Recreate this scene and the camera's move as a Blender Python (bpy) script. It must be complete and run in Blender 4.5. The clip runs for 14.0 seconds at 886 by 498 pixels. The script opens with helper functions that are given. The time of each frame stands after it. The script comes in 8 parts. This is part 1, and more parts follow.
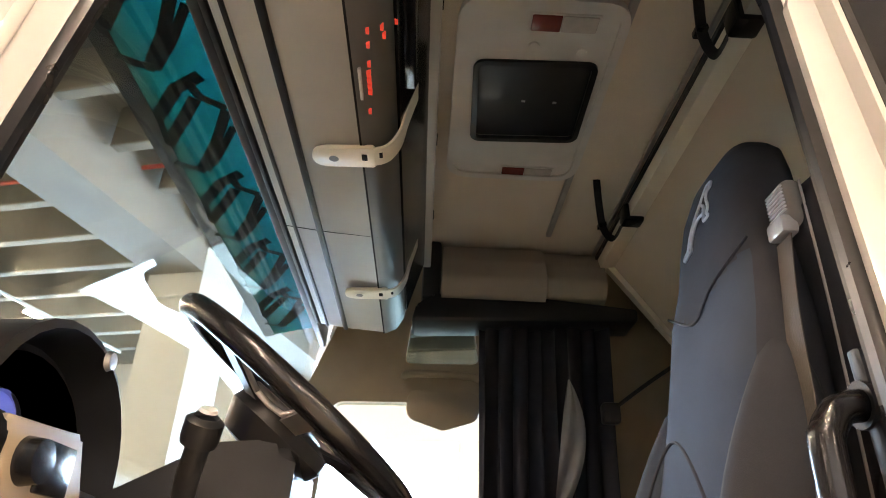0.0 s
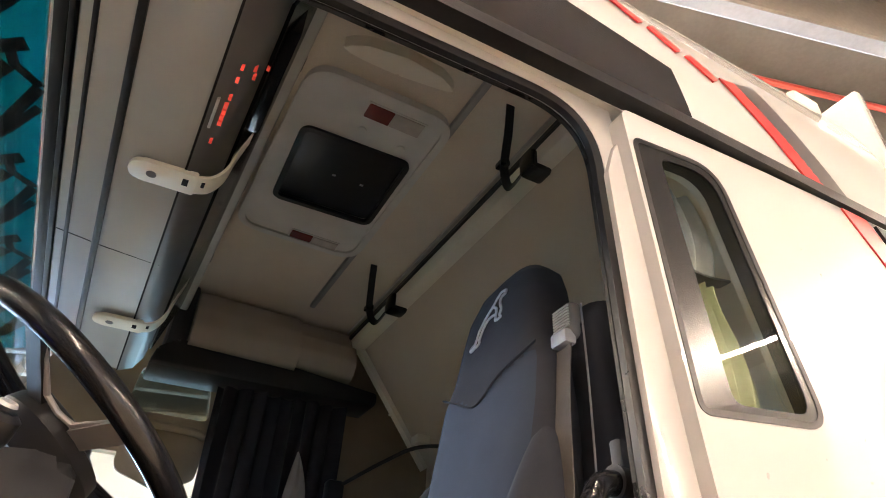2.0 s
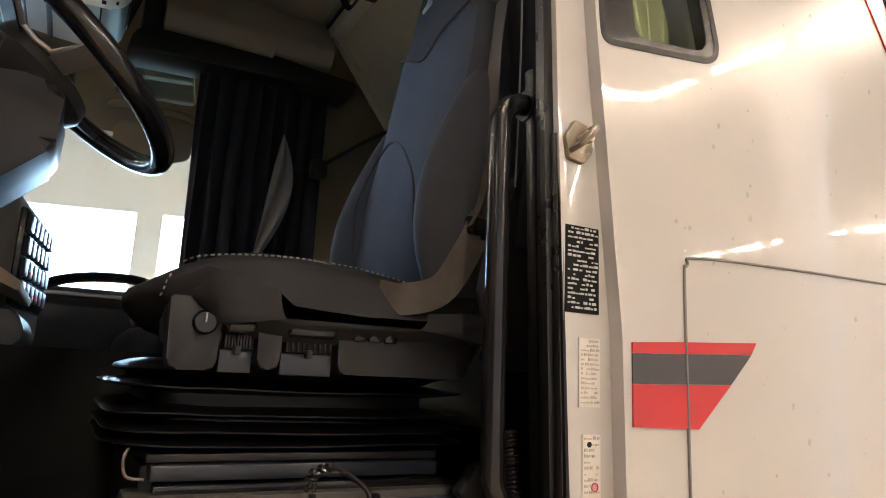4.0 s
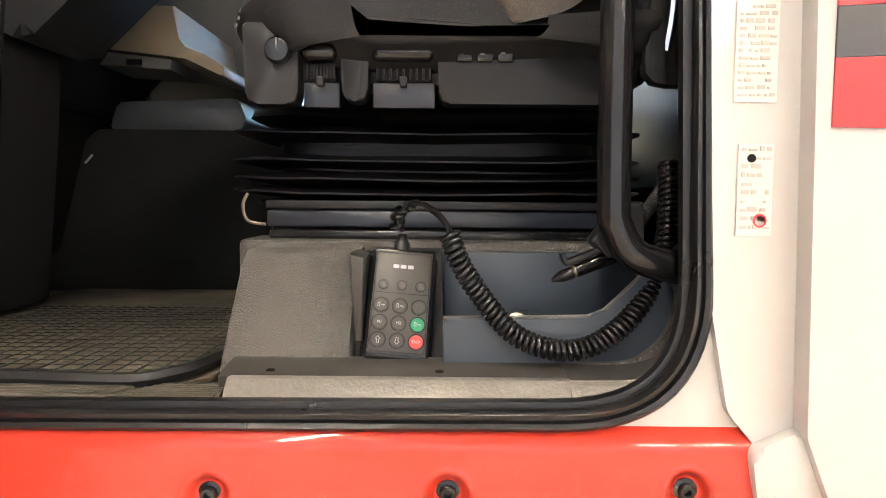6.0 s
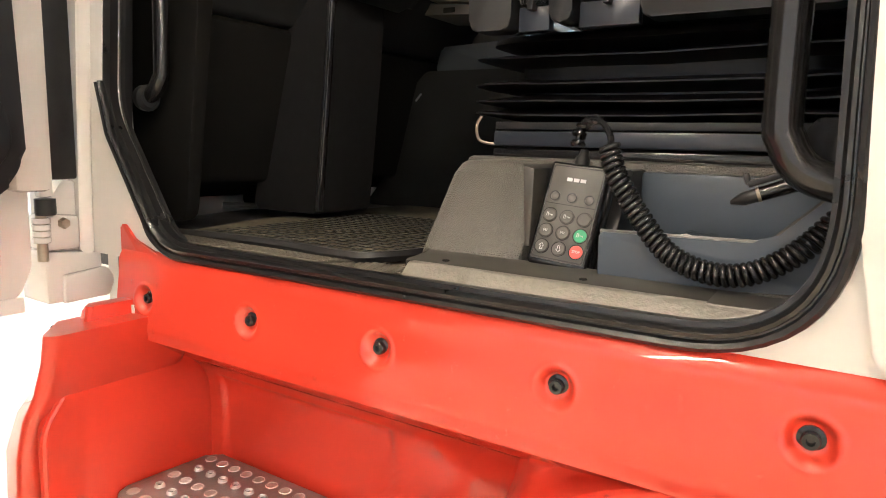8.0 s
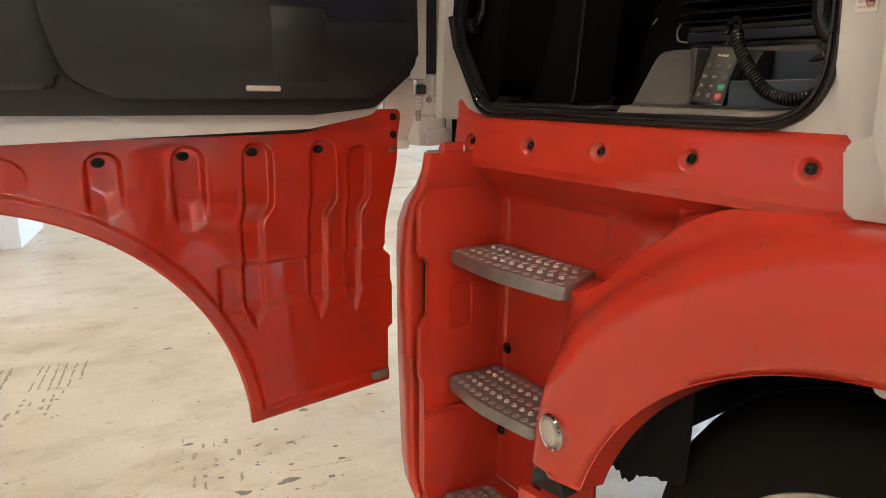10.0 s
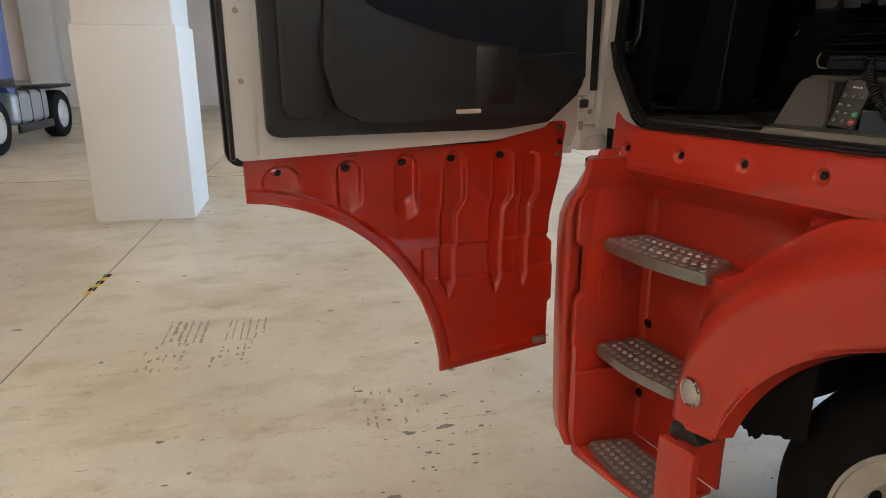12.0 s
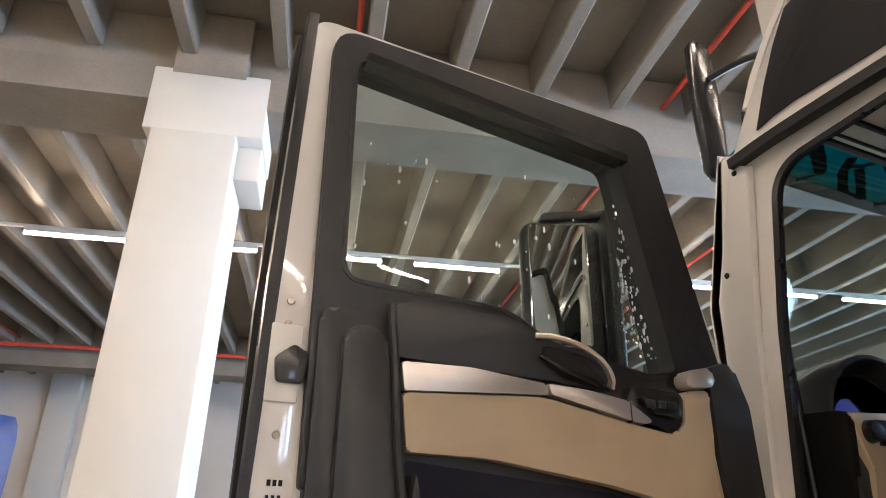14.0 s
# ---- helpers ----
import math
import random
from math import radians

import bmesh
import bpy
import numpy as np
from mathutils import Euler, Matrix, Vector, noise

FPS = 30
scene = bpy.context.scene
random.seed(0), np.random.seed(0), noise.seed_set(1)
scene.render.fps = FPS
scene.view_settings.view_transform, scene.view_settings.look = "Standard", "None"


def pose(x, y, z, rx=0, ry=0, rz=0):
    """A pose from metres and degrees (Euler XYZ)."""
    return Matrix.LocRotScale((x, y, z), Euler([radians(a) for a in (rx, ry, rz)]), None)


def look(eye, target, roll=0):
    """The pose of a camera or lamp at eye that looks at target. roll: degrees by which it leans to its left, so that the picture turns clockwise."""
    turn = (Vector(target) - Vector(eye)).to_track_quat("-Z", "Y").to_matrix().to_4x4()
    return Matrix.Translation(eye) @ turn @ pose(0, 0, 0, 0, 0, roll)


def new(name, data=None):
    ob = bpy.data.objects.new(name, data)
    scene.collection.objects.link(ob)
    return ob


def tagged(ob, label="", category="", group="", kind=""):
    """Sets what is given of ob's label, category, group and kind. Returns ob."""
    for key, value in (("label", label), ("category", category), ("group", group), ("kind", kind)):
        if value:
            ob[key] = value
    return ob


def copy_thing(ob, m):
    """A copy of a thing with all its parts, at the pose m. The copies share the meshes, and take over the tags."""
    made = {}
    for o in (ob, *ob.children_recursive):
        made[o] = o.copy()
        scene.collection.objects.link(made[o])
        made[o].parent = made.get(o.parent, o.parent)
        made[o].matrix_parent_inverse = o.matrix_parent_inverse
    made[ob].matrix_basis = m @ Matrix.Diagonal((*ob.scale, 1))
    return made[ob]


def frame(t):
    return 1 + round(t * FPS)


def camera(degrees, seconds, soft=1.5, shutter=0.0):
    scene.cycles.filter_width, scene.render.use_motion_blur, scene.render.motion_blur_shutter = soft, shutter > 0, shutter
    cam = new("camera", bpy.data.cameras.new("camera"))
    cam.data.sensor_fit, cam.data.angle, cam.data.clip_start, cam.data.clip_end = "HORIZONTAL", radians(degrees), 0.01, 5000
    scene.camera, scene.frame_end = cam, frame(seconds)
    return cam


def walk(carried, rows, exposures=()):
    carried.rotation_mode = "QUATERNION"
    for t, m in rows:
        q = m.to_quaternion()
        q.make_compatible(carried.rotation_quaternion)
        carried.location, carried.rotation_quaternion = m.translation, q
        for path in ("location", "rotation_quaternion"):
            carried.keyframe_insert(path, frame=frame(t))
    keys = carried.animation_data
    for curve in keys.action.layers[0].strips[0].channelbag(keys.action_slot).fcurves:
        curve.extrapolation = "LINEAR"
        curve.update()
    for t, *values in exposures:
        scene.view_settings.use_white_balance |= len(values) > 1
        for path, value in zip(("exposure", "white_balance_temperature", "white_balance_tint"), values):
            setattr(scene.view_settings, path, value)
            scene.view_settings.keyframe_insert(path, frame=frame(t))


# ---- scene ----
cam = camera(67.2, 14.0, soft=1.0)
PATH = [
    (0, (-0.561, -0.556, 1.962), (-0.53, 1.22, 2.88), 2.3),
    (0.5, (-0.688, -0.463, 1.984), (-0.411, 1.194, 3.069), 2.8),
    (1, (-0.747, -0.475, 1.991), (-0.224, 1.089, 3.123), 2.9),
    (1.5, (-0.738, -0.5, 1.945), (-0.051, 0.986, 3.095), 3.0),
    (2, (-0.732, -0.574, 1.886), (0.012, 0.88, 3.04), 2.8),
    (2.2, (-0.735, -0.619, 1.887), (0.038, 0.859, 2.99), 2.1),
    (2.5, (-0.716, -0.64, 1.849), (0.076, 0.868, 2.897), 3.0),
    (3, (-0.712, -0.659, 1.811), (0.154, 0.943, 2.637), 2.7),
    (3.5, (-0.693, -0.688, 1.773), (0.207, 0.994, 2.373), 2.7),
    (4, (-0.683, -0.686, 1.728), (0.258, 1.036, 2.117), 2.5),
    (4.2, (-0.659, -0.684, 1.706), (0.288, 1.05, 2.02), 2.4),
    (6.3, (-0.322, -0.516, 1.595), (-0.433, 1.475, 1.439), 1.2),
    (6.5, (-0.318, -0.473, 1.582), (-0.472, 1.517, 1.449), 2.0),
    (7, (-0.269, -0.412, 1.588), (-0.69, 1.534, 1.407), 2.1),
    (7.5, (-0.181, -0.466, 1.591), (-0.889, 1.385, 1.323), 1.4),
    (8, (-0.104, -0.564, 1.58), (-1.172, 1.099, 1.275), 1.6),
    (8.5, (0.0, -0.66, 1.531), (-1.281, 0.837, 1.186), 1.1),
    (9, (0.118, -0.771, 1.507), (-1.307, 0.578, 1.122), 0.6),
    (9.2, (0.159, -0.818, 1.506), (-1.32, 0.469, 1.111), 0.5),
    (11.3, (0.673, -1.378, 1.434), (-0.992, -0.456, 0.82), 0.4),
    (11.5, (0.674, -1.389, 1.491), (-1.012, -0.512, 0.868), 0.1),
    (12, (0.616, -1.389, 1.608), (-1.118, -0.555, 1.063), -0.1),
    (12.5, (0.501, -1.374, 1.694), (-1.303, -0.539, 1.468), -0.1),
    (13, (0.361, -1.344, 1.747), (-1.458, -0.517, 1.837), -0.2),
    (13.5, (0.214, -1.305, 1.81), (-1.567, -0.515, 2.26), 0.7),
    (14, (0.008, -1.328, 1.837), (-1.659, -0.56, 2.632), 1.0),
]
EXPOSURES = [(0, 1.85, 6900, 18), (0.5, 2.4, 7200, 22), (1.0, 2.5, 7100, 22), (1.6, 2.1, 6800, 21), (2.2, 1.45, 6200, 17), (3.0, 1.0, 6100, 14), (4.0, 0.75, 6200, 14), (4.2, 0.8, 6100, 13), (6.3, 1.9, 5700, 9), (6.6, 2.0, 5600, 8), (7.0, 2.45, 5500, 8), (7.5, 2.3, 5600, 8), (8.0, 1.76, 6000, 8),
             (9.2, 0.92, 6300, 9), (11.3, -0.32, 6100, 9), (12.5, -0.28, 6100, 9), (13.2, 0.18, 6000, 11), (14, 0.32, 6050, 13)]
walk(cam, [(t, look(e, a, r)) for t, e, a, r in PATH], EXPOSURES)
scene.view_settings.exposure = 0.5

# ---- world: dim daylight outside the closed hall ----
world = bpy.data.worlds.new("world")
scene.world = world
world.use_nodes = True
wn = world.node_tree.nodes
sky = wn.new("ShaderNodeTexSky")
sky.sky_type, sky.sun_disc = "NISHITA", False
sky.sun_elevation, sky.sun_rotation = radians(35), radians(20)
world.node_tree.links.new(sky.outputs["Color"], wn["Background"].inputs["Color"])
wn["Background"].inputs["Strength"].default_value = 0.10

HALL = pose(0, 0, 0, 0, 0, 75)          # hall axes: x to its right, y ahead


def area_lamp(name, m, sx, sy, watts, colour):
    data = bpy.data.lights.new(name, "AREA")
    data.shape, data.size, data.size_y, data.energy, data.color = "RECTANGLE", sx, sy, watts, colour
    ob = new(name, data)
    ob.matrix_world = m
    return ob


# daylight through the high window band on the hall's right wall
area_lamp("window_daylight", HALL @ pose(13.6, -1.0, 3.6, 0, 90, 0), 2.4, 36, 4200, (0.36, 0.62, 1.0))

# ---- tools ----
def V(*p):
    return Vector(p)


def link_mesh(name, bm, mat, sharp=35):
    bmesh.ops.recalc_face_normals(bm, faces=bm.faces)
    me = bpy.data.meshes.new(name)
    bm.to_mesh(me)
    bm.free()
    for mt in (mat if isinstance(mat, (list, tuple)) else [mat]):
        me.materials.append(mt)
    me.shade_smooth()
    me.set_sharp_from_angle(angle=radians(sharp))
    return me


def part(name, bm, mat, parent, label="", sharp=35):
    ob = new(name, link_mesh(name, bm, mat, sharp))
    ob.parent = parent
    if label:
        ob["label"] = label
    return ob


def thing(name, label, category, group="", kind="", m=None):
    ob = new(name)
    ob.empty_display_size = 0.1
    if m is not None:
        ob.matrix_world = m
    return tagged(ob, label, category, group, kind)


def solid(name, bm, mat, label="", category="", group="", kind="", m=None, sharp=35):
    ob = new(name, link_mesh(name, bm, mat, sharp))
    if m is not None:
        ob.matrix_world = m
    return tagged(ob, label, category, group, kind)


def box(bm, x0, x1, y0, y1, z0, z1, bevel=0.0, seg=2, m=None):
    r = bmesh.ops.create_cube(bm, size=1)
    vs = r["verts"]
    for v in vs:
        v.co = Vector(((x0 + x1) / 2 + v.co.x * (x1 - x0), (y0 + y1) / 2 + v.co.y * (y1 - y0), (z0 + z1) / 2 + v.co.z * (z1 - z0)))
    if bevel > 0:
        es = list({e for v in vs for e in v.link_edges})
        o = bmesh.ops.bevel(bm, geom=es, offset=bevel, segments=seg, profile=0.5, affect="EDGES", clamp_overlap=True)
        vs = list(set(o["verts"]) | {v for v in vs if v.is_valid})
    if m is not None:
        for v in vs:
            v.co = m @ v.co
    return vs


def boxed(*a, **k):
    bm = bmesh.new()
    box(bm, *a, **k)
    return bm


def put2(axis, p, d):
    """A point of a plane across the axis, at d along it."""
    return {"x": (d, p[0], p[1]), "y": (p[0], d, p[1]), "z": (p[0], p[1], d)}[axis]


def rounded(pts, r, seg=5):
    """A closed outline with its corners rounded; r: one radius or one for each corner."""
    out, n = [], len(pts)
    for i in range(n):
        p, a, b = Vector(pts[i]), Vector(pts[i - 1]), Vector(pts[(i + 1) % n])
        rr = r[i] if isinstance(r, (list, tuple)) else r
        u, w = (a - p), (b - p)
        if rr <= 0:
            out.append(tuple(p))
            continue
        ang = u.angle(w)
        d = min(rr / math.tan(ang / 2), u.length * 0.49, w.length * 0.49)
        q0, q1 = p + u.normalized() * d, p + w.normalized() * d
        for k in range(seg + 1):
            t = k / seg
            out.append(tuple(q0 * (1 - t) ** 2 + p * 2 * t * (1 - t) + q1 * t * t))
    return out


def prism(bm, pts, axis, d0, d1, bevel=0.0, m=None):
    """An outline in the plane across the axis, drawn out from d0 to d1."""
    a = [bm.verts.new(put2(axis, p, d0)) for p in pts]
    b = [bm.verts.new(put2(axis, p, d1)) for p in pts]
    n = len(pts)
    f0, f1 = bm.faces.new(a), bm.faces.new(b[::-1])
    for i in range(n):
        bm.faces.new((a[i], b[i], b[(i + 1) % n], a[(i + 1) % n]))
    vs = a + b
    if bevel > 0:
        o = bmesh.ops.bevel(bm, geom=list(f0.edges) + list(f1.edges), offset=bevel, segments=2, profile=0.5, affect="EDGES", clamp_overlap=True)
        vs = list({v for v in vs if v.is_valid} | set(o["verts"]))
    if m is not None:
        for v in vs:
            v.co = m @ v.co
    return vs


def prismed(*a, **k):
    bm = bmesh.new()
    prism(bm, *a, **k)
    return bm


def ring_plate(bm, outer, inner, axis, d0, d1):
    """A plate with a hole: both outlines have the same number of points."""
    n = len(outer)
    rows = []
    for d in (d0, d1):
        rows.append([bm.verts.new(put2(axis, p, d)) for p in outer])
        rows.append([bm.verts.new(put2(axis, p, d)) for p in inner])
    o0, i0, o1, i1 = rows
    for i in range(n):
        j = (i + 1) % n
        bm.faces.new((o0[i], o0[j], i0[j], i0[i]))
        bm.faces.new((o1[i], i1[i], i1[j], o1[j]))
        bm.faces.new((o0[i], o1[i], o1[j], o0[j]))
        bm.faces.new((i0[i], i0[j], i1[j], i1[i]))


def holed(bm, outer, holes, axis, d0, d1):
    """A flat plate of any outline with holes through it."""
    edges = []
    for loop in [outer] + holes:
        vs = [bm.verts.new(put2(axis, p, d0)) for p in loop]
        edges += [bm.edges.new((vs[i], vs[(i + 1) % len(vs)])) for i in range(len(vs))]
    g = bmesh.ops.triangle_fill(bm, edges=edges, use_beauty=True)
    faces = [f for f in g["geom"] if isinstance(f, bmesh.types.BMFace)]
    e = bmesh.ops.extrude_face_region(bm, geom=faces)
    d = Vector(put2(axis, (0, 0), d1 - d0))
    for v in e["geom"]:
        if isinstance(v, bmesh.types.BMVert):
            v.co += d


def curve(pts, n=8, closed=False):
    """A smooth line through the points."""
    P = [Vector(p) for p in pts]
    m = len(P)
    out = []
    last = m if closed else m - 1
    for i in range(last):
        if closed:
            a, b, c, d = P[i - 1], P[i], P[(i + 1) % m], P[(i + 2) % m]
        else:
            a, b, c, d = P[max(i - 1, 0)], P[i], P[i + 1], P[min(i + 2, m - 1)]
        for k in range(n):
            t = k / n
            out.append(0.5 * ((2 * b) + (c - a) * t + (2 * a - 5 * b + 4 * c - d) * t * t + (3 * b - a - 3 * c + d) * t ** 3))
    if not closed:
        out.append(P[-1])
    return out


def sweep(bm, pts, shape, closed=False, cap=True, up=(0, 0, 1), scale=None):
    """A cross-section (list of (side, up) pairs) carried along a line."""
    pts = [Vector(p) for p in pts]
    n, m = len(pts), len(shape)
    rows = []
    side0 = None
    for i, p in enumerate(pts):
        if closed:
            t = (pts[(i + 1) % n] - pts[i - 1]).normalized()
        else:
            t = (pts[min(i + 1, n - 1)] - pts[max(i - 1, 0)]).normalized()
        if side0 is None:
            u = Vector(up)
            if abs(t.dot(u)) > 0.95:
                u = Vector((0, 1, 0)) if abs(t.y) < 0.9 else Vector((1, 0, 0))
            s = t.cross(u).normalized()
        else:
            s = (side0 - t * side0.dot(t)).normalized()
        side0 = s
        w = s.cross(t).normalized()
        k = 1.0 if scale is None else scale(i / max(n - 1, 1))
        rows.append([bm.verts.new(p + s * a * k + w * b * k) for a, b in shape])
    rng = n if closed else n - 1
    for i in range(rng):
        r0, r1 = rows[i], rows[(i + 1) % n]
        for j in range(m):
            bm.faces.new((r0[j], r0[(j + 1) % m], r1[(j + 1) % m], r1[j]))
    if cap and not closed:
        bm.faces.new(rows[0][::-1])
        bm.faces.new(rows[-1])
    return [v for r in rows for v in r]


def circle(r, n=10, ry=None):
    return [(r * math.cos(2 * math.pi * i / n), (ry or r) * math.sin(2 * math.pi * i / n)) for i in range(n)]


def tube(bm, pts, r, n=10, closed=False, scale=None, ry=None):
    return sweep(bm, pts, circle(r, n, ry), closed, scale=scale)


def tubed(*a, **k):
    bm = bmesh.new()
    tube(bm, *a, **k)
    return bm


def lathe(bm, prof, m, n=32, closed=False):
    """A profile of (radius, height) turned round the z axis of m."""
    rows = [[bm.verts.new(m @ Vector((r * math.cos(2 * math.pi * i / n), r * math.sin(2 * math.pi * i / n), z))) for i in range(n)] for r, z in prof]
    pairs = list(zip(rows, rows[1:])) + ([(rows[-1], rows[0])] if closed else [])
    for a, b in pairs:
        for i in range(n):
            bm.faces.new((a[i], a[(i + 1) % n], b[(i + 1) % n], b[i]))
    if not closed:
        if prof[0][0] > 1e-6:
            bm.faces.new(rows[0][::-1])
        if prof[-1][0] > 1e-6:
            bm.faces.new(rows[-1])
    return [v for r in rows for v in r]


def lathed(*a, **k):
    bm = bmesh.new()
    lathe(bm, *a, **k)
    bmesh.ops.remove_doubles(bm, verts=bm.verts, dist=1e-6)
    return bm


def sheet(bm, f, nu, nv, back=None):
    """A surface f(u, v), u and v from 0 to 1; back: the way to its rear face, for thickness."""
    rows = [[bm.verts.new(f(i / nu, j / nv)) for j in range(nv + 1)] for i in range(nu + 1)]
    for i in range(nu):
        for j in range(nv):
            bm.faces.new((rows[i][j], rows[i + 1][j], rows[i + 1][j + 1], rows[i][j + 1]))
    if back is not None:
        b = Vector(back)
        rear = [[bm.verts.new(v.co + b) for v in r] for r in rows]
        for i in range(nu):
            for j in range(nv):
                bm.faces.new((rear[i][j], rear[i][j + 1], rear[i + 1][j + 1], rear[i + 1][j]))
        rim = [(i, 0) for i in range(nu)] + [(nu, j) for j in range(nv)] + [(i, nv) for i in range(nu, 0, -1)] + [(0, j) for j in range(nv, 0, -1)]
        for k in range(len(rim)):
            a, c = rim[k], rim[(k + 1) % len(rim)]
            bm.faces.new((rows[a[0]][a[1]], rear[a[0]][a[1]], rear[c[0]][c[1]], rows[c[0]][c[1]]))


def sheeted(*a, **k):
    bm = bmesh.new()
    sheet(bm, *a, **k)
    return bm


def loft(bm, rings, cap=True):
    rows = [[bm.verts.new(p) for p in r] for r in rings]
    m = len(rows[0])
    for a, b in zip(rows, rows[1:]):
        for j in range(m):
            bm.faces.new((a[j], a[(j + 1) % m], b[(j + 1) % m], b[j]))
    if cap:
        bm.faces.new(rows[0][::-1])
        bm.faces.new(rows[-1])


def super_ring(c, rx, ry, n=24, p=3.0, axis="z"):
    out = []
    for i in range(n):
        a = 2 * math.pi * i / n
        ca, sa = math.cos(a), math.sin(a)
        x = rx * math.copysign(abs(ca) ** (2 / p), ca)
        y = ry * math.copysign(abs(sa) ** (2 / p), sa)
        out.append(Vector(c) + Vector(put2(axis, (x, y), 0)))
    return out


def bent(bm, f):
    for v in bm.verts:
        v.co = Vector(f(v.co))
    return bm

# ---- materials ----
def material(name, colour, rough=0.5, metal=0.0, second=None, scale=8.0, amount=0.5, bump=0.0, bump_scale=60.0, fine=0.0, coat=0.0,
             spec=0.5, rough_vary=0.0, detail=6.0, stretch=(1, 1, 1), emit=None, emit_strength=0.0, dist=0.002, random=0.0, sheen=0.0):
    """A surface with large stains, fine grain and relief, all in metres of the object."""
    mt = bpy.data.materials.new(name)
    mt.use_nodes = True
    nt = mt.node_tree
    n, l = nt.nodes, nt.links
    b = n["Principled BSDF"]
    b.inputs["Roughness"].default_value, b.inputs["Metallic"].default_value = rough, metal
    b.inputs["Specular IOR Level"].default_value = spec
    b.inputs["Coat Weight"].default_value = coat
    b.inputs["Coat Roughness"].default_value = 0.04
    b.inputs["Sheen Weight"].default_value = sheen
    co = n.new("ShaderNodeTexCoord")
    mp = n.new("ShaderNodeMapping")
    mp.inputs["Scale"].default_value = stretch
    l.new(co.outputs["Object"], mp.inputs["Vector"])
    big = n.new("ShaderNodeTexNoise")
    big.inputs["Scale"].default_value, big.inputs["Detail"].default_value = scale, detail
    l.new(mp.outputs["Vector"], big.inputs["Vector"])
    ramp = n.new("ShaderNodeValToRGB")
    ramp.color_ramp.elements[0].position, ramp.color_ramp.elements[1].position = 0.5 - amount / 2, 0.5 + amount / 2
    c2 = second or tuple(c * 0.8 for c in colour)
    ramp.color_ramp.elements[0].color, ramp.color_ramp.elements[1].color = (*c2, 1), (*colour, 1)
    l.new(big.outputs["Fac"], ramp.inputs["Fac"])
    out = ramp.outputs["Color"]
    grain = n.new("ShaderNodeTexNoise")
    grain.inputs["Scale"].default_value, grain.inputs["Detail"].default_value = bump_scale, 4
    l.new(mp.outputs["Vector"], grain.inputs["Vector"])
    if fine:
        mx = n.new("ShaderNodeMix")
        mx.data_type, mx.blend_type = "RGBA", "MULTIPLY"
        mx.inputs["Factor"].default_value = fine
        r2 = n.new("ShaderNodeValToRGB")
        r2.color_ramp.elements[0].position, r2.color_ramp.elements[1].position = 0.35, 0.65
        r2.color_ramp.elements[0].color = (0.35, 0.35, 0.35, 1)
        l.new(grain.outputs["Fac"], r2.inputs["Fac"])
        l.new(out, mx.inputs[6])
        l.new(r2.outputs["Color"], mx.inputs[7])
        out = mx.outputs[2]
    if random:
        oi = n.new("ShaderNodeObjectInfo")
        mr = n.new("ShaderNodeMapRange")
        mr.inputs["To Min"].default_value, mr.inputs["To Max"].default_value = 1 - random, 1 + random
        l.new(oi.outputs["Random"], mr.inputs["Value"])
        mx = n.new("ShaderNodeMix")
        mx.data_type, mx.blend_type = "RGBA", "MULTIPLY"
        mx.inputs["Factor"].default_value = 1
        l.new(out, mx.inputs[6])
        l.new(mr.outputs["Result"], mx.inputs[7])
        out = mx.outputs[2]
    l.new(out, b.inputs["Base Color"])
    if rough_vary:
        mr = n.new("ShaderNodeMapRange")
        mr.inputs["To Min"].default_value, mr.inputs["To Max"].default_value = max(0.02, rough - rough_vary), min(1, rough + rough_vary)
        l.new(big.outputs["Fac"], mr.inputs["Value"])
        l.new(mr.outputs["Result"], b.inputs["Roughness"])
    if bump:
        bp = n.new("ShaderNodeBump")
        bp.inputs["Strength"].default_value, bp.inputs["Distance"].default_value = bump, dist
        l.new(grain.outputs["Fac"], bp.inputs["Height"])
        l.new(bp.outputs["Normal"], b.inputs["Normal"])
        if coat:
            l.new(bp.outputs["Normal"], b.inputs["Coat Normal"])
    if emit:
        b.inputs["Emission Color"].default_value = (*emit, 1)
        b.inputs["Emission Strength"].default_value = emit_strength
    return mt


def glass(name, tint=(0.9, 0.95, 0.93), rough=0.0, clear=0.85):
    """Thin glass: see-through with a gloss that grows at flat angles."""
    mt = bpy.data.materials.new(name)
    mt.use_nodes = True
    n, l = mt.node_tree.nodes, mt.node_tree.links
    n.remove(n["Principled BSDF"])
    tr, gl, mx, fr = n.new("ShaderNodeBsdfTransparent"), n.new("ShaderNodeBsdfGlossy"), n.new("ShaderNodeMixShader"), n.new("ShaderNodeLayerWeight")
    tr.inputs["Color"].default_value = (*[c * clear for c in tint], 1)
    gl.inputs["Roughness"].default_value = rough
    fr.inputs["Blend"].default_value = 0.5
    pw, ma = n.new("ShaderNodeMath"), n.new("ShaderNodeMath")
    pw.operation, ma.operation = "POWER", "MULTIPLY_ADD"
    pw.inputs[1].default_value, ma.inputs[1].default_value, ma.inputs[2].default_value = 4.5, 0.55, 0.03
    l.new(fr.outputs["Facing"], pw.inputs[0])
    l.new(pw.outputs[0], ma.inputs[0])
    l.new(ma.outputs[0], mx.inputs["Fac"])
    l.new(tr.outputs["BSDF"], mx.inputs[1])
    l.new(gl.outputs["BSDF"], mx.inputs[2])
    l.new(mx.outputs["Shader"], n["Material Output"].inputs["Surface"])
    return mt


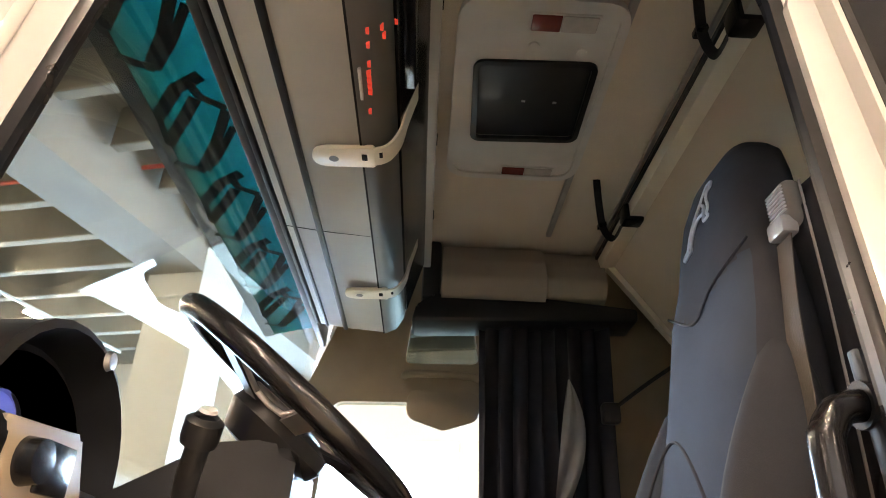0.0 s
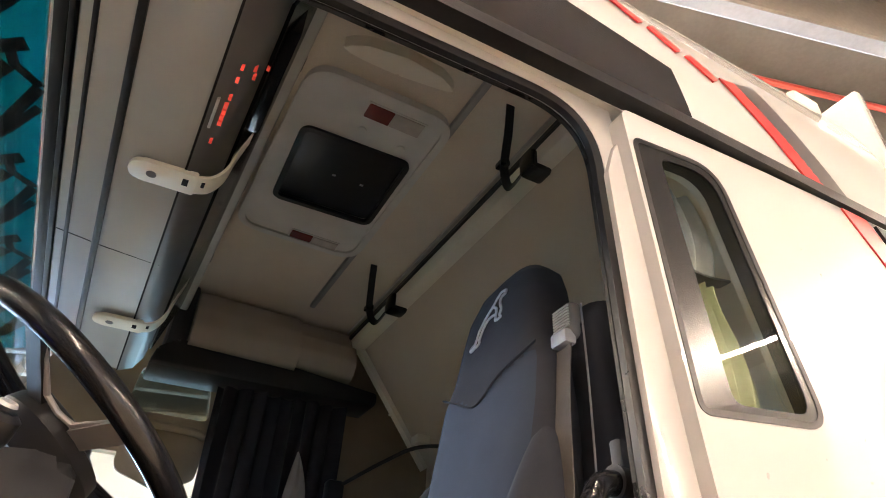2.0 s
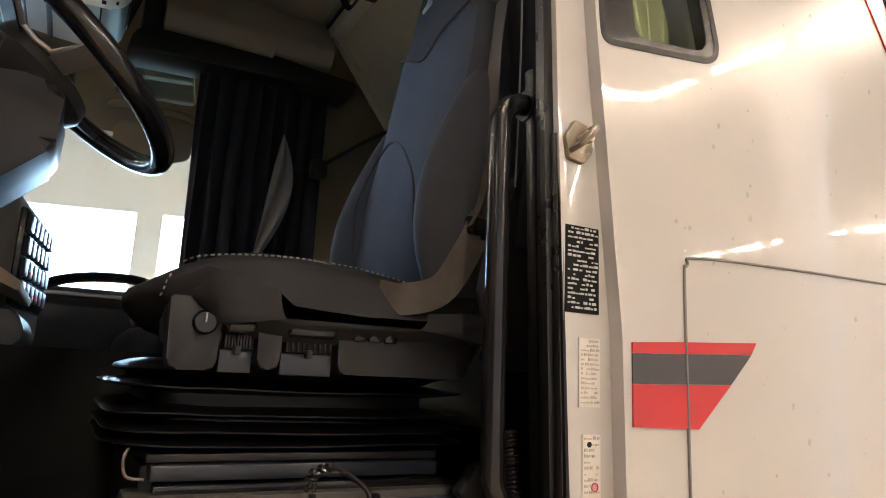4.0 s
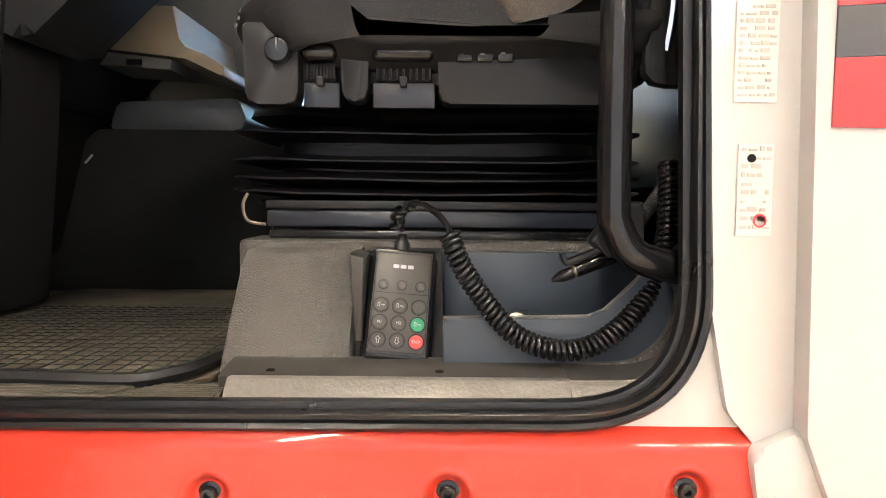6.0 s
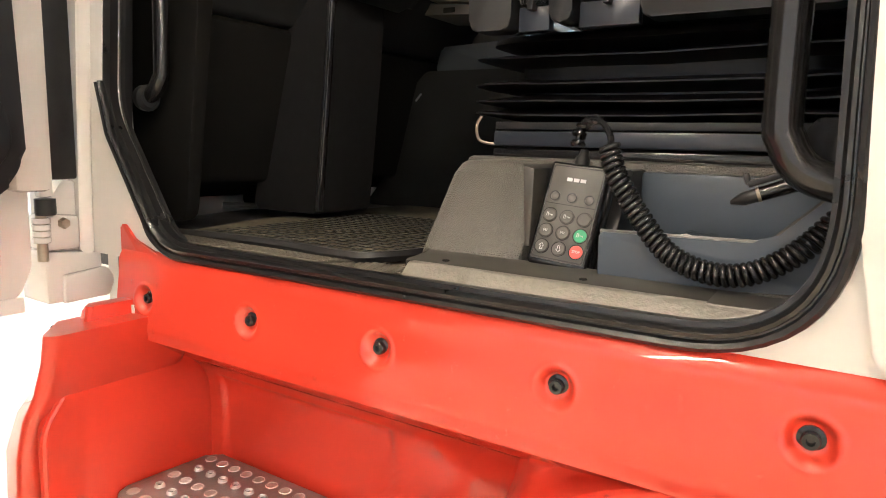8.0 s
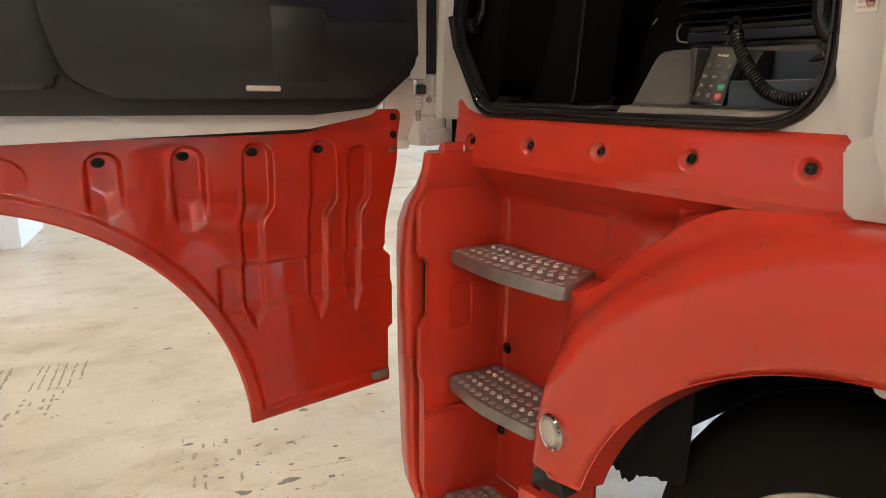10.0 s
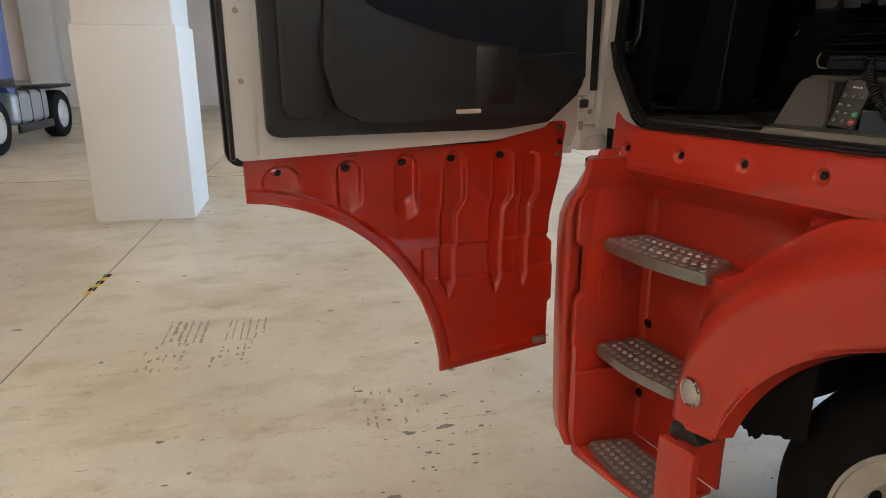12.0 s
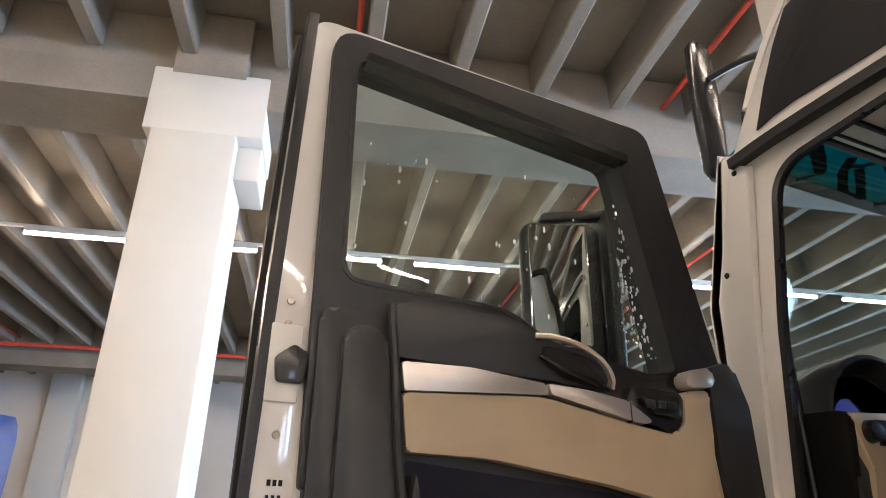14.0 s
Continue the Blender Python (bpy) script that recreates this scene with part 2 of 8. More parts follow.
def glow(name, colour, strength):
    mt = bpy.data.materials.new(name)
    mt.use_nodes = True
    b = mt.node_tree.nodes["Principled BSDF"]
    b.inputs["Base Color"].default_value = (*colour, 1)
    b.inputs["Emission Color"].default_value = (*colour, 1)
    b.inputs["Emission Strength"].default_value = strength
    return mt


def concrete_floor():
    """Power-floated concrete: large warm and grey fields, mottled stains, pores and scuffs."""
    mt = material("polished_concrete", (0.64, 0.60, 0.505), 0.36, second=(0.49, 0.42, 0.30), scale=0.55, amount=0.42, bump=0.06, bump_scale=55, fine=0.10, rough_vary=0.14, detail=10)
    nt = mt.node_tree
    n, l = nt.nodes, nt.links
    b = n["Principled BSDF"]
    base = b.inputs["Base Color"].links[0].from_socket
    co = n.new("ShaderNodeTexCoord")
    for size, stretch, lo, hi, dark, fac in ((2.6, (0.85, 1.25, 1), 0.50, 0.70, (0.68, 0.61, 0.50), 0.75), (0.9, (0.8, 1.3, 1), 0.50, 0.68, (0.76, 0.69, 0.57), 0.7), (11.0, (0.9, 1.3, 1), 0.58, 0.70, (0.66, 0.62, 0.55), 0.7), (38.0, (1, 1, 1), 0.62, 0.70, (0.70, 0.66, 0.60), 0.6), (0.7, (1.0, 1.3, 1), 0.50, 0.62, (1.10, 1.12, 1.14), 0.8)):
        mp, no, rp, mx = n.new("ShaderNodeMapping"), n.new("ShaderNodeTexNoise"), n.new("ShaderNodeValToRGB"), n.new("ShaderNodeMix")
        mp.inputs["Scale"].default_value = stretch
        mp.inputs["Location"].default_value = (size, size * 3, 0)
        no.inputs["Scale"].default_value, no.inputs["Detail"].default_value, no.inputs["Roughness"].default_value = size, 9, 0.62
        rp.color_ramp.elements[0].position, rp.color_ramp.elements[1].position = lo, hi
        rp.color_ramp.elements[0].color, rp.color_ramp.elements[1].color = (1, 1, 1, 1), (*dark, 1)
        mx.data_type, mx.blend_type = "RGBA", "MULTIPLY"
        mx.inputs["Factor"].default_value = fac
        l.new(co.outputs["Object"], mp.inputs["Vector"])
        l.new(mp.outputs["Vector"], no.inputs["Vector"])
        l.new(no.outputs["Fac"], rp.inputs["Fac"])
        l.new(base, mx.inputs[6])
        l.new(rp.outputs["Color"], mx.inputs[7])
        base = mx.outputs[2]
    l.new(base, b.inputs["Base Color"])
    return mt


M_FLOOR = concrete_floor()
M_JOINT = material("joint_filler", (0.27, 0.245, 0.20), 0.7, second=(0.20, 0.18, 0.15), scale=6, amount=0.5)
M_DARKSPOT = material("oil_stain", (0.10, 0.09, 0.075), 0.35, second=(0.2, 0.18, 0.15), scale=30, amount=0.6)
M_TRACK = material("tyre_mark", (0.20, 0.165, 0.115), 0.6, second=(0.36, 0.32, 0.24), scale=40, amount=0.5)
M_SCUFF = material("rusty_scuff", (0.33, 0.26, 0.17), 0.6, second=(0.46, 0.40, 0.30), scale=30, amount=0.6)
M_CONC = material("precast_concrete", (0.265, 0.235, 0.195), 0.8, second=(0.165, 0.145, 0.118), scale=1.1, amount=0.6, bump=0.25, bump_scale=30, fine=0.15)
M_CONC2 = material("slab_concrete", (0.225, 0.198, 0.160), 0.85, second=(0.150, 0.130, 0.103), scale=1.1, amount=0.6, bump=0.25, bump_scale=25, fine=0.15)
M_COLUMN = material("white_column_paint", (0.585, 0.57, 0.53), 0.6, second=(0.535, 0.515, 0.47), scale=1.2, amount=0.6, bump=0.1, bump_scale=40)
M_WALL = material("hall_wall_panel", (0.62, 0.57, 0.52), 0.7, second=(0.54, 0.49, 0.44), scale=0.8, bump=0.1, bump_scale=30)
M_REDWALL = material("red_hall_wall", (0.25, 0.04, 0.03), 0.6, second=(0.2, 0.03, 0.025), scale=1.0)
M_REDPIPE = material("red_sprinkler_pipe", (0.55, 0.06, 0.03), 0.4, second=(0.4, 0.05, 0.03), scale=5)
M_TAPE = material("yellow_tape", (0.75, 0.5, 0.03), 0.5, scale=20)
M_WHITE = material("white_truck_paint", (0.545, 0.536, 0.518), 0.24, second=(0.515, 0.505, 0.482), scale=3, spec=0.2, coat=1.0, amount=1.0, detail=2, bump=0.05, bump_scale=7, dist=0.003)
M_RED = material("red_truck_paint", (0.52, 0.040, 0.020), 0.3, second=(0.50, 0.038, 0.019), scale=3, amount=1.0, detail=2, spec=0.2, coat=1.0, bump=0.05, bump_scale=6, dist=0.004)
# Darker copy of the truck red; the dim light on the skirt is in it.
M_REDSHADE = material("red_truck_paint_shaded", (0.40, 0.020, 0.006), 0.3, second=(0.37, 0.017, 0.005), scale=3, amount=1.0, detail=2, spec=0.2, coat=1.0, bump=0.04, bump_scale=6, dist=0.004)
M_REDSTRIPE = material("red_stripe_film", (0.62, 0.03, 0.03), 0.3, scale=6, coat=0.6)
M_GREYSTRIPE = material("grey_stripe_film", (0.06, 0.058, 0.06), 0.35, scale=6, coat=0.5)
M_RUBBER = material("black_rubber", (0.009, 0.009, 0.010), 0.40, spec=0.3, second=(0.017, 0.017, 0.018), scale=25, bump=0.15, bump_scale=200)
M_SEAL = material("black_seal_rubber", (0.007, 0.007, 0.008), 0.30, second=(0.012, 0.012, 0.012), scale=20, bump=0.1, bump_scale=60, rough_vary=0.1)
M_BLACK = material("black_plastic", (0.018, 0.0185, 0.0205), 0.38, second=(0.024, 0.025, 0.027), spec=0.3, scale=12, bump=0.25, bump_scale=420, dist=0.0006, rough_vary=0.08)
M_GLOSSBLACK = material("gloss_black_plastic", (0.009, 0.009, 0.010), 0.2, second=(0.014, 0.014, 0.015), scale=10)
M_DARKGREY = material("dark_grey_plastic", (0.017, 0.0173, 0.0188), 0.36, second=(0.013, 0.0133, 0.0145), spec=0.3, scale=10, bump=0.25, bump_scale=350, dist=0.0006)
M_GREY = material("grey_plastic", (0.20, 0.195, 0.18), 0.55, second=(0.16, 0.155, 0.145), scale=6, bump=0.2, bump_scale=300, dist=0.0006)
def pebbled(name, col, second, rough, cell):
    """Leather-grained plastic: rounded pebbles a few millimetres wide over broad dust patches."""
    mt = material(name, col, rough, second=second, scale=10, rough_vary=0.1)
    n, l = mt.node_tree.nodes, mt.node_tree.links
    co, wv, vo, bp = n.new("ShaderNodeTexCoord"), n.new("ShaderNodeTexNoise"), n.new("ShaderNodeTexVoronoi"), n.new("ShaderNodeBump")
    ad = n.new("ShaderNodeMixRGB")
    ad.blend_type = "LINEAR_LIGHT"
    ad.inputs["Fac"].default_value = 0.0007
    wv.inputs["Scale"].default_value = 260
    vo.feature = "SMOOTH_F1"
    vo.inputs["Scale"].default_value = 1 / cell
    vo.inputs["Smoothness"].default_value = 0.35
    bp.invert = True
    bp.inputs["Strength"].default_value, bp.inputs["Distance"].default_value = 1.0, 0.0014
    l.new(co.outputs["Object"], wv.inputs["Vector"])
    l.new(co.outputs["Object"], ad.inputs[1])
    l.new(wv.outputs["Color"], ad.inputs[2])
    l.new(ad.outputs["Color"], vo.inputs["Vector"])
    l.new(vo.outputs["Distance"], bp.inputs["Height"])
    l.new(bp.outputs["Normal"], n["Principled BSDF"].inputs["Normal"])
    return mt


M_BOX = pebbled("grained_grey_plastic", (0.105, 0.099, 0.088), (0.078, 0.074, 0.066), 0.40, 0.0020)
M_SILL = material("worn_sill_plastic", (0.25, 0.235, 0.205), 0.36, second=(0.17, 0.16, 0.14), scale=14, bump=0.35, bump_scale=260, fine=0.2, rough_vary=0.12)
M_MAT = material("dusty_rubber_mat", (0.20, 0.168, 0.115), 0.85, second=(0.030, 0.027, 0.022), scale=7, amount=0.55, bump=0.6, bump_scale=150, fine=0.5)
M_BEIGE = material("beige_trim", (0.36, 0.29, 0.20), 0.55, second=(0.30, 0.24, 0.165), scale=8, bump=0.25, bump_scale=300, dist=0.0006)
M_BUNK = material("tan_bunk_cloth", (0.64, 0.555, 0.445), 0.92, second=(0.59, 0.51, 0.405), scale=4, bump=0.4, bump_scale=500, fine=0.2, dist=0.001, sheen=0.2)
M_LOCKER = material("brown_grey_plastic", (0.36, 0.325, 0.27), 0.6, second=(0.31, 0.28, 0.23), scale=5, bump=0.2, bump_scale=350, dist=0.0006)
M_LINING = material("tan_headlining", (0.72, 0.645, 0.535), 0.92, second=(0.66, 0.585, 0.48), scale=5, bump=0.4, bump_scale=500, fine=0.2, dist=0.001, sheen=0.2)
M_SHELF = material("taupe_console_plastic", (0.40, 0.39, 0.36), 0.42, second=(0.35, 0.34, 0.315), scale=5, bump=0.2, bump_scale=350, dist=0.0006)
M_HATCH = material("pale_grey_plastic", (0.68, 0.665, 0.63), 0.5, second=(0.54, 0.525, 0.49), scale=6, bump=0.15, bump_scale=300, dist=0.0005)
M_IVORY = material("ivory_plastic", (0.80, 0.75, 0.64), 0.4, second=(0.75, 0.70, 0.58), scale=9)
M_ALU = material("brushed_aluminium", (0.40, 0.40, 0.395), 0.40, 0.45, second=(0.26, 0.26, 0.255), scale=14, amount=0.6, bump=0.2, bump_scale=150, rough_vary=0.12)
M_TREAD = material("worn_tread_aluminium", (0.36, 0.36, 0.355), 0.36, 0.75, second=(0.20, 0.20, 0.195), scale=22, amount=0.6, bump=0.25, bump_scale=150, rough_vary=0.15)
M_ALUWORN = material("worn_bright_aluminium", (0.55, 0.55, 0.54), 0.42, 0.45, second=(0.34, 0.34, 0.33), scale=60, amount=0.6)
M_SILVER = material("silver_trim_paint", (0.50, 0.47, 0.44), 0.33, 0.7, second=(0.42, 0.39, 0.37), scale=7)
M_CHROME = material("chrome", (0.75, 0.75, 0.75), 0.1, 1.0, scale=10)
M_STEEL = material("dirty_steel", (0.42, 0.38, 0.31), 0.45, 0.85, second=(0.2, 0.16, 0.11), scale=35, amount=0.6, bump=0.3, bump_scale=200)
M_RIM = material("silver_rim_paint", (0.60, 0.58, 0.54), 0.42, 0.3, second=(0.44, 0.42, 0.38), scale=9, amount=0.6, rough_vary=0.1)
M_RUST = material("rusty_nut", (0.28, 0.17, 0.08), 0.6, 0.5, second=(0.13, 0.07, 0.03), scale=40, bump=0.4, bump_scale=200)
M_TYRE = material("tyre_rubber", (0.0065, 0.0065, 0.0065), 0.85, second=(0.010, 0.0095, 0.009), spec=0.15, scale=12, bump=0.2, bump_scale=120)
M_BLUEPAINT = material("blue_truck_paint", (0.035, 0.075, 0.24), 0.3, second=(0.03, 0.065, 0.21), scale=3, coat=0.8)
M_SEATBLUE = material("blue_grey_seat_cloth", (0.046, 0.060, 0.084), 0.9, second=(0.038, 0.050, 0.070), scale=14, bump=0.5, bump_scale=700, dist=0.0008, fine=0.2, spec=0.25)
M_SEATDARK = material("dark_seat_cloth", (0.042, 0.045, 0.053), 0.85, second=(0.032, 0.034, 0.040), scale=14, bump=0.5, bump_scale=700, dist=0.0008, fine=0.2, spec=0.2)
M_CUSHION = material("charcoal_seat_cloth", (0.032, 0.032, 0.034), 0.75, second=(0.024, 0.024, 0.026), scale=10, bump=0.5, bump_scale=600, dist=0.0008, fine=0.2, spec=0.2)
M_SILVERTHREAD = material("silver_thread", (0.50, 0.55, 0.62), 0.5, 0.2, scale=200, bump=0.3, bump_scale=900)
M_BELT = material("belt_webbing", (0.085, 0.073, 0.060), 0.5, second=(0.064, 0.055, 0.046), scale=60, bump=0.4, bump_scale=500)
M_CURTAIN = material("navy_curtain_cloth", (0.020, 0.021, 0.031), 0.9, second=(0.028, 0.030, 0.042), scale=20, bump=0.4, bump_scale=600)
M_BELLOWS = material("black_bellows_rubber", (0.006, 0.006, 0.0065), 0.34, second=(0.009, 0.009, 0.0095), spec=0.22, scale=18, bump=0.1, bump_scale=90)
# Darker copy of the sill plastic, for flat faces that catch less light.
M_FLATSILL = material("dim_flat_sill_plastic", (0.115, 0.103, 0.082), 0.5, second=(0.070, 0.063, 0.050), scale=16, bump=0.3, bump_scale=260, fine=0.2, rough_vary=0.12)
M_BUNKBASE = material("grey_green_locker_plastic", (0.17, 0.185, 0.17), 0.5, second=(0.145, 0.158, 0.145), scale=5, bump=0.15, bump_scale=300, dist=0.0005)
M_NAVY = material("navy_pocket_cloth", (0.013, 0.0135, 0.024), 0.9, second=(0.010, 0.0105, 0.019), scale=14, bump=0.4, bump_scale=600, dist=0.0008, spec=0.2)
M_GREYCLOTH = material("grey_cloth", (0.33, 0.33, 0.33), 0.9, scale=20, bump=0.4, bump_scale=500)
M_PALECURTAIN = material("pale_green_curtain", (0.58, 0.58, 0.36), 0.85, second=(0.50, 0.50, 0.30), scale=10, bump=0.3, bump_scale=400)
M_LAMPWHITE = material("clear_lamp_lens", (0.55, 0.5, 0.46), 0.25, scale=30)
M_LAMPRED = material("red_lamp_lens", (0.20, 0.045, 0.035), 0.25, scale=30)
M_SCREEN = material("dark_screen", (0.012, 0.013, 0.016), 0.15, scale=10)
M_INK = material("black_print", (0.012, 0.012, 0.013), 0.8, scale=50, spec=0.15)
M_GREYINK = material("grey_print", (0.35, 0.34, 0.33), 0.6, scale=50)
M_FAINTINK = material("faded_print", (0.47, 0.45, 0.42), 0.6, scale=50)
M_PAPER = material("sticker_paper", (0.68, 0.655, 0.60), 0.5, second=(0.62, 0.59, 0.53), scale=20)
M_PALEPRINT = material("pale_print", (0.55, 0.56, 0.57), 0.5, scale=50)
M_GREENKEY = material("green_key", (0.03, 0.30, 0.14), 0.5, scale=40)
M_REDKEY = material("red_key", (0.62, 0.06, 0.05), 0.5, scale=40)
M_REDGLOW = glow("red_indicator", (1.0, 0.09, 0.05), 0.08)
M_LED = glow("led_strip", (1.0, 0.80, 0.59), 165.0)
M_SKYGLOW = glow("bright_daylight", (0.72, 0.86, 1.0), 9.0)
M_GLASS = glass("window_glass", (0.92, 0.97, 0.94), clear=0.92)
M_WINDSCREEN = glass("tinted_windscreen", (0.90, 0.97, 0.95), clear=0.66)
M_DARKGLASS = glass("tinted_glass", (0.55, 0.60, 0.55), clear=0.55)
M_DROP = glass("water_drop", (0.97, 0.97, 0.97), clear=0.97)
M_MIRROR = material("mirror_glass", (0.8, 0.8, 0.8), 0.02, 1.0, scale=2)
M_CRYSTAL = material("clear_crystal", (0.6, 0.62, 0.65), 0.08, 0.3, scale=60, bump=0.5, bump_scale=80)
M_BLUEBOX = material("blue_plastic", (0.024, 0.030, 0.042), 0.3, second=(0.018, 0.023, 0.033), scale=10, bump=0.15, bump_scale=300, dist=0.0005)
M_REMOTE = material("remote_face_plastic", (0.042, 0.040, 0.036), 0.4, second=(0.033, 0.031, 0.028), scale=30, bump=0.15, bump_scale=600, dist=0.0004)
M_KEY = material("dark_key_plastic", (0.050, 0.047, 0.042), 0.4, second=(0.040, 0.038, 0.034), scale=30)
M_FOOT = material("blue_grey_console_plastic", (0.045, 0.052, 0.058), 0.45, second=(0.035, 0.041, 0.046), scale=6, bump=0.15, bump_scale=300, dist=0.0005)
M_CARPET = material("charcoal_floor_carpet", (0.020, 0.021, 0.020), 0.95, second=(0.012, 0.012, 0.012), scale=5, bump=0.5, bump_scale=400, dist=0.001, spec=0.15)
# Dash black made darker: the footwell's shade is put into this colour.
M_FOOTSHADE = material("shaded_footwell_black", (0.0075, 0.0073, 0.007), 0.9, second=(0.005, 0.005, 0.005), scale=8, spec=0.1, bump=0.3, bump_scale=400, dist=0.0008)
M_TRAY = material("blue_tray_plastic", (0.050, 0.064, 0.084), 0.34, second=(0.040, 0.052, 0.069), scale=10, bump=0.15, bump_scale=300, dist=0.0005)
M_EDGE = material("slate_edge_plastic", (0.105, 0.10, 0.095), 0.42, second=(0.085, 0.082, 0.078), scale=6, bump=0.2, bump_scale=300, dist=0.0005)


def visor_plastic():
    """Tinted see-through sun visor."""
    mt = bpy.data.materials.new("tinted_visor")
    mt.use_nodes = True
    n, l = mt.node_tree.nodes, mt.node_tree.links
    b = n["Principled BSDF"]
    b.inputs["Roughness"].default_value = 0.12
    co, sp, rp = n.new("ShaderNodeTexCoord"), n.new("ShaderNodeSeparateXYZ"), n.new("ShaderNodeMapRange")
    ra, tl, ad = n.new("ShaderNodeValToRGB"), n.new("ShaderNodeBsdfTranslucent"), n.new("ShaderNodeMixShader")
    l.new(co.outputs["Object"], sp.inputs[0])
    l.new(sp.outputs["X"], rp.inputs["Value"])
    rp.inputs["From Min"].default_value, rp.inputs["From Max"].default_value = -1.26, -1.06
    e = ra.color_ramp.elements
    e[0].position, e[0].color = 0.10, (0.22, 0.30, 0.26, 1)
    e[1].position, e[1].color = 0.95, (0.0, 0.46, 0.60, 1)
    m = e.new(0.40)
    m.color = (0.015, 0.33, 0.39, 1)
    l.new(rp.outputs["Result"], ra.inputs["Fac"])
    tr, mx = n.new("ShaderNodeBsdfTransparent"), n.new("ShaderNodeMixShader")
    for s in (tr, tl):
        l.new(ra.outputs["Color"], s.inputs["Color"])
    l.new(ra.outputs["Color"], b.inputs["Base Color"])
    ad.inputs["Fac"].default_value, mx.inputs["Fac"].default_value = 0.25, 0.5
    l.new(tl.outputs["BSDF"], ad.inputs[1])
    l.new(b.outputs["BSDF"], ad.inputs[2])
    l.new(tr.outputs["BSDF"], mx.inputs[1])
    l.new(ad.outputs["Shader"], mx.inputs[2])
    l.new(mx.outputs["Shader"], n["Material Output"].inputs["Surface"])
    return mt


M_VISOR = visor_plastic()

# ---- the hall ----
def hall_solid(name, bm, mat, label="", category="", kind="structure", group=""):
    return solid(name, bm, mat, label, category, group, kind, m=HALL)


bm = bmesh.new()
sheet(bm, lambda u, v: V(-60 + 120 * u, -60 + 120 * v, 0), 2, 2)
hall_solid("ground", bm, M_FLOOR, "worn smooth concrete floor of a truck hall", "floor")

# saw-cut joints in the floor
for k, (x0, y0, x1, y1) in enumerate(((-2.98, -14, -2.72, 20), (3.3, -14, 3.5, 20), (-14, 0.35, 12, 0.42), (-14, 9.0, 12, 9.05))):
    dx, dy = x1 - x0, y1 - y0
    n = math.hypot(dx, dy)
    ox, oy = -dy / n * 0.0035, dx / n * 0.0035
    bm = prismed([(x0 - ox, y0 - oy), (x1 - ox, y1 - oy), (x1 + ox, y1 + oy), (x0 + ox, y0 + oy)], "z", 0.0, 0.004)
    hall_solid("floor_joint", bm, M_JOINT, "dark saw-cut joint in the concrete floor", "floor joint")

# ceiling slab with its ribs, one mesh
bm = bmesh.new()
box(bm, -18, 16, -28, 26, 7.62, 7.8)
for k in range(-15, 15):
    x = 0.0 + k * 1.06
    for y0, y1 in ((-27.5, -25.6), (-24.6, -9.6), (-8.6, 6.4), (7.1, 20.9), (21.7, 25.8)):
        box(bm, x - 0.09, x + 0.09, y0, y1, 6.98, 7.63, 0.02, 1)
hall_solid("ceiling", bm, M_CONC2, "grey precast concrete ribbed ceiling", "ceiling")


def main_beam(y):
    bm = bmesh.new()
    prism(bm, [(y + 0.04, 6.32), (y + 0.96, 6.32), (y + 0.96, 6.75), (y + 0.80, 6.75), (y + 0.80, 7.61), (y + 0.2, 7.61), (y + 0.2, 6.75), (y + 0.04, 6.75)], "x", -17.9, 15.9, 0.015)
    return hall_solid("beam", bm, M_CONC, "deep grey precast concrete main beam", "beam")


for y in (6.3, -9.6, -25.5, 20.9):
    main_beam(y)


def column(x, y, w=0.98, d=1.0, head=True):
    """A boxed-in white column with a corbel head at x, y in the hall."""
    t = thing("column", "square white painted concrete column with a corbel head", "column", "hall columns", m=HALL @ pose(x, y, 0))
    part("shaft", boxed(-w / 2 + 0.03, w / 2 - 0.03, 0.03, d - 0.03, 1.94, 6.0, 0.02), M_COLUMN, t)
    part("plinth", boxed(-w / 2, w / 2, 0, d, 0, 1.95, 0.015), M_COLUMN, t)
    if head:
        part("corbel", boxed(-w / 2 - 0.06, w / 2 + 0.26, 0.026, d, 5.93, 6.76, 0.02, 2), M_COLUMN, t)
        part("corbel_foot", boxed(w / 2 - 0.05, w / 2 + 0.24, 0.25, d, 5.50, 5.95, 0.02, 2), M_COLUMN, t)
        part("neck", boxed(-w / 2 + 0.14, w / 2 - 0.02, 0.02, d - 0.1, 6.7, 7.6, 0.01), M_CONC, t)
    return t


for x, y in ((-2.97, 6.3), (8.2, 6.3), (-14.0, 6.3), (-2.97, -9.6), (8.2, -9.6), (-2.97, 20.9), (-14, 20.9), (8.2, 20.9)):
    column(x, y)

# walls
hall_solid("wall_front", boxed(-18, 16, 25.6, 25.9, 0, 7.6), M_WALL, "pale ribbed hall end wall", "wall")
hall_solid("wall_back", boxed(-18, 16, -27.9, -27.6, 0, 7.6), M_WALL, "pale hall end wall", "wall")
hall_solid("wall_left", boxed(-18, -17.7, -27.6, 25.6, 0, 7.6), M_WALL, "pale hall side wall", "wall")
bm = bmesh.new()
box(bm, 13.8, 14.1, -27.6, 25.6, 0, 2.3)
box(bm, 13.8, 14.1, -27.6, 25.6, 4.9, 7.6)
for y in range(-27, 26, 6):
    box(bm, 13.8, 14.1, y, y + 0.5, 2.3, 4.9)
hall_solid("wall_right", bm, M_WALL, "pale hall side wall with a high window band", "wall")
hall_solid("backdrop", boxed(15.0, 15.05, -28, 26, 1.6, 5.6), M_SKYGLOW, "bright overcast daylight outside the window band", "sky")
hall_solid("wall_panel", boxed(-16.5, -12.8, 25.45, 25.6, 0, 7.4), M_REDWALL, "dark red painted wall bay", "wall")
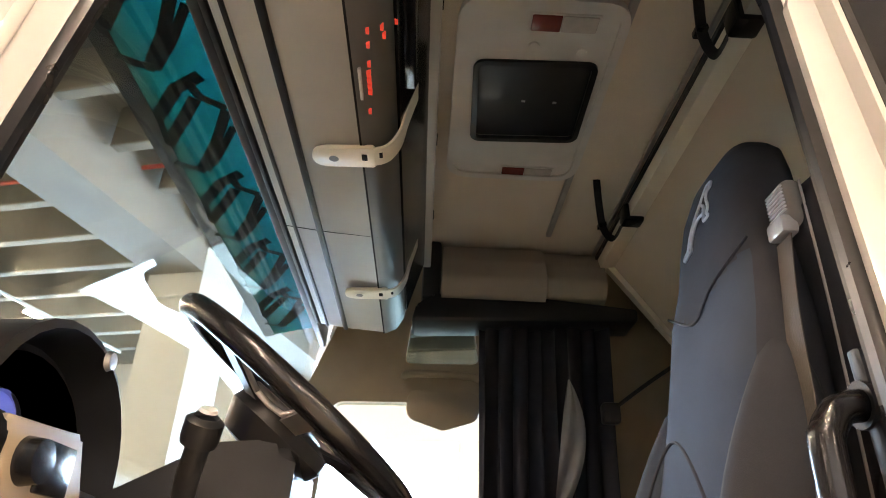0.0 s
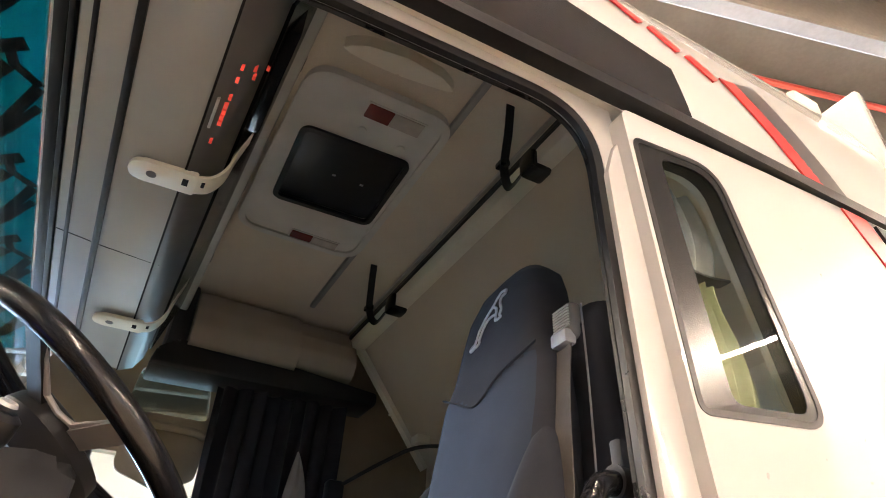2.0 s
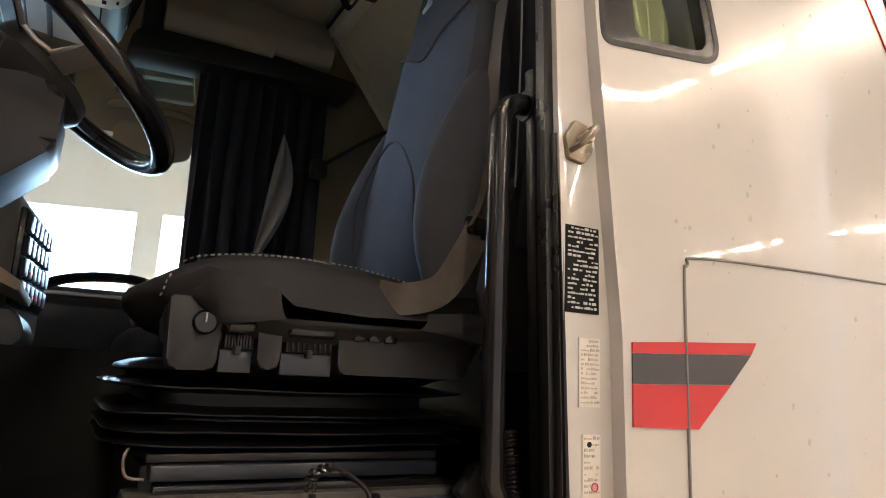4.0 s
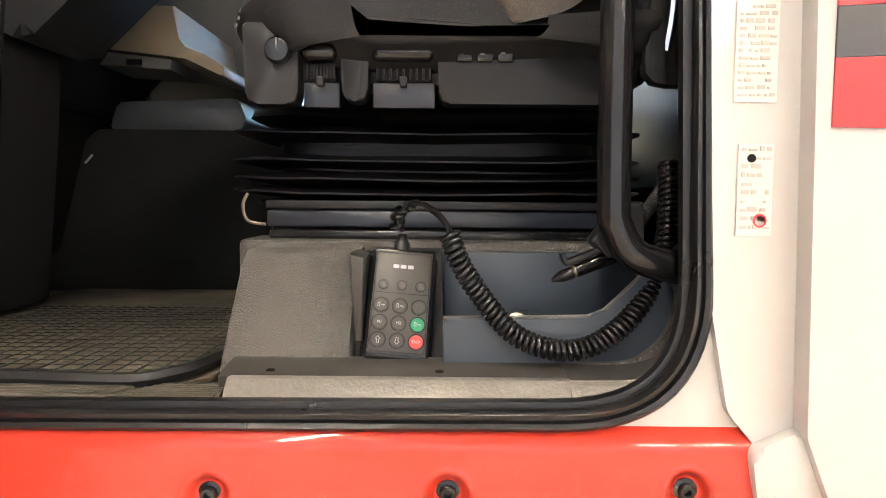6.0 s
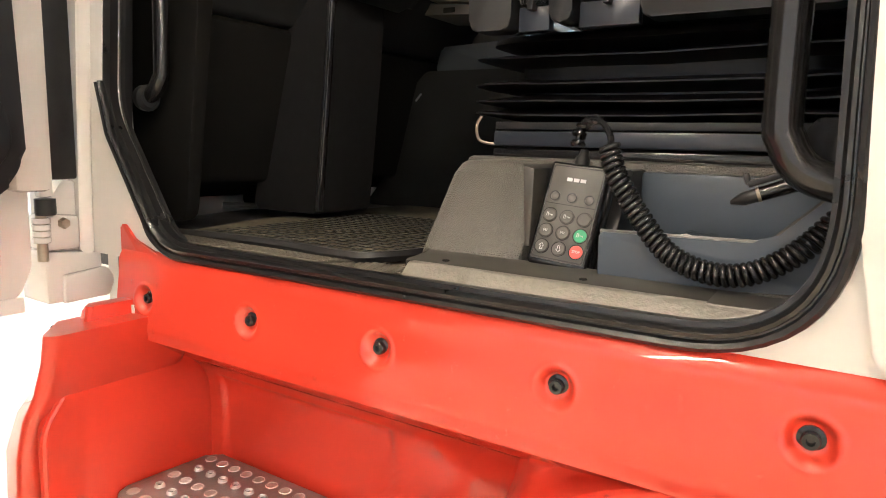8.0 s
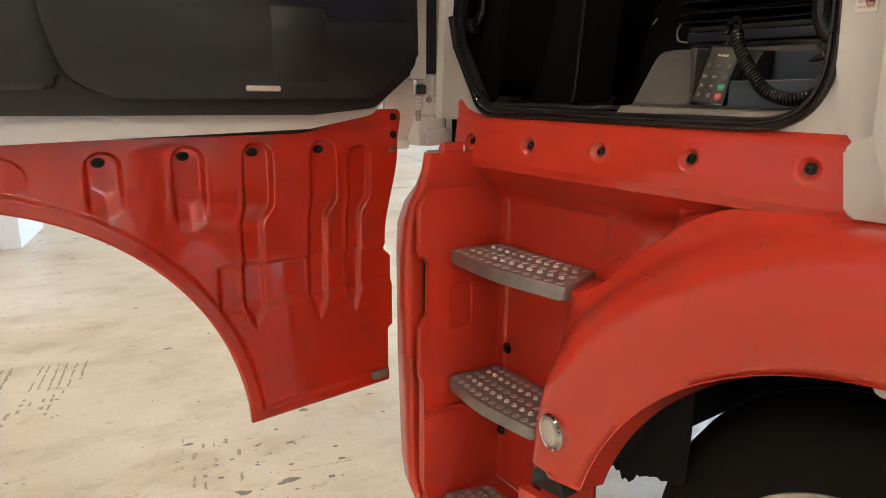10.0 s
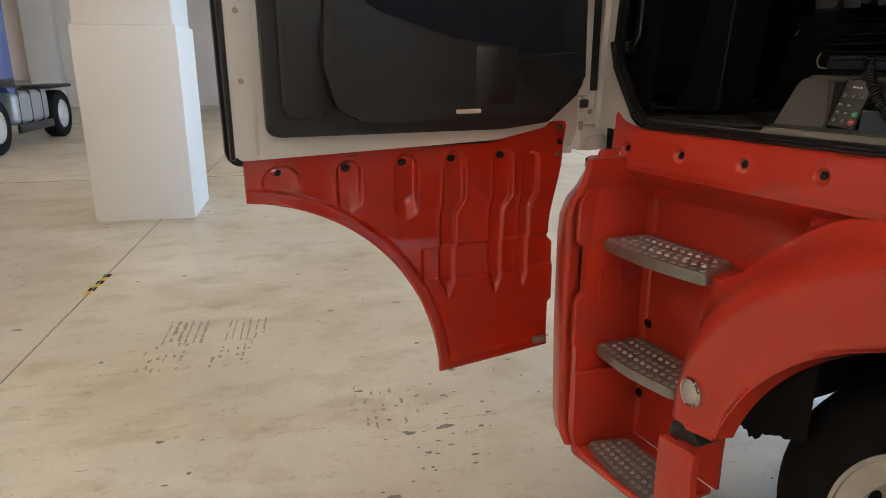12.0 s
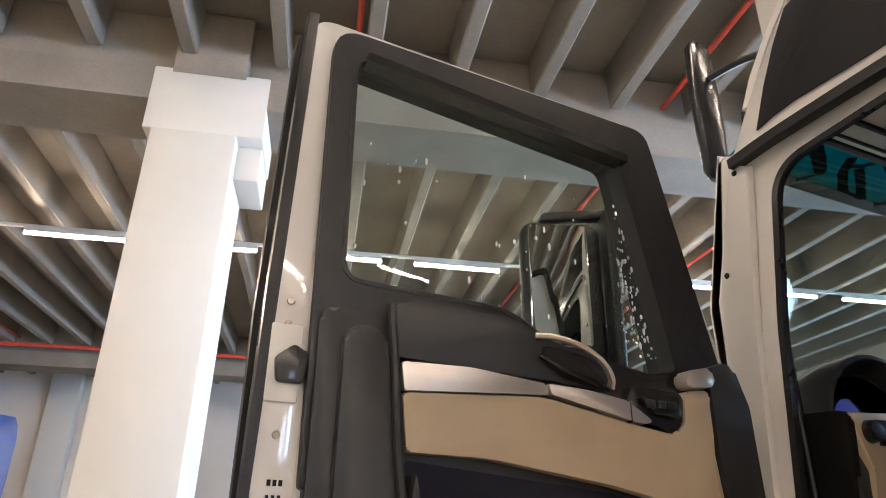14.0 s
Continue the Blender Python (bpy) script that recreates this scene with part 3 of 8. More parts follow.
for x, h in ((-10.35, 0.5), (-6.2, 0.28), (-2.6, 0.28), (0.4, 0.28)):
    hall_solid("pilaster", boxed(x - h, x + h, 25.2, 25.6, 0, 7.0, 0.02), M_COLUMN, "white pilaster on the end wall", "pilaster")

# lamps
def strip_lamp(m):
    t = thing("strip_lamp", "long white LED strip lamp under the ceiling", "lamp", "hall strip lamps", m=HALL @ m)
    part("housing", boxed(0, 1.65, 0, 0.07, 0.045, 0.13, 0.01, 1), M_COLUMN, t)
    part("diffuser", boxed(0.01, 1.64, 0.003, 0.067, 0.0, 0.046, 0.012), M_LED, t)


for y in (11.1, 0.2, -8.0, -20.7):
    hall_solid("lamp_rail", boxed(-15, 12, y + 0.0, y + 0.06, 6.62, 6.68, 0.01, 1), M_COLUMN, "white lamp carrier rail under the ceiling", "rail")
    for k in range(-6, 6):
        if 0.14 + 2.25 * k + 1.65 < 12:
            strip_lamp(pose(0.14 + 2.25 * k, y, 6.5))


def pipe(pts, r, label):
    bm = bmesh.new()
    tube(bm, pts, r, 8)
    return hall_solid("sprinkler_pipe", bm, M_REDPIPE, label, "pipe")


for x in (-10.5, -7.4, -1.25, 2.85, 6.0):
    pipe([(x, -27, 7.18), (x, 25.5, 7.18)], 0.035, "thin red sprinkler pipe under the ceiling")
pipe([(-17.5, 20.6, 6.85), (13.5, 20.6, 6.85)], 0.06, "red sprinkler main pipe across the hall")

# marks on the floor
bm = bmesh.new()
for k in range(6):
    prism(bm, [(-2.875 + 0.004 * k, 3.93 + 0.08 * k), (-2.825 + 0.004 * k, 3.93 + 0.08 * k), (-2.825 + 0.004 * k, 4.01 + 0.08 * k), (-2.875 + 0.004 * k, 4.01 + 0.08 * k)], "z", 0.0, 0.002)
for i, f in enumerate(bm.faces):
    f.material_index = (i // 6) % 2
hall_solid("floor_tape", bm, [M_TAPE, M_INK], "black and yellow hazard tape stuck on the floor", "tape", kind="")
rnd = random.Random(4)
for cx, cy, faint in ((-2.03, 3.08, 0.0), (-1.67, 3.07, 0.0), (-2.10, 2.72, 0.55), (-1.72, 2.66, 0.6), (-0.95, 1.95, 0.6)):
    bm = bmesh.new()
    for k in range(6):
        x, w0 = cx - 0.11 + 0.042 * k + rnd.uniform(-0.006, 0.006), rnd.uniform(0.010, 0.020)
        y, y1 = cy - 0.20 + rnd.uniform(0, 0.05), cy + 0.20 - rnd.uniform(0, 0.08)
        while y < y1:
            ln = rnd.uniform(0.012, 0.05)
            if rnd.random() > 0.18 + faint:
                w, j = w0 * rnd.uniform(0.45, 1.1), rnd.uniform(-0.004, 0.004)
                prism(bm, [(x + j, y), (x + j + w, y + rnd.uniform(-0.006, 0.006)), (x + w * 0.9 + rnd.uniform(-0.003, 0.004), y + ln), (x + rnd.uniform(-0.003, 0.003), y + ln * 0.9)], "z", 0.0, 0.0012)
            y += ln * rnd.uniform(0.8, 1.1)
    hall_solid("tyre_mark", bm, M_TRACK, "brown tyre mark of parallel strokes on the concrete floor", "tyre mark", kind="stuff")
bm = bmesh.new()
for k in range(420):
    x, y, r = rnd.uniform(-4.5, 2.5), rnd.uniform(-1.8, 7.5), rnd.choice((0.002, 0.003, 0.003, 0.004, 0.005, 0.007, 0.010, 0.015))
    if k % 6 == 0:
        x, y = rnd.gauss(-0.75, 0.22), rnd.gauss(1.75, 0.3)
    ex = rnd.uniform(1.0, 2.6)
    pts = [(x + ex * r * rnd.uniform(0.5, 1.2) * math.cos(a * 0.785), y + r * rnd.uniform(0.5, 1.2) * math.sin(a * 0.785)) for a in range(8)]
    prism(bm, pts, "z", 0.0, 0.0012)
hall_solid("floor_spots", bm, M_DARKSPOT, "small dark oil spots on the concrete floor", "stain", kind="stuff")
bm = bmesh.new()
for k in range(70):
    x, y, ln = rnd.uniform(-4.2, 1.5), rnd.uniform(-0.5, 6.5), rnd.uniform(0.05, 0.35)
    for i in range(int(ln / 0.018)):
        if rnd.random() < 0.55:
            px, py, w = x + 0.018 * i, y + rnd.uniform(-0.004, 0.004), rnd.uniform(0.0012, 0.0045)
            prism(bm, [(px, py - w), (px + 0.016, py - w * rnd.uniform(0.2, 1)), (px + 0.018, py + w * rnd.uniform(0.2, 1)), (px + 0.002, py + w)], "z", 0.0, 0.001)
hall_solid("floor_scuffs", bm, M_SCUFF, "thin rusty drag scuffs on the concrete floor", "scuff mark", kind="stuff")

# ---- the truck: cab body ----
OPENING = rounded([(-0.112, 1.425), (-0.155, 2.745), (-0.62, 2.73), (-0.960, 2.70), (-1.025, 2.3), (-1.088, 1.62), (-0.95, 1.42)],
                  [0.12, 0.13, 0.4, 0.12, 0.3, 0.12, 0.1], 12)


def grown(pts, d):
    """An outline moved outward by d."""
    out, n = [], len(pts)
    d *= 1 if sum(pts[i - 1][0] * pts[i][1] - pts[i][0] * pts[i - 1][1] for i in range(n)) > 0 else -1
    for i in range(n):
        a, b, c = Vector(pts[i - 1]), Vector(pts[i]), Vector(pts[(i + 1) % n])
        e1, e2 = (b - a), (c - b)
        n1, n2 = Vector((e1.y, -e1.x)), Vector((e2.y, -e2.x))
        nn = (n1.normalized() if n1.length else n2.normalized()) + (n2.normalized() if n2.length else n1.normalized())
        nn.normalize()
        out.append(tuple(b + nn * d))
    return out


truck = thing("truck_cab", "white and red heavy truck cab with its door open", "truck")

# jamb round the door opening
bm = bmesh.new()
holed(bm, [(-0.03, 1.40), (-0.04, 1.8), (-0.08, 2.2), (-0.125, 2.79), (-1.11, 2.79), (-1.215, 2.4), (-1.20, 1.9), (-1.18, 1.40)], [OPENING], "y", 0.012, 0.042)
part("door_jamb", bm, M_WHITE, truck)
bm = bmesh.new()
prism(bm, rounded([(-0.092, 1.435), (-0.110, 1.53), (-0.135, 2.1), (-0.153, 2.60), (-0.120, 2.70), (-0.07, 2.2), (-0.03, 1.8), (-0.02, 1.37), (-0.05, 1.385)], [0.03, 0.05, 0.2, 0.03, 0.03, 0.2, 0.2, 0.02, 0.02], 5), "y", 0.002, 0.032, 0.008)
part("jamb_face", bm, M_WHITE, truck)
# rubber seal on the jamb's edge
bm = bmesh.new()
sweep(bm, [(x, 0.022, z) for x, z in grown(OPENING, -0.002)], [(-0.009, 0.0), (-0.008, -0.008), (-0.004, -0.012), (-0.001, -0.010), (0.0, -0.006), (0.0015, -0.010), (0.005, -0.012), (0.0085, -0.008), (0.009, 0.0), (0.006, 0.012), (-0.006, 0.012)], True)
part("door_seal", bm, M_SEAL, truck, "black rubber door seal")
# thicker seal along the sill
k0 = max(range(len(OPENING)), key=lambda i: OPENING[i][1])
LOW = [p for p in OPENING[k0:] + OPENING[:k0] if p[1] < 1.6]
LOW = [(-1.087, 1.66)] + [p for p in LOW if p[1] < 1.59] + [(-0.1185, 1.62), (-0.1215, 1.72), (-0.1265, 1.87), (-0.133, 2.07)] if LOW[0][0] < -0.6 else [(-0.133, 2.07), (-0.1265, 1.87), (-0.1215, 1.72), (-0.1185, 1.62)] + [p for p in LOW if p[1] < 1.59] + [(-1.087, 1.66)]
bm = bmesh.new()
sweep(bm, [(x, 0.010, z) for x, z in grown(LOW, 0.000)], [(-0.012, 0.0), (-0.0105, -0.009), (-0.006, -0.0135), (-0.001, -0.0115), (0.0005, -0.005), (0.0025, -0.005), (0.004, -0.010), (0.008, -0.0115), (0.0115, -0.007), (0.012, 0.0), (0.008, 0.011), (0.0, 0.014), (-0.008, 0.011)], scale=lambda f: min(0.85, 0.55 + 2.0 * min(f, 1.0 - f)))
part("sill_seal", bm, M_SEAL, truck, "black rubber door seal")
bm = bmesh.new()
sweep(bm, [(x, 0.042, z) for x, z in grown(OPENING, -0.001)], [(-0.003, -0.004), (0.003, -0.005), (0.003, 0.004), (-0.003, 0.005)], True)
part("seal_lip", bm, M_SEAL, truck, "black inner rubber lip")

# side skin behind the door, with its window; it bulges gently
def bulge(x, z):
    return 0.022 * max(0.0, 1 - ((x - 0.43) / 0.47) ** 2) * max(0.0, 1 - ((z - 1.95) / 1.0) ** 2)


def on_side(ob):
    for v in ob.data.vertices:
        v.co.y -= bulge(v.co.x, v.co.z)
    return ob


WIN = rounded([(-0.076, 2.213), (-0.114, 2.675), (0.072, 2.688), (0.160, 2.235)], [0.02, 0.02, 0.07, 0.04], 6)
bm = bmesh.new()
holed(bm, rounded([(-0.034, 1.42), (-0.043, 1.8), (-0.083, 2.2), (-0.130, 2.735), (0.70, 2.755), (0.84, 2.30), (0.86, 1.05), (0.02, 1.05), (0.0, 1.33)], [0.02, 0.3, 0.3, 0.02, 0.01, 0.02, 0.02, 0.02, 0.05], 4), [WIN], "y", -0.022, 0.03)
bmesh.ops.bevel(bm, geom=[e for e in bm.edges if len(e.link_faces) == 2 and e.calc_face_angle(0) > 1.2 and e.verts[0].co.y < 0 and e.verts[1].co.y < 0], offset=0.010, segments=2, affect="EDGES", clamp_overlap=True)
for k in range(1, 18):
    bmesh.ops.bisect_plane(bm, geom=bm.verts[:] + bm.edges[:] + bm.faces[:], plane_co=(-0.04 + 0.05 * k, 0, 0), plane_no=(1, 0, 0))
for k in range(1, 22):
    bmesh.ops.bisect_plane(bm, geom=bm.verts[:] + bm.edges[:] + bm.faces[:], plane_co=(0, 0, 1.05 + 0.08 * k), plane_no=(0, 0, 1))
on_side(part("side_panel", bm, M_WHITE, truck))
bm = bmesh.new()
ring_plate(bm, grown(WIN, 0.002), grown(WIN, -0.008), "y", -0.0232, 0.012)
on_side(part("window_gasket", bm, M_RUBBER, truck))
bm = bmesh.new()
INNER = rounded([(-0.012, 2.238), (-0.058, 2.655), (0.056, 2.665), (0.134, 2.25)], [0.02, 0.02, 0.06, 0.03], 6)
ring_plate(bm, grown(WIN, -0.006), INNER, "y", -0.0222, -0.0195)
on_side(part("glass_border", bm, M_GLOSSBLACK, truck, "black printed border of the side glass"))
on_side(part("side_glass", prismed(grown(WIN, -0.006), "y", -0.019, -0.016), M_GLASS, truck)).visible_shadow = False
# return of the front pillar towards the windscreen
bm = bmesh.new()
prism(bm, [(-1.19, 1.40), (-1.205, 1.9), (-1.22, 2.4), (-1.115, 2.82), (-1.085, 2.80), (-1.18, 2.4), (-1.17, 1.9), (-1.15, 1.40)], "y", 0.012, 0.11, 0.012)
part("front_pillar", bm, M_WHITE, truck)
part("pillar_face", prismed([(-1.122, 1.40), (-1.117, 1.62), (-1.066, 2.3), (-1.002, 2.72), (-1.06, 2.755), (-1.165, 2.4), (-1.172, 1.9), (-1.172, 1.40)], "y", -0.010, 0.0118, 0.007), M_WHITE, truck)
for z, x in ((2.72, -1.06), (2.46, -1.135), (2.14, -1.145), (1.98, -1.14)):
    part("pillar_screw", lathed([(0.008, 0.0), (0.007, 0.003), (0.0, 0.004)], Matrix.Translation((x + 0.012, -0.0098, z)) @ pose(0, 0, 0, 90, 0, 0), 10), M_INK, truck)
# gutter and upper side
bm = bmesh.new()
sweep(bm, curve([(-1.05, -0.006, 2.745), (-0.9, -0.012, 2.755), (-0.55, -0.016, 2.763), (-0.1, -0.02, 2.765), (0.4, -0.02, 2.765), (0.80, -0.02, 2.765)], 6), [(-0.012, -0.014), (0.02, -0.014), (0.02, 0.012), (-0.012, 0.012)])
part("rain_gutter", bm, M_RUBBER, truck, "black rain gutter strip")


def upper(u, v, off=0.0):
    """The upper side wall, which leans in towards the roof."""
    z = 2.76 + 0.75 * v
    x0 = -1.13 + 0.40 * v
    x = x0 + (0.86 - x0) * u
    y = 0.30 * (1 - math.sqrt(1 - (0.97 * v) ** 2)) + 0.12 * max(0.0, 0.12 - u) ** 1.3 * 8
    return V(x, y - off, z)


part("upper_side", sheeted(upper, 40, 16, (0, 0.03, 0)), M_WHITE, truck)


def on_upper(p, off):
    v = (p[1] - 2.76) / 0.75
    x0 = -1.13 + 0.40 * v
    return upper((p[0] - x0) / (0.86 - x0), v, off)


def film(name, f, mat, label, nu=16, nv=3):
    bm = bmesh.new()
    sheet(bm, lambda u, v: on_upper(f(u, v), 0.005), nu, nv, (0, 0.004, 0))
    part(name, bm, mat, truck, label)


film("upper_window", lambda u, v: (-0.985 + 1.065 * u + (0.10 - 0.115 * u) * v, 2.825 - 0.012 * u + (0.36 - 0.19 * u) * v), M_GLOSSBLACK, "dark tinted upper side window")
film("red_stripe", lambda u, v: (0.24 + 0.185 * u + 0.052 * v, 3.075 - 0.285 * u + 0.012 * v), M_REDSTRIPE, "red stripe film")
film("grey_stripe", lambda u, v: (0.294 + 0.185 * u + 0.075 * v, 3.088 - 0.298 * u + 0.04 * v * (1 - u)), M_GREYSTRIPE, "dark grey stripe film")
for k in range(3):
    film("red_dash", lambda u, v, k=k: (-0.03 + 0.088 * k + 0.06 * u + 0.022 * v, 3.205 - 0.055 * k - 0.06 * u + 0.022 * v), M_REDSTRIPE, "red stripe dash", 4, 2)
bm = bmesh.new()
prism(bm, [(0.425, 2.745), (0.50, 2.745), (0.62, 2.563), (0.74, 2.382), (0.86, 2.20), (0.86, 2.08), (0.715, 2.302), (0.57, 2.523)], "y", -0.026, -0.0215)
on_side(part("stripe_tail", bm, M_REDSTRIPE, truck, "red stripe film"))
# perforated black deflector behind the cab side
bm = bmesh.new()
holes = []
for r in range(9):
    for c in range(6):
        cx, cz = 0.575 + 0.052 * c + 0.030 * r, 2.69 - 0.050 * r + 0.002 * c
        if cx < 0.87:
            holes.append([(cx + 0.016 * math.cos(a * 1.0472), cz + 0.016 * math.sin(a * 1.0472)) for a in range(6)])
holed(bm, [(0.52, 2.735), (0.90, 2.745), (0.90, 2.13), (0.88, 2.16)], holes, "y", -0.03, -0.024)
on_side(part("side_grille", bm, M_BLACK, truck, "black perforated deflector grille"))
part("rear_fairing", boxed(0.92, 1.3, 0.0, 0.05, 1.2, 2.74, 0.015), M_WHITE, truck)
# roof and rear wall
bm = bmesh.new()
prism(bm, [(-0.75, 3.50), (-0.3, 3.535), (0.86, 3.53), (0.86, 3.48), (-0.3, 3.48), (-0.75, 3.46)], "y", 0.225, 2.2, 0.01)
part("roof", bm, M_WHITE, truck)
part("rear_wall", boxed(0.86, 0.90, 0.02, 2.36, 1.0, 3.40, 0.01), M_WHITE, truck)
# side stripe
bm = bmesh.new()
prism(bm, [(-0.028, 1.79), (0.05, 1.795), (0.13, 1.799), (0.205, 1.803), (0.193, 1.785), (0.12, 1.782), (0.05, 1.779), (-0.028, 1.776)], "y", -0.0245, -0.0215)
prism(bm, [(-0.028, 1.735), (0.05, 1.737), (0.149, 1.740), (0.085, 1.678), (0.03, 1.679), (-0.028, 1.680)], "y", -0.0245, -0.0215)
on_side(part("stripe_red", bm, M_REDSTRIPE, truck, "red stripe film"))
on_side(part("stripe_grey", prismed([(-0.028, 1.7755), (0.05, 1.7787), (0.12, 1.7815), (0.193, 1.7845), (0.1495, 1.7405), (0.05, 1.7377), (-0.028, 1.7355)], "y", -0.0245, -0.0215), M_GREYSTRIPE, truck, "dark grey stripe film"))

# far side of the cab, front and floor
UPWIN = rounded([(-0.66, 2.86), (-0.64, 3.05), (-0.355, 3.05), (-0.33, 2.87)], 0.03, 4)
FARWIN = rounded([(-1.0, 2.02), (-0.96, 2.68), (-0.20, 2.70), (-0.16, 2.02)], 0.06, 5)
bm = bmesh.new()
holed(bm, [(-1.2, 1.0), (0.84, 1.0), (0.84, 3.52), (-0.8, 3.5), (-1.2, 2.4)], [FARWIN, UPWIN], "y", 2.30, 2.36)
part("far_side", bm, M_BEIGE, truck)
part("upper_far_glass", prismed(grown(UPWIN, 0.008), "y", 2.325, 2.33), M_DARKGLASS, truck)
part("far_glass", prismed(grown(FARWIN, 0.01), "y", 2.325, 2.33), M_GLASS, truck).visible_shadow = False
part("floor_pan", boxed(-1.38, 0.84, 0.08, 2.3, 1.36, 1.415), M_BLACK, truck)
# Unseen boxes added to keep stray light out from under the cab.
part("engine_light_block", boxed(-0.72, 0.75, 0.62, 1.75, 0.62, 1.33, 0.06, 3), M_BLACK, truck)
part("body_light_block", boxed(-1.25, -0.75, 0.45, 2.3, 0.45, 1.355, 0.03), M_INK, truck)
part("tray_light_block", boxed(-0.8, 0.84, 0.46, 2.3, 0.95, 1.355, 0.03), M_INK, truck)
part("gearbox_light_block", boxed(0.3, 1.9, 0.85, 1.5, 0.40, 1.0, 0.08, 3), M_INK, truck)
part("tank_light_block", boxed(0.9, 2.9, 1.75, 2.35, 0.35, 1.1, 0.08, 4), M_BLACK, truck)
FRONT = curve([(-1.19, 0.07, 0), (-1.31, 0.20, 0), (-1.40, 0.5, 0), (-1.45, 1.2, 0), (-1.40, 1.9, 0), (-1.31, 2.2, 0), (-1.19, 2.34, 0)], 6)
bm = bmesh.new()
n = len(FRONT) - 1
sheet(bm, lambda u, v: FRONT[round(u * n)] + V(0.0, 0.0, 0.45 + 1.5 * v), n, 4, (0.03, 0, 0))
part("front_panel", bm, M_WHITE, truck)
bm = bmesh.new()
sheet(bm, lambda u, v: FRONT[round(u * n)] + V((-1.055 - FRONT[round(u * n)].x) * v, 0.0, 1.95 + 0.99 * v), n, 8, (0.005, 0, 0))
part("windscreen", bm, M_WINDSCREEN, truck).visible_shadow = False
part("roof_lining", boxed(-0.66, 0.84, 0.165, 2.3, 3.385, 3.42), M_LINING, truck)
bm = bmesh.new()
prism(bm, [(-0.60, 2.89), (0.84, 2.89), (0.84, 3.39), (-0.60, 3.39)], "y", 0.125, 0.145, 0.01)
part("side_lining", bm, M_LINING, truck)
part("upper_front", sheeted(lambda u, v: V(-1.05 + 0.33 * v ** 1.4, FRONT[round(u * n)].y * (1 - 0.1 * v) + 0.11 * v, 2.945 + 0.56 * v), n, 6, (0.03, 0, 0)), M_WHITE, truck)
part("pillar_lining", prismed([(-1.115, 1.45), (-1.075, 2.1), (-1.035, 2.42), (-0.99, 2.72), (-1.06, 2.80), (-1.17, 2.4), (-1.15, 1.45)], "y", 0.05, 0.075, 0.006), M_DARKGREY, truck)
part("rear_lining", boxed(0.70, 0.82, 0.1, 2.3, 1.4, 3.4, 0.02), M_LINING, truck)
part("rear_pillar_lining", prismed([(-0.10, 1.5), (-0.125, 2.2), (0.7, 2.2), (0.7, 1.5)], "y", 0.076, 0.1, 0.006), M_DARKGREY, truck)

# ---- red boarding panel, steps and wheel arch ----
def smooth(a, b, x):
    t = min(1.0, max(0.0, (x - a) / (b - a)))
    return t * t * (3 - 2 * t)


panel = thing("step_well", "glossy red boarding step panel and wheel arch below the door", "step panel")
BOLTS = [(-0.975, 1.349), (-0.758, 1.352), (-0.548, 1.356), (-0.336, 1.359), (-0.125, 1.363)]
BAND0, BAND1 = -1.042, -0.058


def band(u, v):
    """The band under the door, with a rounded top edge and dished cups round its bolts."""
    x = BAND0 + (BAND1 - BAND0) * u
    s = v * 0.235
    if s < 0.05:
        a = s / 0.05 * math.pi / 2
        y, z = 0.032 - 0.032 * math.sin(a), 1.395 + 0.030 * math.cos(a)
    else:
        y, z = -0.006 * smooth(0.05, 0.16, s), 1.395 - (s - 0.05) * (0.108 / 0.185)
    y += 0.004 * smooth(0.85, 1.0, v)
    for bx, bz in BOLTS:
        d = math.hypot(x - bx, z - bz)
        if d < 0.04:
            y += 0.009 * (1 - smooth(0.0115, 0.0205, d)) - 0.0010 * (1 - smooth(0.0, 0.003, abs(d - 0.0225)))
    return V(x, y, z)


bm = bmesh.new()
sheet(bm, band, 420, 84, (0, 0.03, 0))
part("sill_band", bm, M_RED, panel)
# ends of the band: up to the hinge pillar, and down to the wheel arch at the rear
part("band_corner", prismed(rounded([(-1.046, 1.33), (-1.046, 1.452), (-1.036, 1.452), (-1.012, 1.432), (-0.925, 1.405), (-0.925, 1.33)], [0.004, 0.006, 0.006, 0.03, 0.05, 0.004], 4), "y", 0.0075, 0.034, 0.005), M_RED, panel)
bm = bmesh.new()
sheet(bm, lambda u, v: V(BAND1 - 0.002 + 0.03 * math.sin(u * 1.571), -0.004 + 0.032 * (1 - math.cos(u * 1.571)), 1.27 + (0.118 - 0.02 * u) * v), 8, 12, (0, 0.01, 0))
part("band_return", bm, M_RED, panel)
# thin pale L-shaped strip at the front end of the band
bm = bmesh.new()
box(bm, -1.045, -0.998, -0.0085, -0.0045, 1.333, 1.337)
box(bm, -1.0015, -0.997, -0.0085, -0.0045, 1.292, 1.333)
part("band_edge_lip", bm, M_HATCH, panel, "pale L-shaped strip along the band edge")
for bx, bz in BOLTS:
    m = Matrix.Translation((bx, 0.009, bz)) @ pose(0, 0, 0, 90, 0, 0) @ Matrix.Diagonal((0.83, 0.83, 0.85, 1))
    bm = lathed([(0.0, 0.008), (0.0034, 0.008), (0.0042, 0.0125), (0.0076, 0.0125), (0.0088, 0.011), (0.0090, 0.0055), (0.0128, 0.0042), (0.0132, 0.0018), (0.0132, -0.004), (0.0, -0.004)], m, 22)
    b = part("bolt", bm, M_GLOSSBLACK, panel, "black socket screw")
    part("washer", lathed([(0.0132, -0.003), (0.0136, 0.0012), (0.0162, 0.0006), (0.0164, -0.003)], m, 22), M_INK, b)

# fender: from the wheel arch lip over a soft crease to the ledge under the band
NF = 84


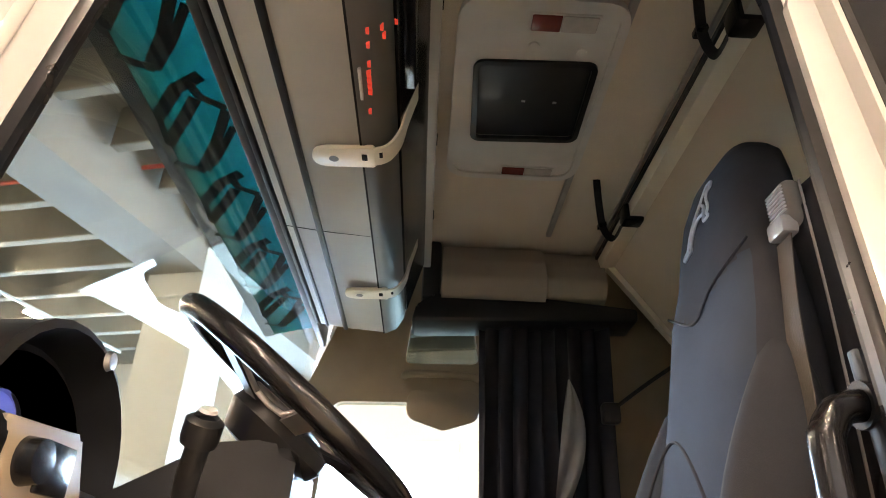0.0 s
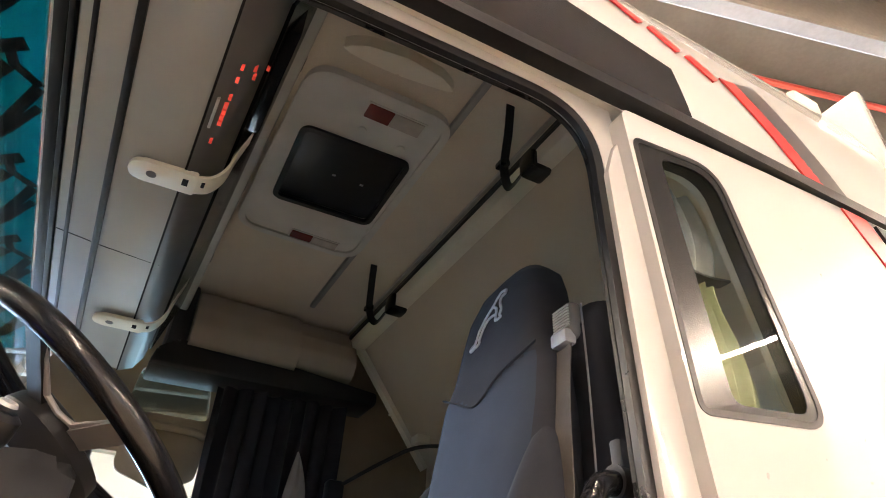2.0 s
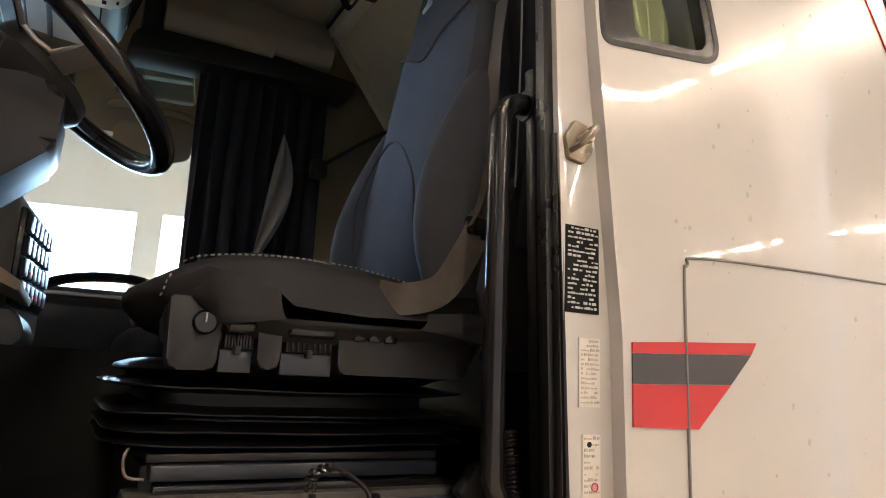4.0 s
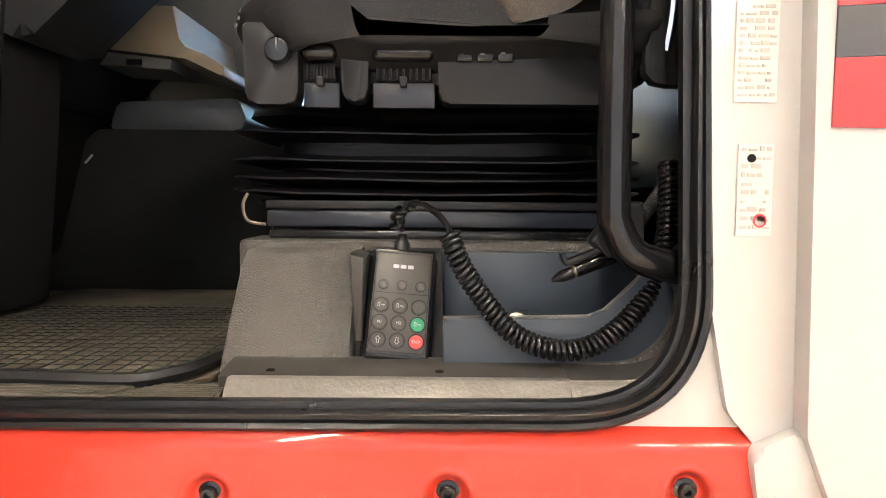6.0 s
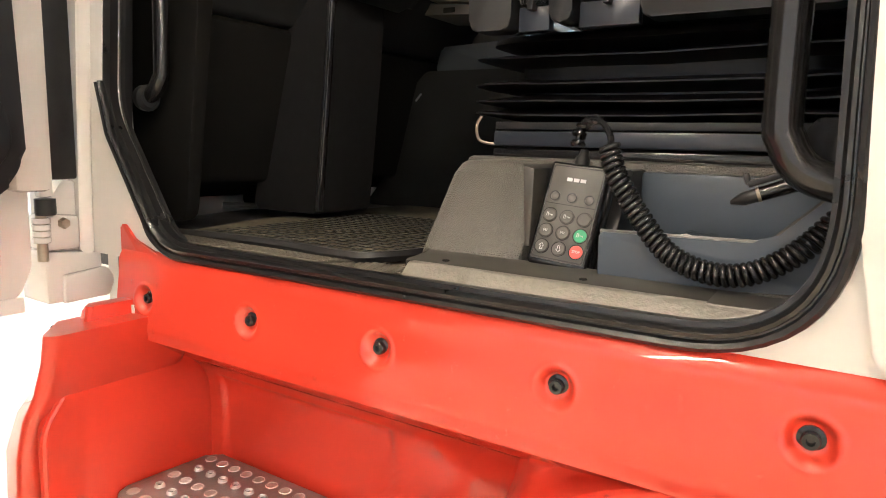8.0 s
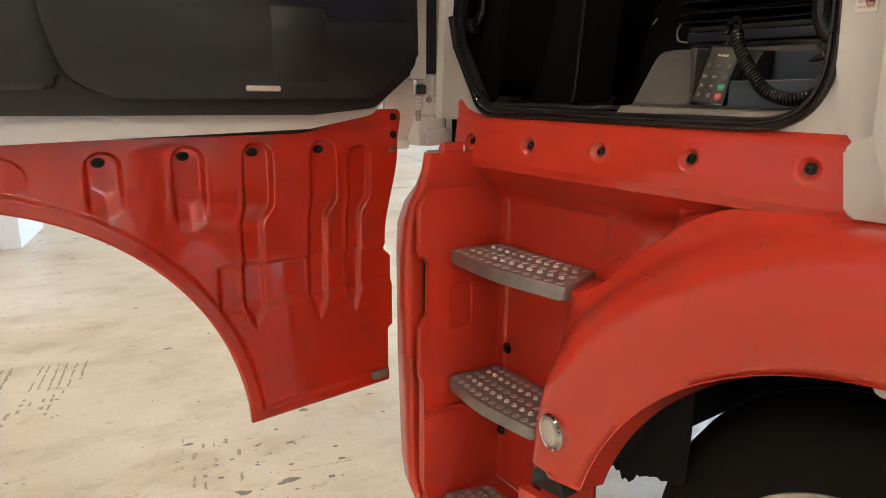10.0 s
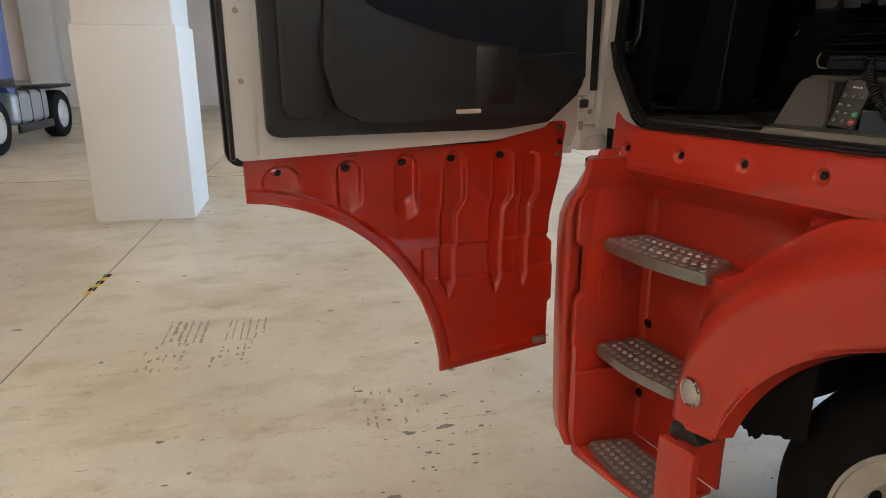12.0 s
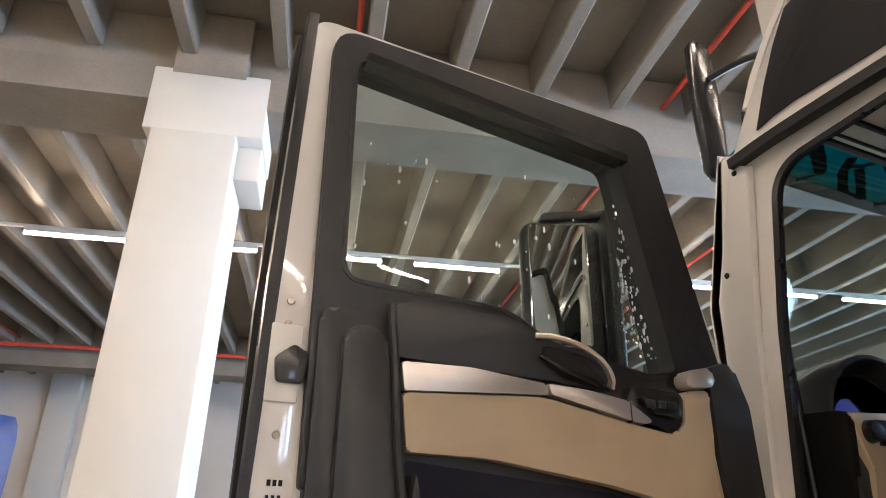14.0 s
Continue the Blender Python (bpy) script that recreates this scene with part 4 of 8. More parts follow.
def along(pts, n):
    """n + 1 points spread evenly along a smooth line through pts."""
    line = curve(pts, 16)
    cum = [0.0]
    for a, b in zip(line, line[1:]):
        cum.append(cum[-1] + (b - a).length)
    out, j = [], 0
    for i in range(n + 1):
        s = cum[-1] * i / n
        while j < len(cum) - 2 and cum[j + 1] < s:
            j += 1
        out.append(line[j].lerp(line[j + 1], min(1.0, max(0.0, (s - cum[j]) / max(1e-9, cum[j + 1] - cum[j])))))
    return out


LIP = [V(0.112 + 0.600 * math.cos(radians(164 - 128 * k / NF)), -0.088, 0.492 + 0.600 * math.sin(radians(164 - 128 * k / NF))) for k in range(NF + 1)]
CREASE = along([(-0.622, -0.062, 0.655), (-0.616, -0.062, 0.73), (-0.592, -0.062, 0.85), (-0.54, -0.064, 0.955), (-0.43, -0.066, 1.078), (-0.29, -0.068, 1.17), (-0.14, -0.07, 1.245), (-0.03, -0.072, 1.285), (0.12, -0.072, 1.300), (0.32, -0.07, 1.275), (0.62, -0.066, 1.11)], NF)
LEDGE = along([(-0.650, -0.004, 0.655), (-0.648, -0.004, 0.76), (-0.634, -0.004, 0.87), (-0.606, -0.004, 0.98), (-0.575, -0.004, 1.045), (-0.515, 0.0, 1.085), (-0.435, 0.0, 1.163), (-0.33, 0.0, 1.244), (-0.245, 0.0, 1.283), (-0.12, -0.003, 1.292), (0.02, -0.003, 1.298), (0.30, 0.0, 1.285), (0.66, 0.0, 1.12)], NF)


def fender_rows():
    rows = []
    for l, c, o in zip(LIP, CREASE, LEDGE):
        w = c - l
        def at(f, y):
            return V(l.x + w.x * f, y, l.z + w.z * f)
        p0, p1, p2 = at(0.74, -0.103), at(1.0, -0.101), c.lerp(o, 0.42)
        row = [at(0.0, -0.086), at(0.1, -0.093), at(0.25, -0.099), at(0.42, -0.102), at(0.58, -0.103)]
        row += [p0 * (1 - t) ** 2 + p1 * 2 * t * (1 - t) + p2 * t * t for t in (k / 9 for k in range(10))]
        q1 = c.lerp(o, 0.90) + V(0, 0.004, -0.004)
        row += [p2 * (1 - t) ** 2 + q1 * 2 * t * (1 - t) + o * t * t for t in (k / 6 for k in range(1, 7))]
        rows.append(row)
    return rows


FROWS = fender_rows()


def fender(u, v):
    r = FROWS[round(u * NF)]
    return r[round(v * (len(r) - 1))].copy()


part("fender", sheeted(fender, NF, len(FROWS[0]) - 1, (0, 0.010, 0)), M_RED, panel, sharp=70)
part("fender_lip", sheeted(lambda u, v: LIP[round(u * NF)] + V(0.02 * v * (0.112 - LIP[round(u * NF)].x), 0.055 * v, 0.02 * v * (0.492 - LIP[round(u * NF)].z)), NF, 3, (0.004, 0, 0)), M_RED, panel)
part("fender_foot", prismed([(-0.648, -0.002), (-0.620, -0.066), (-0.54, -0.108), (-0.466, -0.09), (-0.46, -0.03), (-0.60, 0.03)], "z", 0.648, 0.660, 0.003), M_RED, panel)
part("arch_liner", sheeted(lambda u, v: V(0.112 + 0.615 * math.cos(radians(163 - 130 * u)), -0.034 + 0.50 * v, 0.492 + 0.615 * math.sin(radians(163 - 130 * u))), 40, 3, (0, 0, 0.006)), M_INK, panel, "black inner wheel arch liner")
# Added dark wall that stops light from behind entering the arch.
part("arch_light_stop", prismed([(0.112 + 0.62 * math.cos(radians(166 - 12 * k)), 0.492 + 0.62 * math.sin(radians(166 - 12 * k))) for k in range(12)], "y", 0.46, 0.475), M_INK, panel)
rl = random.Random(21)
TORN = [(-0.36 - 0.0095 * k, 0.655 - 0.0026 * k - 0.022 * (1 if k in (12, 13, 14, 15) else 0) + rl.uniform(-0.006, 0.006)) for k in range(27)]
part("torn_liner", prismed([(-0.34, 0.95), (-0.34, 0.665)] + TORN + [(-0.622, 0.66), (-0.60, 0.80), (-0.50, 0.95)], "y", 0.098, 0.104), M_INK, panel, "black liner with a ragged lower edge")

# recess: back wall with an overhanging top, cheeks and the wall under the arch
RB = curve([(0, 0.126, 0.34), (0, 0.126, 0.60), (0, 0.126, 0.90), (0, 0.126, 1.12), (0, 0.122, 1.185), (0, 0.100, 1.222), (0, 0.060, 1.248), (0, 0.002, 1.286)], 8)


def recess_back(u, v):
    p = RB[round(v * (len(RB) - 1))]
    x = -1.03 + (0.42 + 0.115 * smooth(1.03, 1.09, p.z) + 1.35 * max(0.0, p.z - 1.08)) * u
    inset = 0.007 * smooth(-0.975, -0.966, x) * smooth(0.40, 0.41, p.z) * (1 - smooth(1.195, 1.205, p.z)) * (1 - smooth(-0.625, -0.615, x))
    return V(x, p.y + inset, p.z)


part("recess_back", sheeted(recess_back, 120, len(RB) - 1, (0, 0.012, 0)), M_RED, panel)
part("arch_wall", sheeted(lambda u, v: LEDGE[round(u * 56)] + V(0.012 * v, 0.002 + 0.16 * v, -0.004 * v), 56, 4, (0.008, 0, -0.008)), M_RED, panel)
def end_wall(u, v):
    """The shallow hollow where the recess runs out between the fender and the band."""
    a = LEDGE[round(29 + 12 * u)]
    b = V(a.x + 0.01, -0.002, 1.2875)
    deep = 0.040 * math.sin(math.pi * v) * (1 - smooth(0.5, 1.0, u)) + 0.055 * (1 - smooth(0.0, 0.22, u))
    return a.lerp(b, v) + V(0, 0.004 + deep, 0)


part("end_wall", sheeted(end_wall, 12, 8, (0, 0.006, 0)), M_RED, panel)
bm = bmesh.new()
prism(bm, rounded([(-0.640, -0.006), (-0.510, -0.006), (-0.510, 0.12), (-0.64, 0.12)], [0.008, 0.004, 0.004, 0.01], 3), "z", 1.02, 1.050, 0.004)
part("step_rest", bm, M_RED, panel, "red ledge that carries the step end")
CHEEK = rounded([(-0.112, 0.345), (-0.128, 0.40), (-0.128, 0.700), (-0.136, 0.72), (-0.136, 0.862), (-0.110, 0.888), (-0.108, 1.035), (-0.138, 1.062), (-0.138, 1.185), (-0.082, 1.268), (-0.066, 1.345), (0.01, 1.345), (0.01, 1.29), (0.13, 1.28), (0.13, 0.345)], [0.01, 0.02, 0.006, 0.006, 0.012, 0.01, 0.01, 0.012, 0.05, 0.05, 0.01, 0.006, 0.01, 0.01, 0.01], 4)
part("front_cheek", prismed(CHEEK, "x", -1.026, -1.002, 0.004), M_RED, panel)
bm = bmesh.new()
tube(bm, curve([(-1.008, -0.066, 1.345), (-1.008, -0.080, 1.272), (-1.008, -0.108, 1.228), (-1.008, -0.134, 1.186), (-1.008, -0.139, 1.15), (-1.008, -0.139, 1.068), (-1.008, -0.132, 1.056)], 6), 0.006, 8)
part("cheek_flange", bm, M_RED, panel)
part("cheek_flange", tubed(curve([(-1.008, -0.112, 0.886), (-1.008, -0.134, 0.862), (-1.008, -0.137, 0.84), (-1.008, -0.137, 0.735), (-1.008, -0.130, 0.722)], 6), 0.006, 8), M_RED, panel)
bm = bmesh.new()
loft(bm, [[V(x, y, z) for x, y in rounded([(-1.115 + o, -0.090), (-1.115 + o, -0.135 + o * 0.5), (-1.055 + o, -0.148), (-1.042 + o, -0.135), (-1.042 + o, 0.08), (-1.125 + o, 0.08)], 0.02, 4)] for z, o in ((0.345, 0.04), (0.375, 0.012), (0.44, 0.0), (0.757, -0.012), (0.7575, -0.006), (0.762, -0.006), (0.7625, -0.012), (1.06, -0.014), (1.13, -0.010), (1.19, 0.012), (1.235, 0.045), (1.285, 0.068), (1.325, 0.078))])
part("bumper_corner", bm, M_RED, panel, "red bumper end corner")
part("corner_gap", boxed(-1.044, -1.024, -0.105, 0.08, 0.40, 1.32, 0.004), M_INK, panel, "dark gap behind the bumper corner")
bm = bmesh.new()
ring_plate(bm, rounded([(-0.052, 0.838), (-0.052, 0.965), (0.033, 0.965), (0.033, 0.838)], 0.016), rounded([(-0.0475, 0.8425), (-0.0475, 0.9605), (0.0285, 0.9605), (0.0285, 0.8425)], 0.013), "x", -1.003, -0.9975)
part("hatch_outline", bm, M_RED, panel, "outline of a small access hatch")
part("hatch_latch", boxed(-1.003, -0.996, 0.026, 0.044, 0.878, 0.93, 0.003), M_RED, panel)
for x, z in ((-0.955, 0.762), (-0.97, 0.50)):
    part("bolt", lathed([(0.0, 0.008), (0.009, 0.008), (0.011, 0.004), (0.016, 0.003), (0.016, 0.0), (0, 0)], Matrix.Translation((x, 0.126, z)) @ pose(0, 0, 0, 90, 0, 0), 16), M_GLOSSBLACK, panel, "black socket screw")
# lower step pocket and its outer cheeks
part("pocket_cheek", prismed(rounded([(-0.118, 0.335), (-0.138, 0.40), (-0.138, 0.618), (0.02, 0.612), (0.126, 0.60), (0.126, 0.335)], [0.02, 0.02, 0.012, 0.03, 0.01, 0.01], 4), "x", -1.004, -0.984, 0.006), M_RED, panel)
part("pocket_rim", tubed(curve([(-0.99, -0.136, 0.612), (-0.985, -0.06, 0.616), (-0.97, 0.03, 0.610), (-0.90, 0.085, 0.604), (-0.80, 0.115, 0.600)], 6), 0.007, 8), M_RED, panel)
bm = bmesh.new()
RC = [(-0.622, 0.587), (-0.492, 0.600), (-0.497, 0.54), (-0.492, 0.46), (-0.462, 0.332), (-0.622, 0.352)]
prism(bm, rounded(RC, [0.008, 0.012, 0.2, 0.2, 0.006, 0.01], 5), "y", -0.118, -0.094, 0.007)
part("rear_cheek", bm, M_RED, panel)
part("rear_cheek_side", prismed([(-0.115, 0.588), (-0.06, 0.580), (-0.045, 0.50), (-0.045, 0.345), (-0.115, 0.345)], "x", -0.626, -0.606, 0.005), M_RED, panel)
part("cheek_cap", prismed(rounded([(-0.625, 0.585), (-0.605, 0.640), (-0.54, 0.652), (-0.505, 0.60)], 0.012, 3), "y", -0.088, 0.04, 0.008), M_BLACK, panel)
part("lower_edge", prismed(rounded([(-1.022, -0.118), (-0.985, -0.132), (-0.62, -0.122), (-0.61, -0.09), (-0.62, 0.12), (-1.02, 0.126)], [0.02, 0.02, 0.006, 0.006, 0.006, 0.006], 3), "z", 0.322, 0.342, 0.006), M_RED, panel)
part("lower_lip", tubed(curve([(-1.015, -0.112, 0.352), (-0.985, -0.126, 0.348), (-0.80, -0.126, 0.343), (-0.62, -0.118, 0.340)], 6), 0.009, 8), M_RED, panel)


def step(name_z, corners, t, rows):
    """A perforated aluminium tread; corners: front edge first to last, then the back edge."""
    fl, fr, br, bl = [Vector(c) for c in corners]
    tread = thing("boarding_step", "perforated grey aluminium boarding step with raised grip holes", "step", "boarding steps")
    z = name_z
    bm = bmesh.new()
    mid = (fl + fr) / 2 + Vector((0.0, -0.022))
    outline = rounded([tuple(fl), tuple(mid), tuple(fr), tuple(br), tuple(bl)], [0.022, 0.4, 0.016, 0.01, 0.02], 5)
    prism(bm, outline, "z", z - t, z, 0.006)
    part("tread", bm, M_TREAD, tread)
    nx, rows = 12, rows + 1
    for j in range(rows):
        v = (j + 0.62) / (rows + 0.3)
        for i in range(nx - (j % 2)):
            u = (i + 0.7 + 0.5 * (j % 2)) / (nx + 0.4)
            p = (fl * (1 - u) + fr * u) * (1 - v) + (bl * (1 - u) + br * u) * v
            p.y -= 0.018 * 4 * u * (1 - u) * (1 - v)
            m = Matrix.Translation((p.x, p.y, z))
            r = 0.0078 if j % 2 else 0.0088
            if j % 2:
                stud = part("grip_stud", lathed([(r, 0.0), (r * 0.86, 0.0048), (r * 0.70, 0.0052), (r * 0.58, 0.003), (r * 0.54, 0.0006)], m, 12), M_ALUWORN, tread, "bright worn raised grip ring")
                part("grip_hole", lathed([(r * 0.62, 0.0012), (0.0, 0.0014)], m, 10), M_INK, stud)
            else:
                stud = part("drain_ring", lathed([(r * 1.12, 0.0), (r * 1.02, 0.0014), (r * 0.92, 0.0008)], m, 12), M_ALUWORN, tread, "worn rim of a drain hole")
                part("drain_hole", lathed([(r * 0.95, 0.0006), (0.0, 0.0008)], m, 10), M_INK, stud)
    return tread


step(1.064, [(-1.000, -0.052), (-0.582, -0.042), (-0.640, 0.118), (-0.985, 0.120)], 0.034, 4)
step(0.704, [(-0.998, -0.055), (-0.640, -0.058), (-0.640, 0.112), (-0.985, 0.118)], 0.032, 4)
step(0.358, [(-0.980, -0.082), (-0.632, -0.108), (-0.632, 0.06), (-0.94, 0.06)], 0.030, 4)

def drops(name, place, n, seed, parent):
    """Scattered small water drops, one mesh."""
    r, bm = random.Random(seed), bmesh.new()
    for k in range(n):
        p, size = place(r), r.choice((0.0012, 0.0016, 0.002, 0.0026, 0.0032))
        lathe(bm, [(size, -0.0004), (size * 0.9, size * 0.35), (size * 0.5, size * 0.6)], Matrix.Translation(p) @ pose(0, 0, 0, 90) @ Matrix.Diagonal((1, r.uniform(1.0, 1.8), 1, 1)), 7)
    ob = part(name, bm, M_DROP, parent, "tiny clear water drops")
    ob["kind"] = "stuff"


def side_drop(r):
    x, z = r.uniform(0.0, 0.6), r.uniform(1.5, 2.6)
    return V(x, -0.0225 - bulge(x, z), z)


drops("water_beading", lambda r: fender(r.uniform(0.3, 0.85), r.uniform(0.25, 0.95)), 150, 5, panel)
drops("water_beading", lambda r: band(r.uniform(0.0, 1.0), r.uniform(0.3, 0.95)), 60, 6, panel)
drops("water_beading", side_drop, 70, 7, truck)

lamp = thing("marker_lamp", "round clear side marker lamp on the red fender", "lamp")
m = Matrix.Translation((-0.535, -0.104, 0.762)) @ pose(0, 0, 0, 90, 0, -12)
part("bezel", lathed([(0.040, -0.01), (0.042, 0.006), (0.038, 0.012), (0.034, 0.010), (0.034, -0.01)], m, 28), M_CHROME, lamp)
part("lens", lathed([(0.034, 0.004), (0.028, 0.013), (0.015, 0.018), (0.0, 0.019)], m, 28), M_LAMPWHITE, lamp)

# ---- front wheel ----
wheel = thing("front_wheel", "big black truck tyre on a dusty silver steel rim", "wheel")
WM = Matrix.Translation((0.008, 0.16, 0.475)) @ pose(0, 0, 0, 90, 0, 0)
part("tyre", lathed([(0.292, -0.02), (0.30, 0.012), (0.335, 0.022), (0.39, 0.025), (0.43, 0.014), (0.455, -0.01), (0.468, -0.04), (0.474, -0.08), (0.474, -0.22), (0.46, -0.28), (0.40, -0.31), (0.30, -0.30), (0.28, -0.16)], WM, 72, True), M_TYRE, wheel)
bm = bmesh.new()
for k in range(4):
    r = 0.4755
    lathe(bm, [(r, -0.085 - 0.035 * k), (r + 0.002, -0.087 - 0.035 * k), (r + 0.002, -0.108 - 0.035 * k), (r, -0.11 - 0.035 * k)], WM, 72)
part("tread_band", bm, M_TYRE, wheel)
part("rim", lathed([(0.305, 0.006), (0.300, 0.016), (0.290, 0.014), (0.283, -0.01), (0.272, -0.03), (0.262, -0.03), (0.250, -0.015), (0.225, 0.025), (0.20, 0.05), (0.175, 0.062), (0.125, 0.064), (0.118, 0.05), (0.115, -0.05), (0.05, -0.05), (0.0, -0.05)], WM, 64), M_RIM, wheel, "dusty silver painted steel rim")
part("hub", lathed([(0.116, -0.04), (0.112, 0.03), (0.095, 0.055), (0.075, 0.06), (0.072, 0.085), (0.0, 0.09)], WM, 40), M_BLACK, wheel, "dark greasy hub")
for k in range(10):
    a = radians(18 + 36 * k)
    m = WM @ Matrix.Translation((0.148 * math.cos(a), 0.148 * math.sin(a), 0.06))
    nut = part("wheel_nut", lathed([(0.019, 0.0), (0.019, 0.006), (0.0145, 0.008), (0.0145, 0.03), (0.012, 0.033), (0.0, 0.034)], m, 12, ), M_RUST, wheel, "rusty brown wheel nut")
    a2 = radians(36 * k)
    if k % 2 == 0:
        part("hand_hole", lathed([(0.024, 0.0), (0.022, 0.003), (0.0, 0.003)], WM @ Matrix.Translation((0.216 * math.cos(a2), 0.216 * math.sin(a2), 0.036)) @ Matrix.Rotation(a2, 4, "Z") @ Matrix.Rotation(radians(48), 4, "Y"), 16), M_INK, wheel, "dark hand hole in the rim")
# far front wheel and axle, rear wheels, chassis
for x, y in ((-0.005, 1.98), (3.6, 0.12), (3.6, 1.9)):
    w = copy_thing(wheel, pose(x + 0.005, y - 0.16, 0))
    w.parent = truck
wheel.parent = truck
chassis = thing("chassis", "dark steel truck chassis frame", "chassis")
for y in (0.75, 1.5):
    part("rail", boxed(-1.3, 4.4, y, y + 0.08, 0.78, 1.05, 0.01), M_BLACK, chassis)
part("axle", boxed(-0.08, 0.07, 0.3, 2.1, 0.40, 0.55, 0.02), M_BLACK, chassis)
part("rear_axle", boxed(3.5, 3.7, 0.4, 2.0, 0.40, 0.6, 0.03), M_BLACK, chassis)
part("tank", boxed(0.9, 2.4, 0.05, 0.65, 0.5, 1.1, 0.08, 4), M_ALU, chassis)

# ---- the open door, seen from inside ----
door = thing("cab_door", "open truck door with black trim, beige insert and red lower skirt", "door")


DOOR_OUT = rounded([(-1.135, 1.368), (-1.142, 2.2), (-1.128, 2.815), (-0.305, 2.785), (-0.235, 2.55), (-0.112, 2.15), (-0.112, 1.53), (-0.235, 1.415), (-0.40, 1.385)], [0.02, 0.3, 0.05, 0.06, 0.2, 0.05, 0.05, 0.05, 0.2], 5)
DOOR_WIN = rounded([(-1.030, 2.250), (-1.037, 2.732), (-0.388, 2.668), (-0.285, 2.165), (-0.36, 2.15), (-0.60, 2.188), (-0.70, 2.243)], [0.04, 0.03, 0.04, 0.02, 0.05, 0.12, 0.16], 5)
bm = bmesh.new()
holed(bm, DOOR_OUT, [DOOR_WIN], "x", -1.13, -1.075)
part("door_shell", bm, M_WHITE, door)
# outer skin edge and rubber round the leaf
bm = bmesh.new()
sweep(bm, [(-1.135, y, z) for y, z in grown(DOOR_OUT, 0.006)], [(-0.012, -0.014), (0.012, -0.014), (0.012, 0.014), (-0.012, 0.014)], True)
part("edge_seal", bm, M_RUBBER, door, "black rubber edge seal")
part("hinge_edge", boxed(-1.13, -1.088, -0.115, -0.062, 1.50, 2.12, 0.010), M_WHITE, door)
part("lock_edge", prismed([(-1.15, 1.375), (-1.155, 2.2), (-1.14, 2.80), (-1.085, 2.80), (-1.075, 2.2), (-1.075, 1.375)], "x", -1.10, -1.072, 0.012), M_WHITE, door)
# black window surround
SUR_OUT = rounded([(-1.072, 1.9), (-1.086, 2.790), (-0.295, 2.766), (-0.160, 2.19), (-0.125, 1.9)], [0.01, 0.06, 0.05, 0.05, 0.01], 5)
bm = bmesh.new()
holed(bm, SUR_OUT, [DOOR_WIN], "x", -1.085, -1.055)
part("window_surround", bm, M_RUBBER, door)
bm = bmesh.new()
sweep(bm, [(-1.05, -1.02, 2.72), (-1.05, -0.38, 2.655)], [(-0.02, -0.01), (0.02, -0.01), (0.02, 0.01), (-0.02, 0.01)])
part("top_channel", bm, M_GLOSSBLACK, door)
bm = bmesh.new()
ring_plate(bm, grown(DOOR_WIN, 0.004), grown(DOOR_WIN, -0.004), "x", -1.134, -1.053)
part("window_channel", bm, M_RUBBER, door, "black rubber window channel")
part("leaf_gasket", prismed([(-1.150, 1.372), (-1.156, 1.9), (-1.154, 2.2), (-1.140, 2.82), (-1.118, 2.82), (-1.134, 2.2), (-1.142, 1.9), (-1.139, 1.372)], "x", -1.10, -1.068, 0.006), M_RUBBER, door, "black rubber leaf gasket")
part("window_glass", prismed(grown(DOOR_WIN, 0.008), "x", -1.104, -1.10), M_GLASS, door).visible_shadow = False

rw, bm = random.Random(11), bmesh.new()
for k in range(285):
    size = rw.choice((0.0012, 0.0018, 0.0025, 0.0034))
    y, z = (rw.uniform(-0.385, -0.27), rw.uniform(2.2, 2.60)) if k < 250 else (rw.uniform(-1.0, -0.42), rw.uniform(2.25, 2.6))
    lathe(bm, [(size, -0.0003), (size * 0.9, size * 0.4), (size * 0.4, size * 0.7)], Matrix.Translation((-1.0995, y, z)) @ pose(0, 0, 0, 0, 90, 0) @ Matrix.Diagonal((rw.uniform(1.0, 3.0), 1, 1, 1)), 7)
part("water_beading", bm, M_CRYSTAL, door, "water drops on the door glass")["kind"] = "stuff"

# trim panel
TRIM = rounded([(-1.062, 1.425), (-1.066, 2.20), (-0.95, 2.185), (-0.72, 2.175), (-0.62, 2.15), (-0.50, 2.10), (-0.135, 2.16), (-0.118, 1.53), (-0.245, 1.432), (-0.40, 1.418)], [0.03, 0.03, 0.05, 0.1, 0.1, 0.1, 0.04, 0.06, 0.05, 0.2], 5)
part("trim_panel", prismed(TRIM, "x", -1.08, -1.045, 0.012), M_BLACK, door, "black grained plastic door trim")
part("trim_column", prismed(rounded([(-1.026, 1.47), (-1.026, 2.158), (-0.954, 2.168), (-0.930, 1.95), (-0.915, 1.75), (-0.905, 1.47)], 0.03, 4), "x", -1.05, -1.025, 0.012), M_BLACK, door)
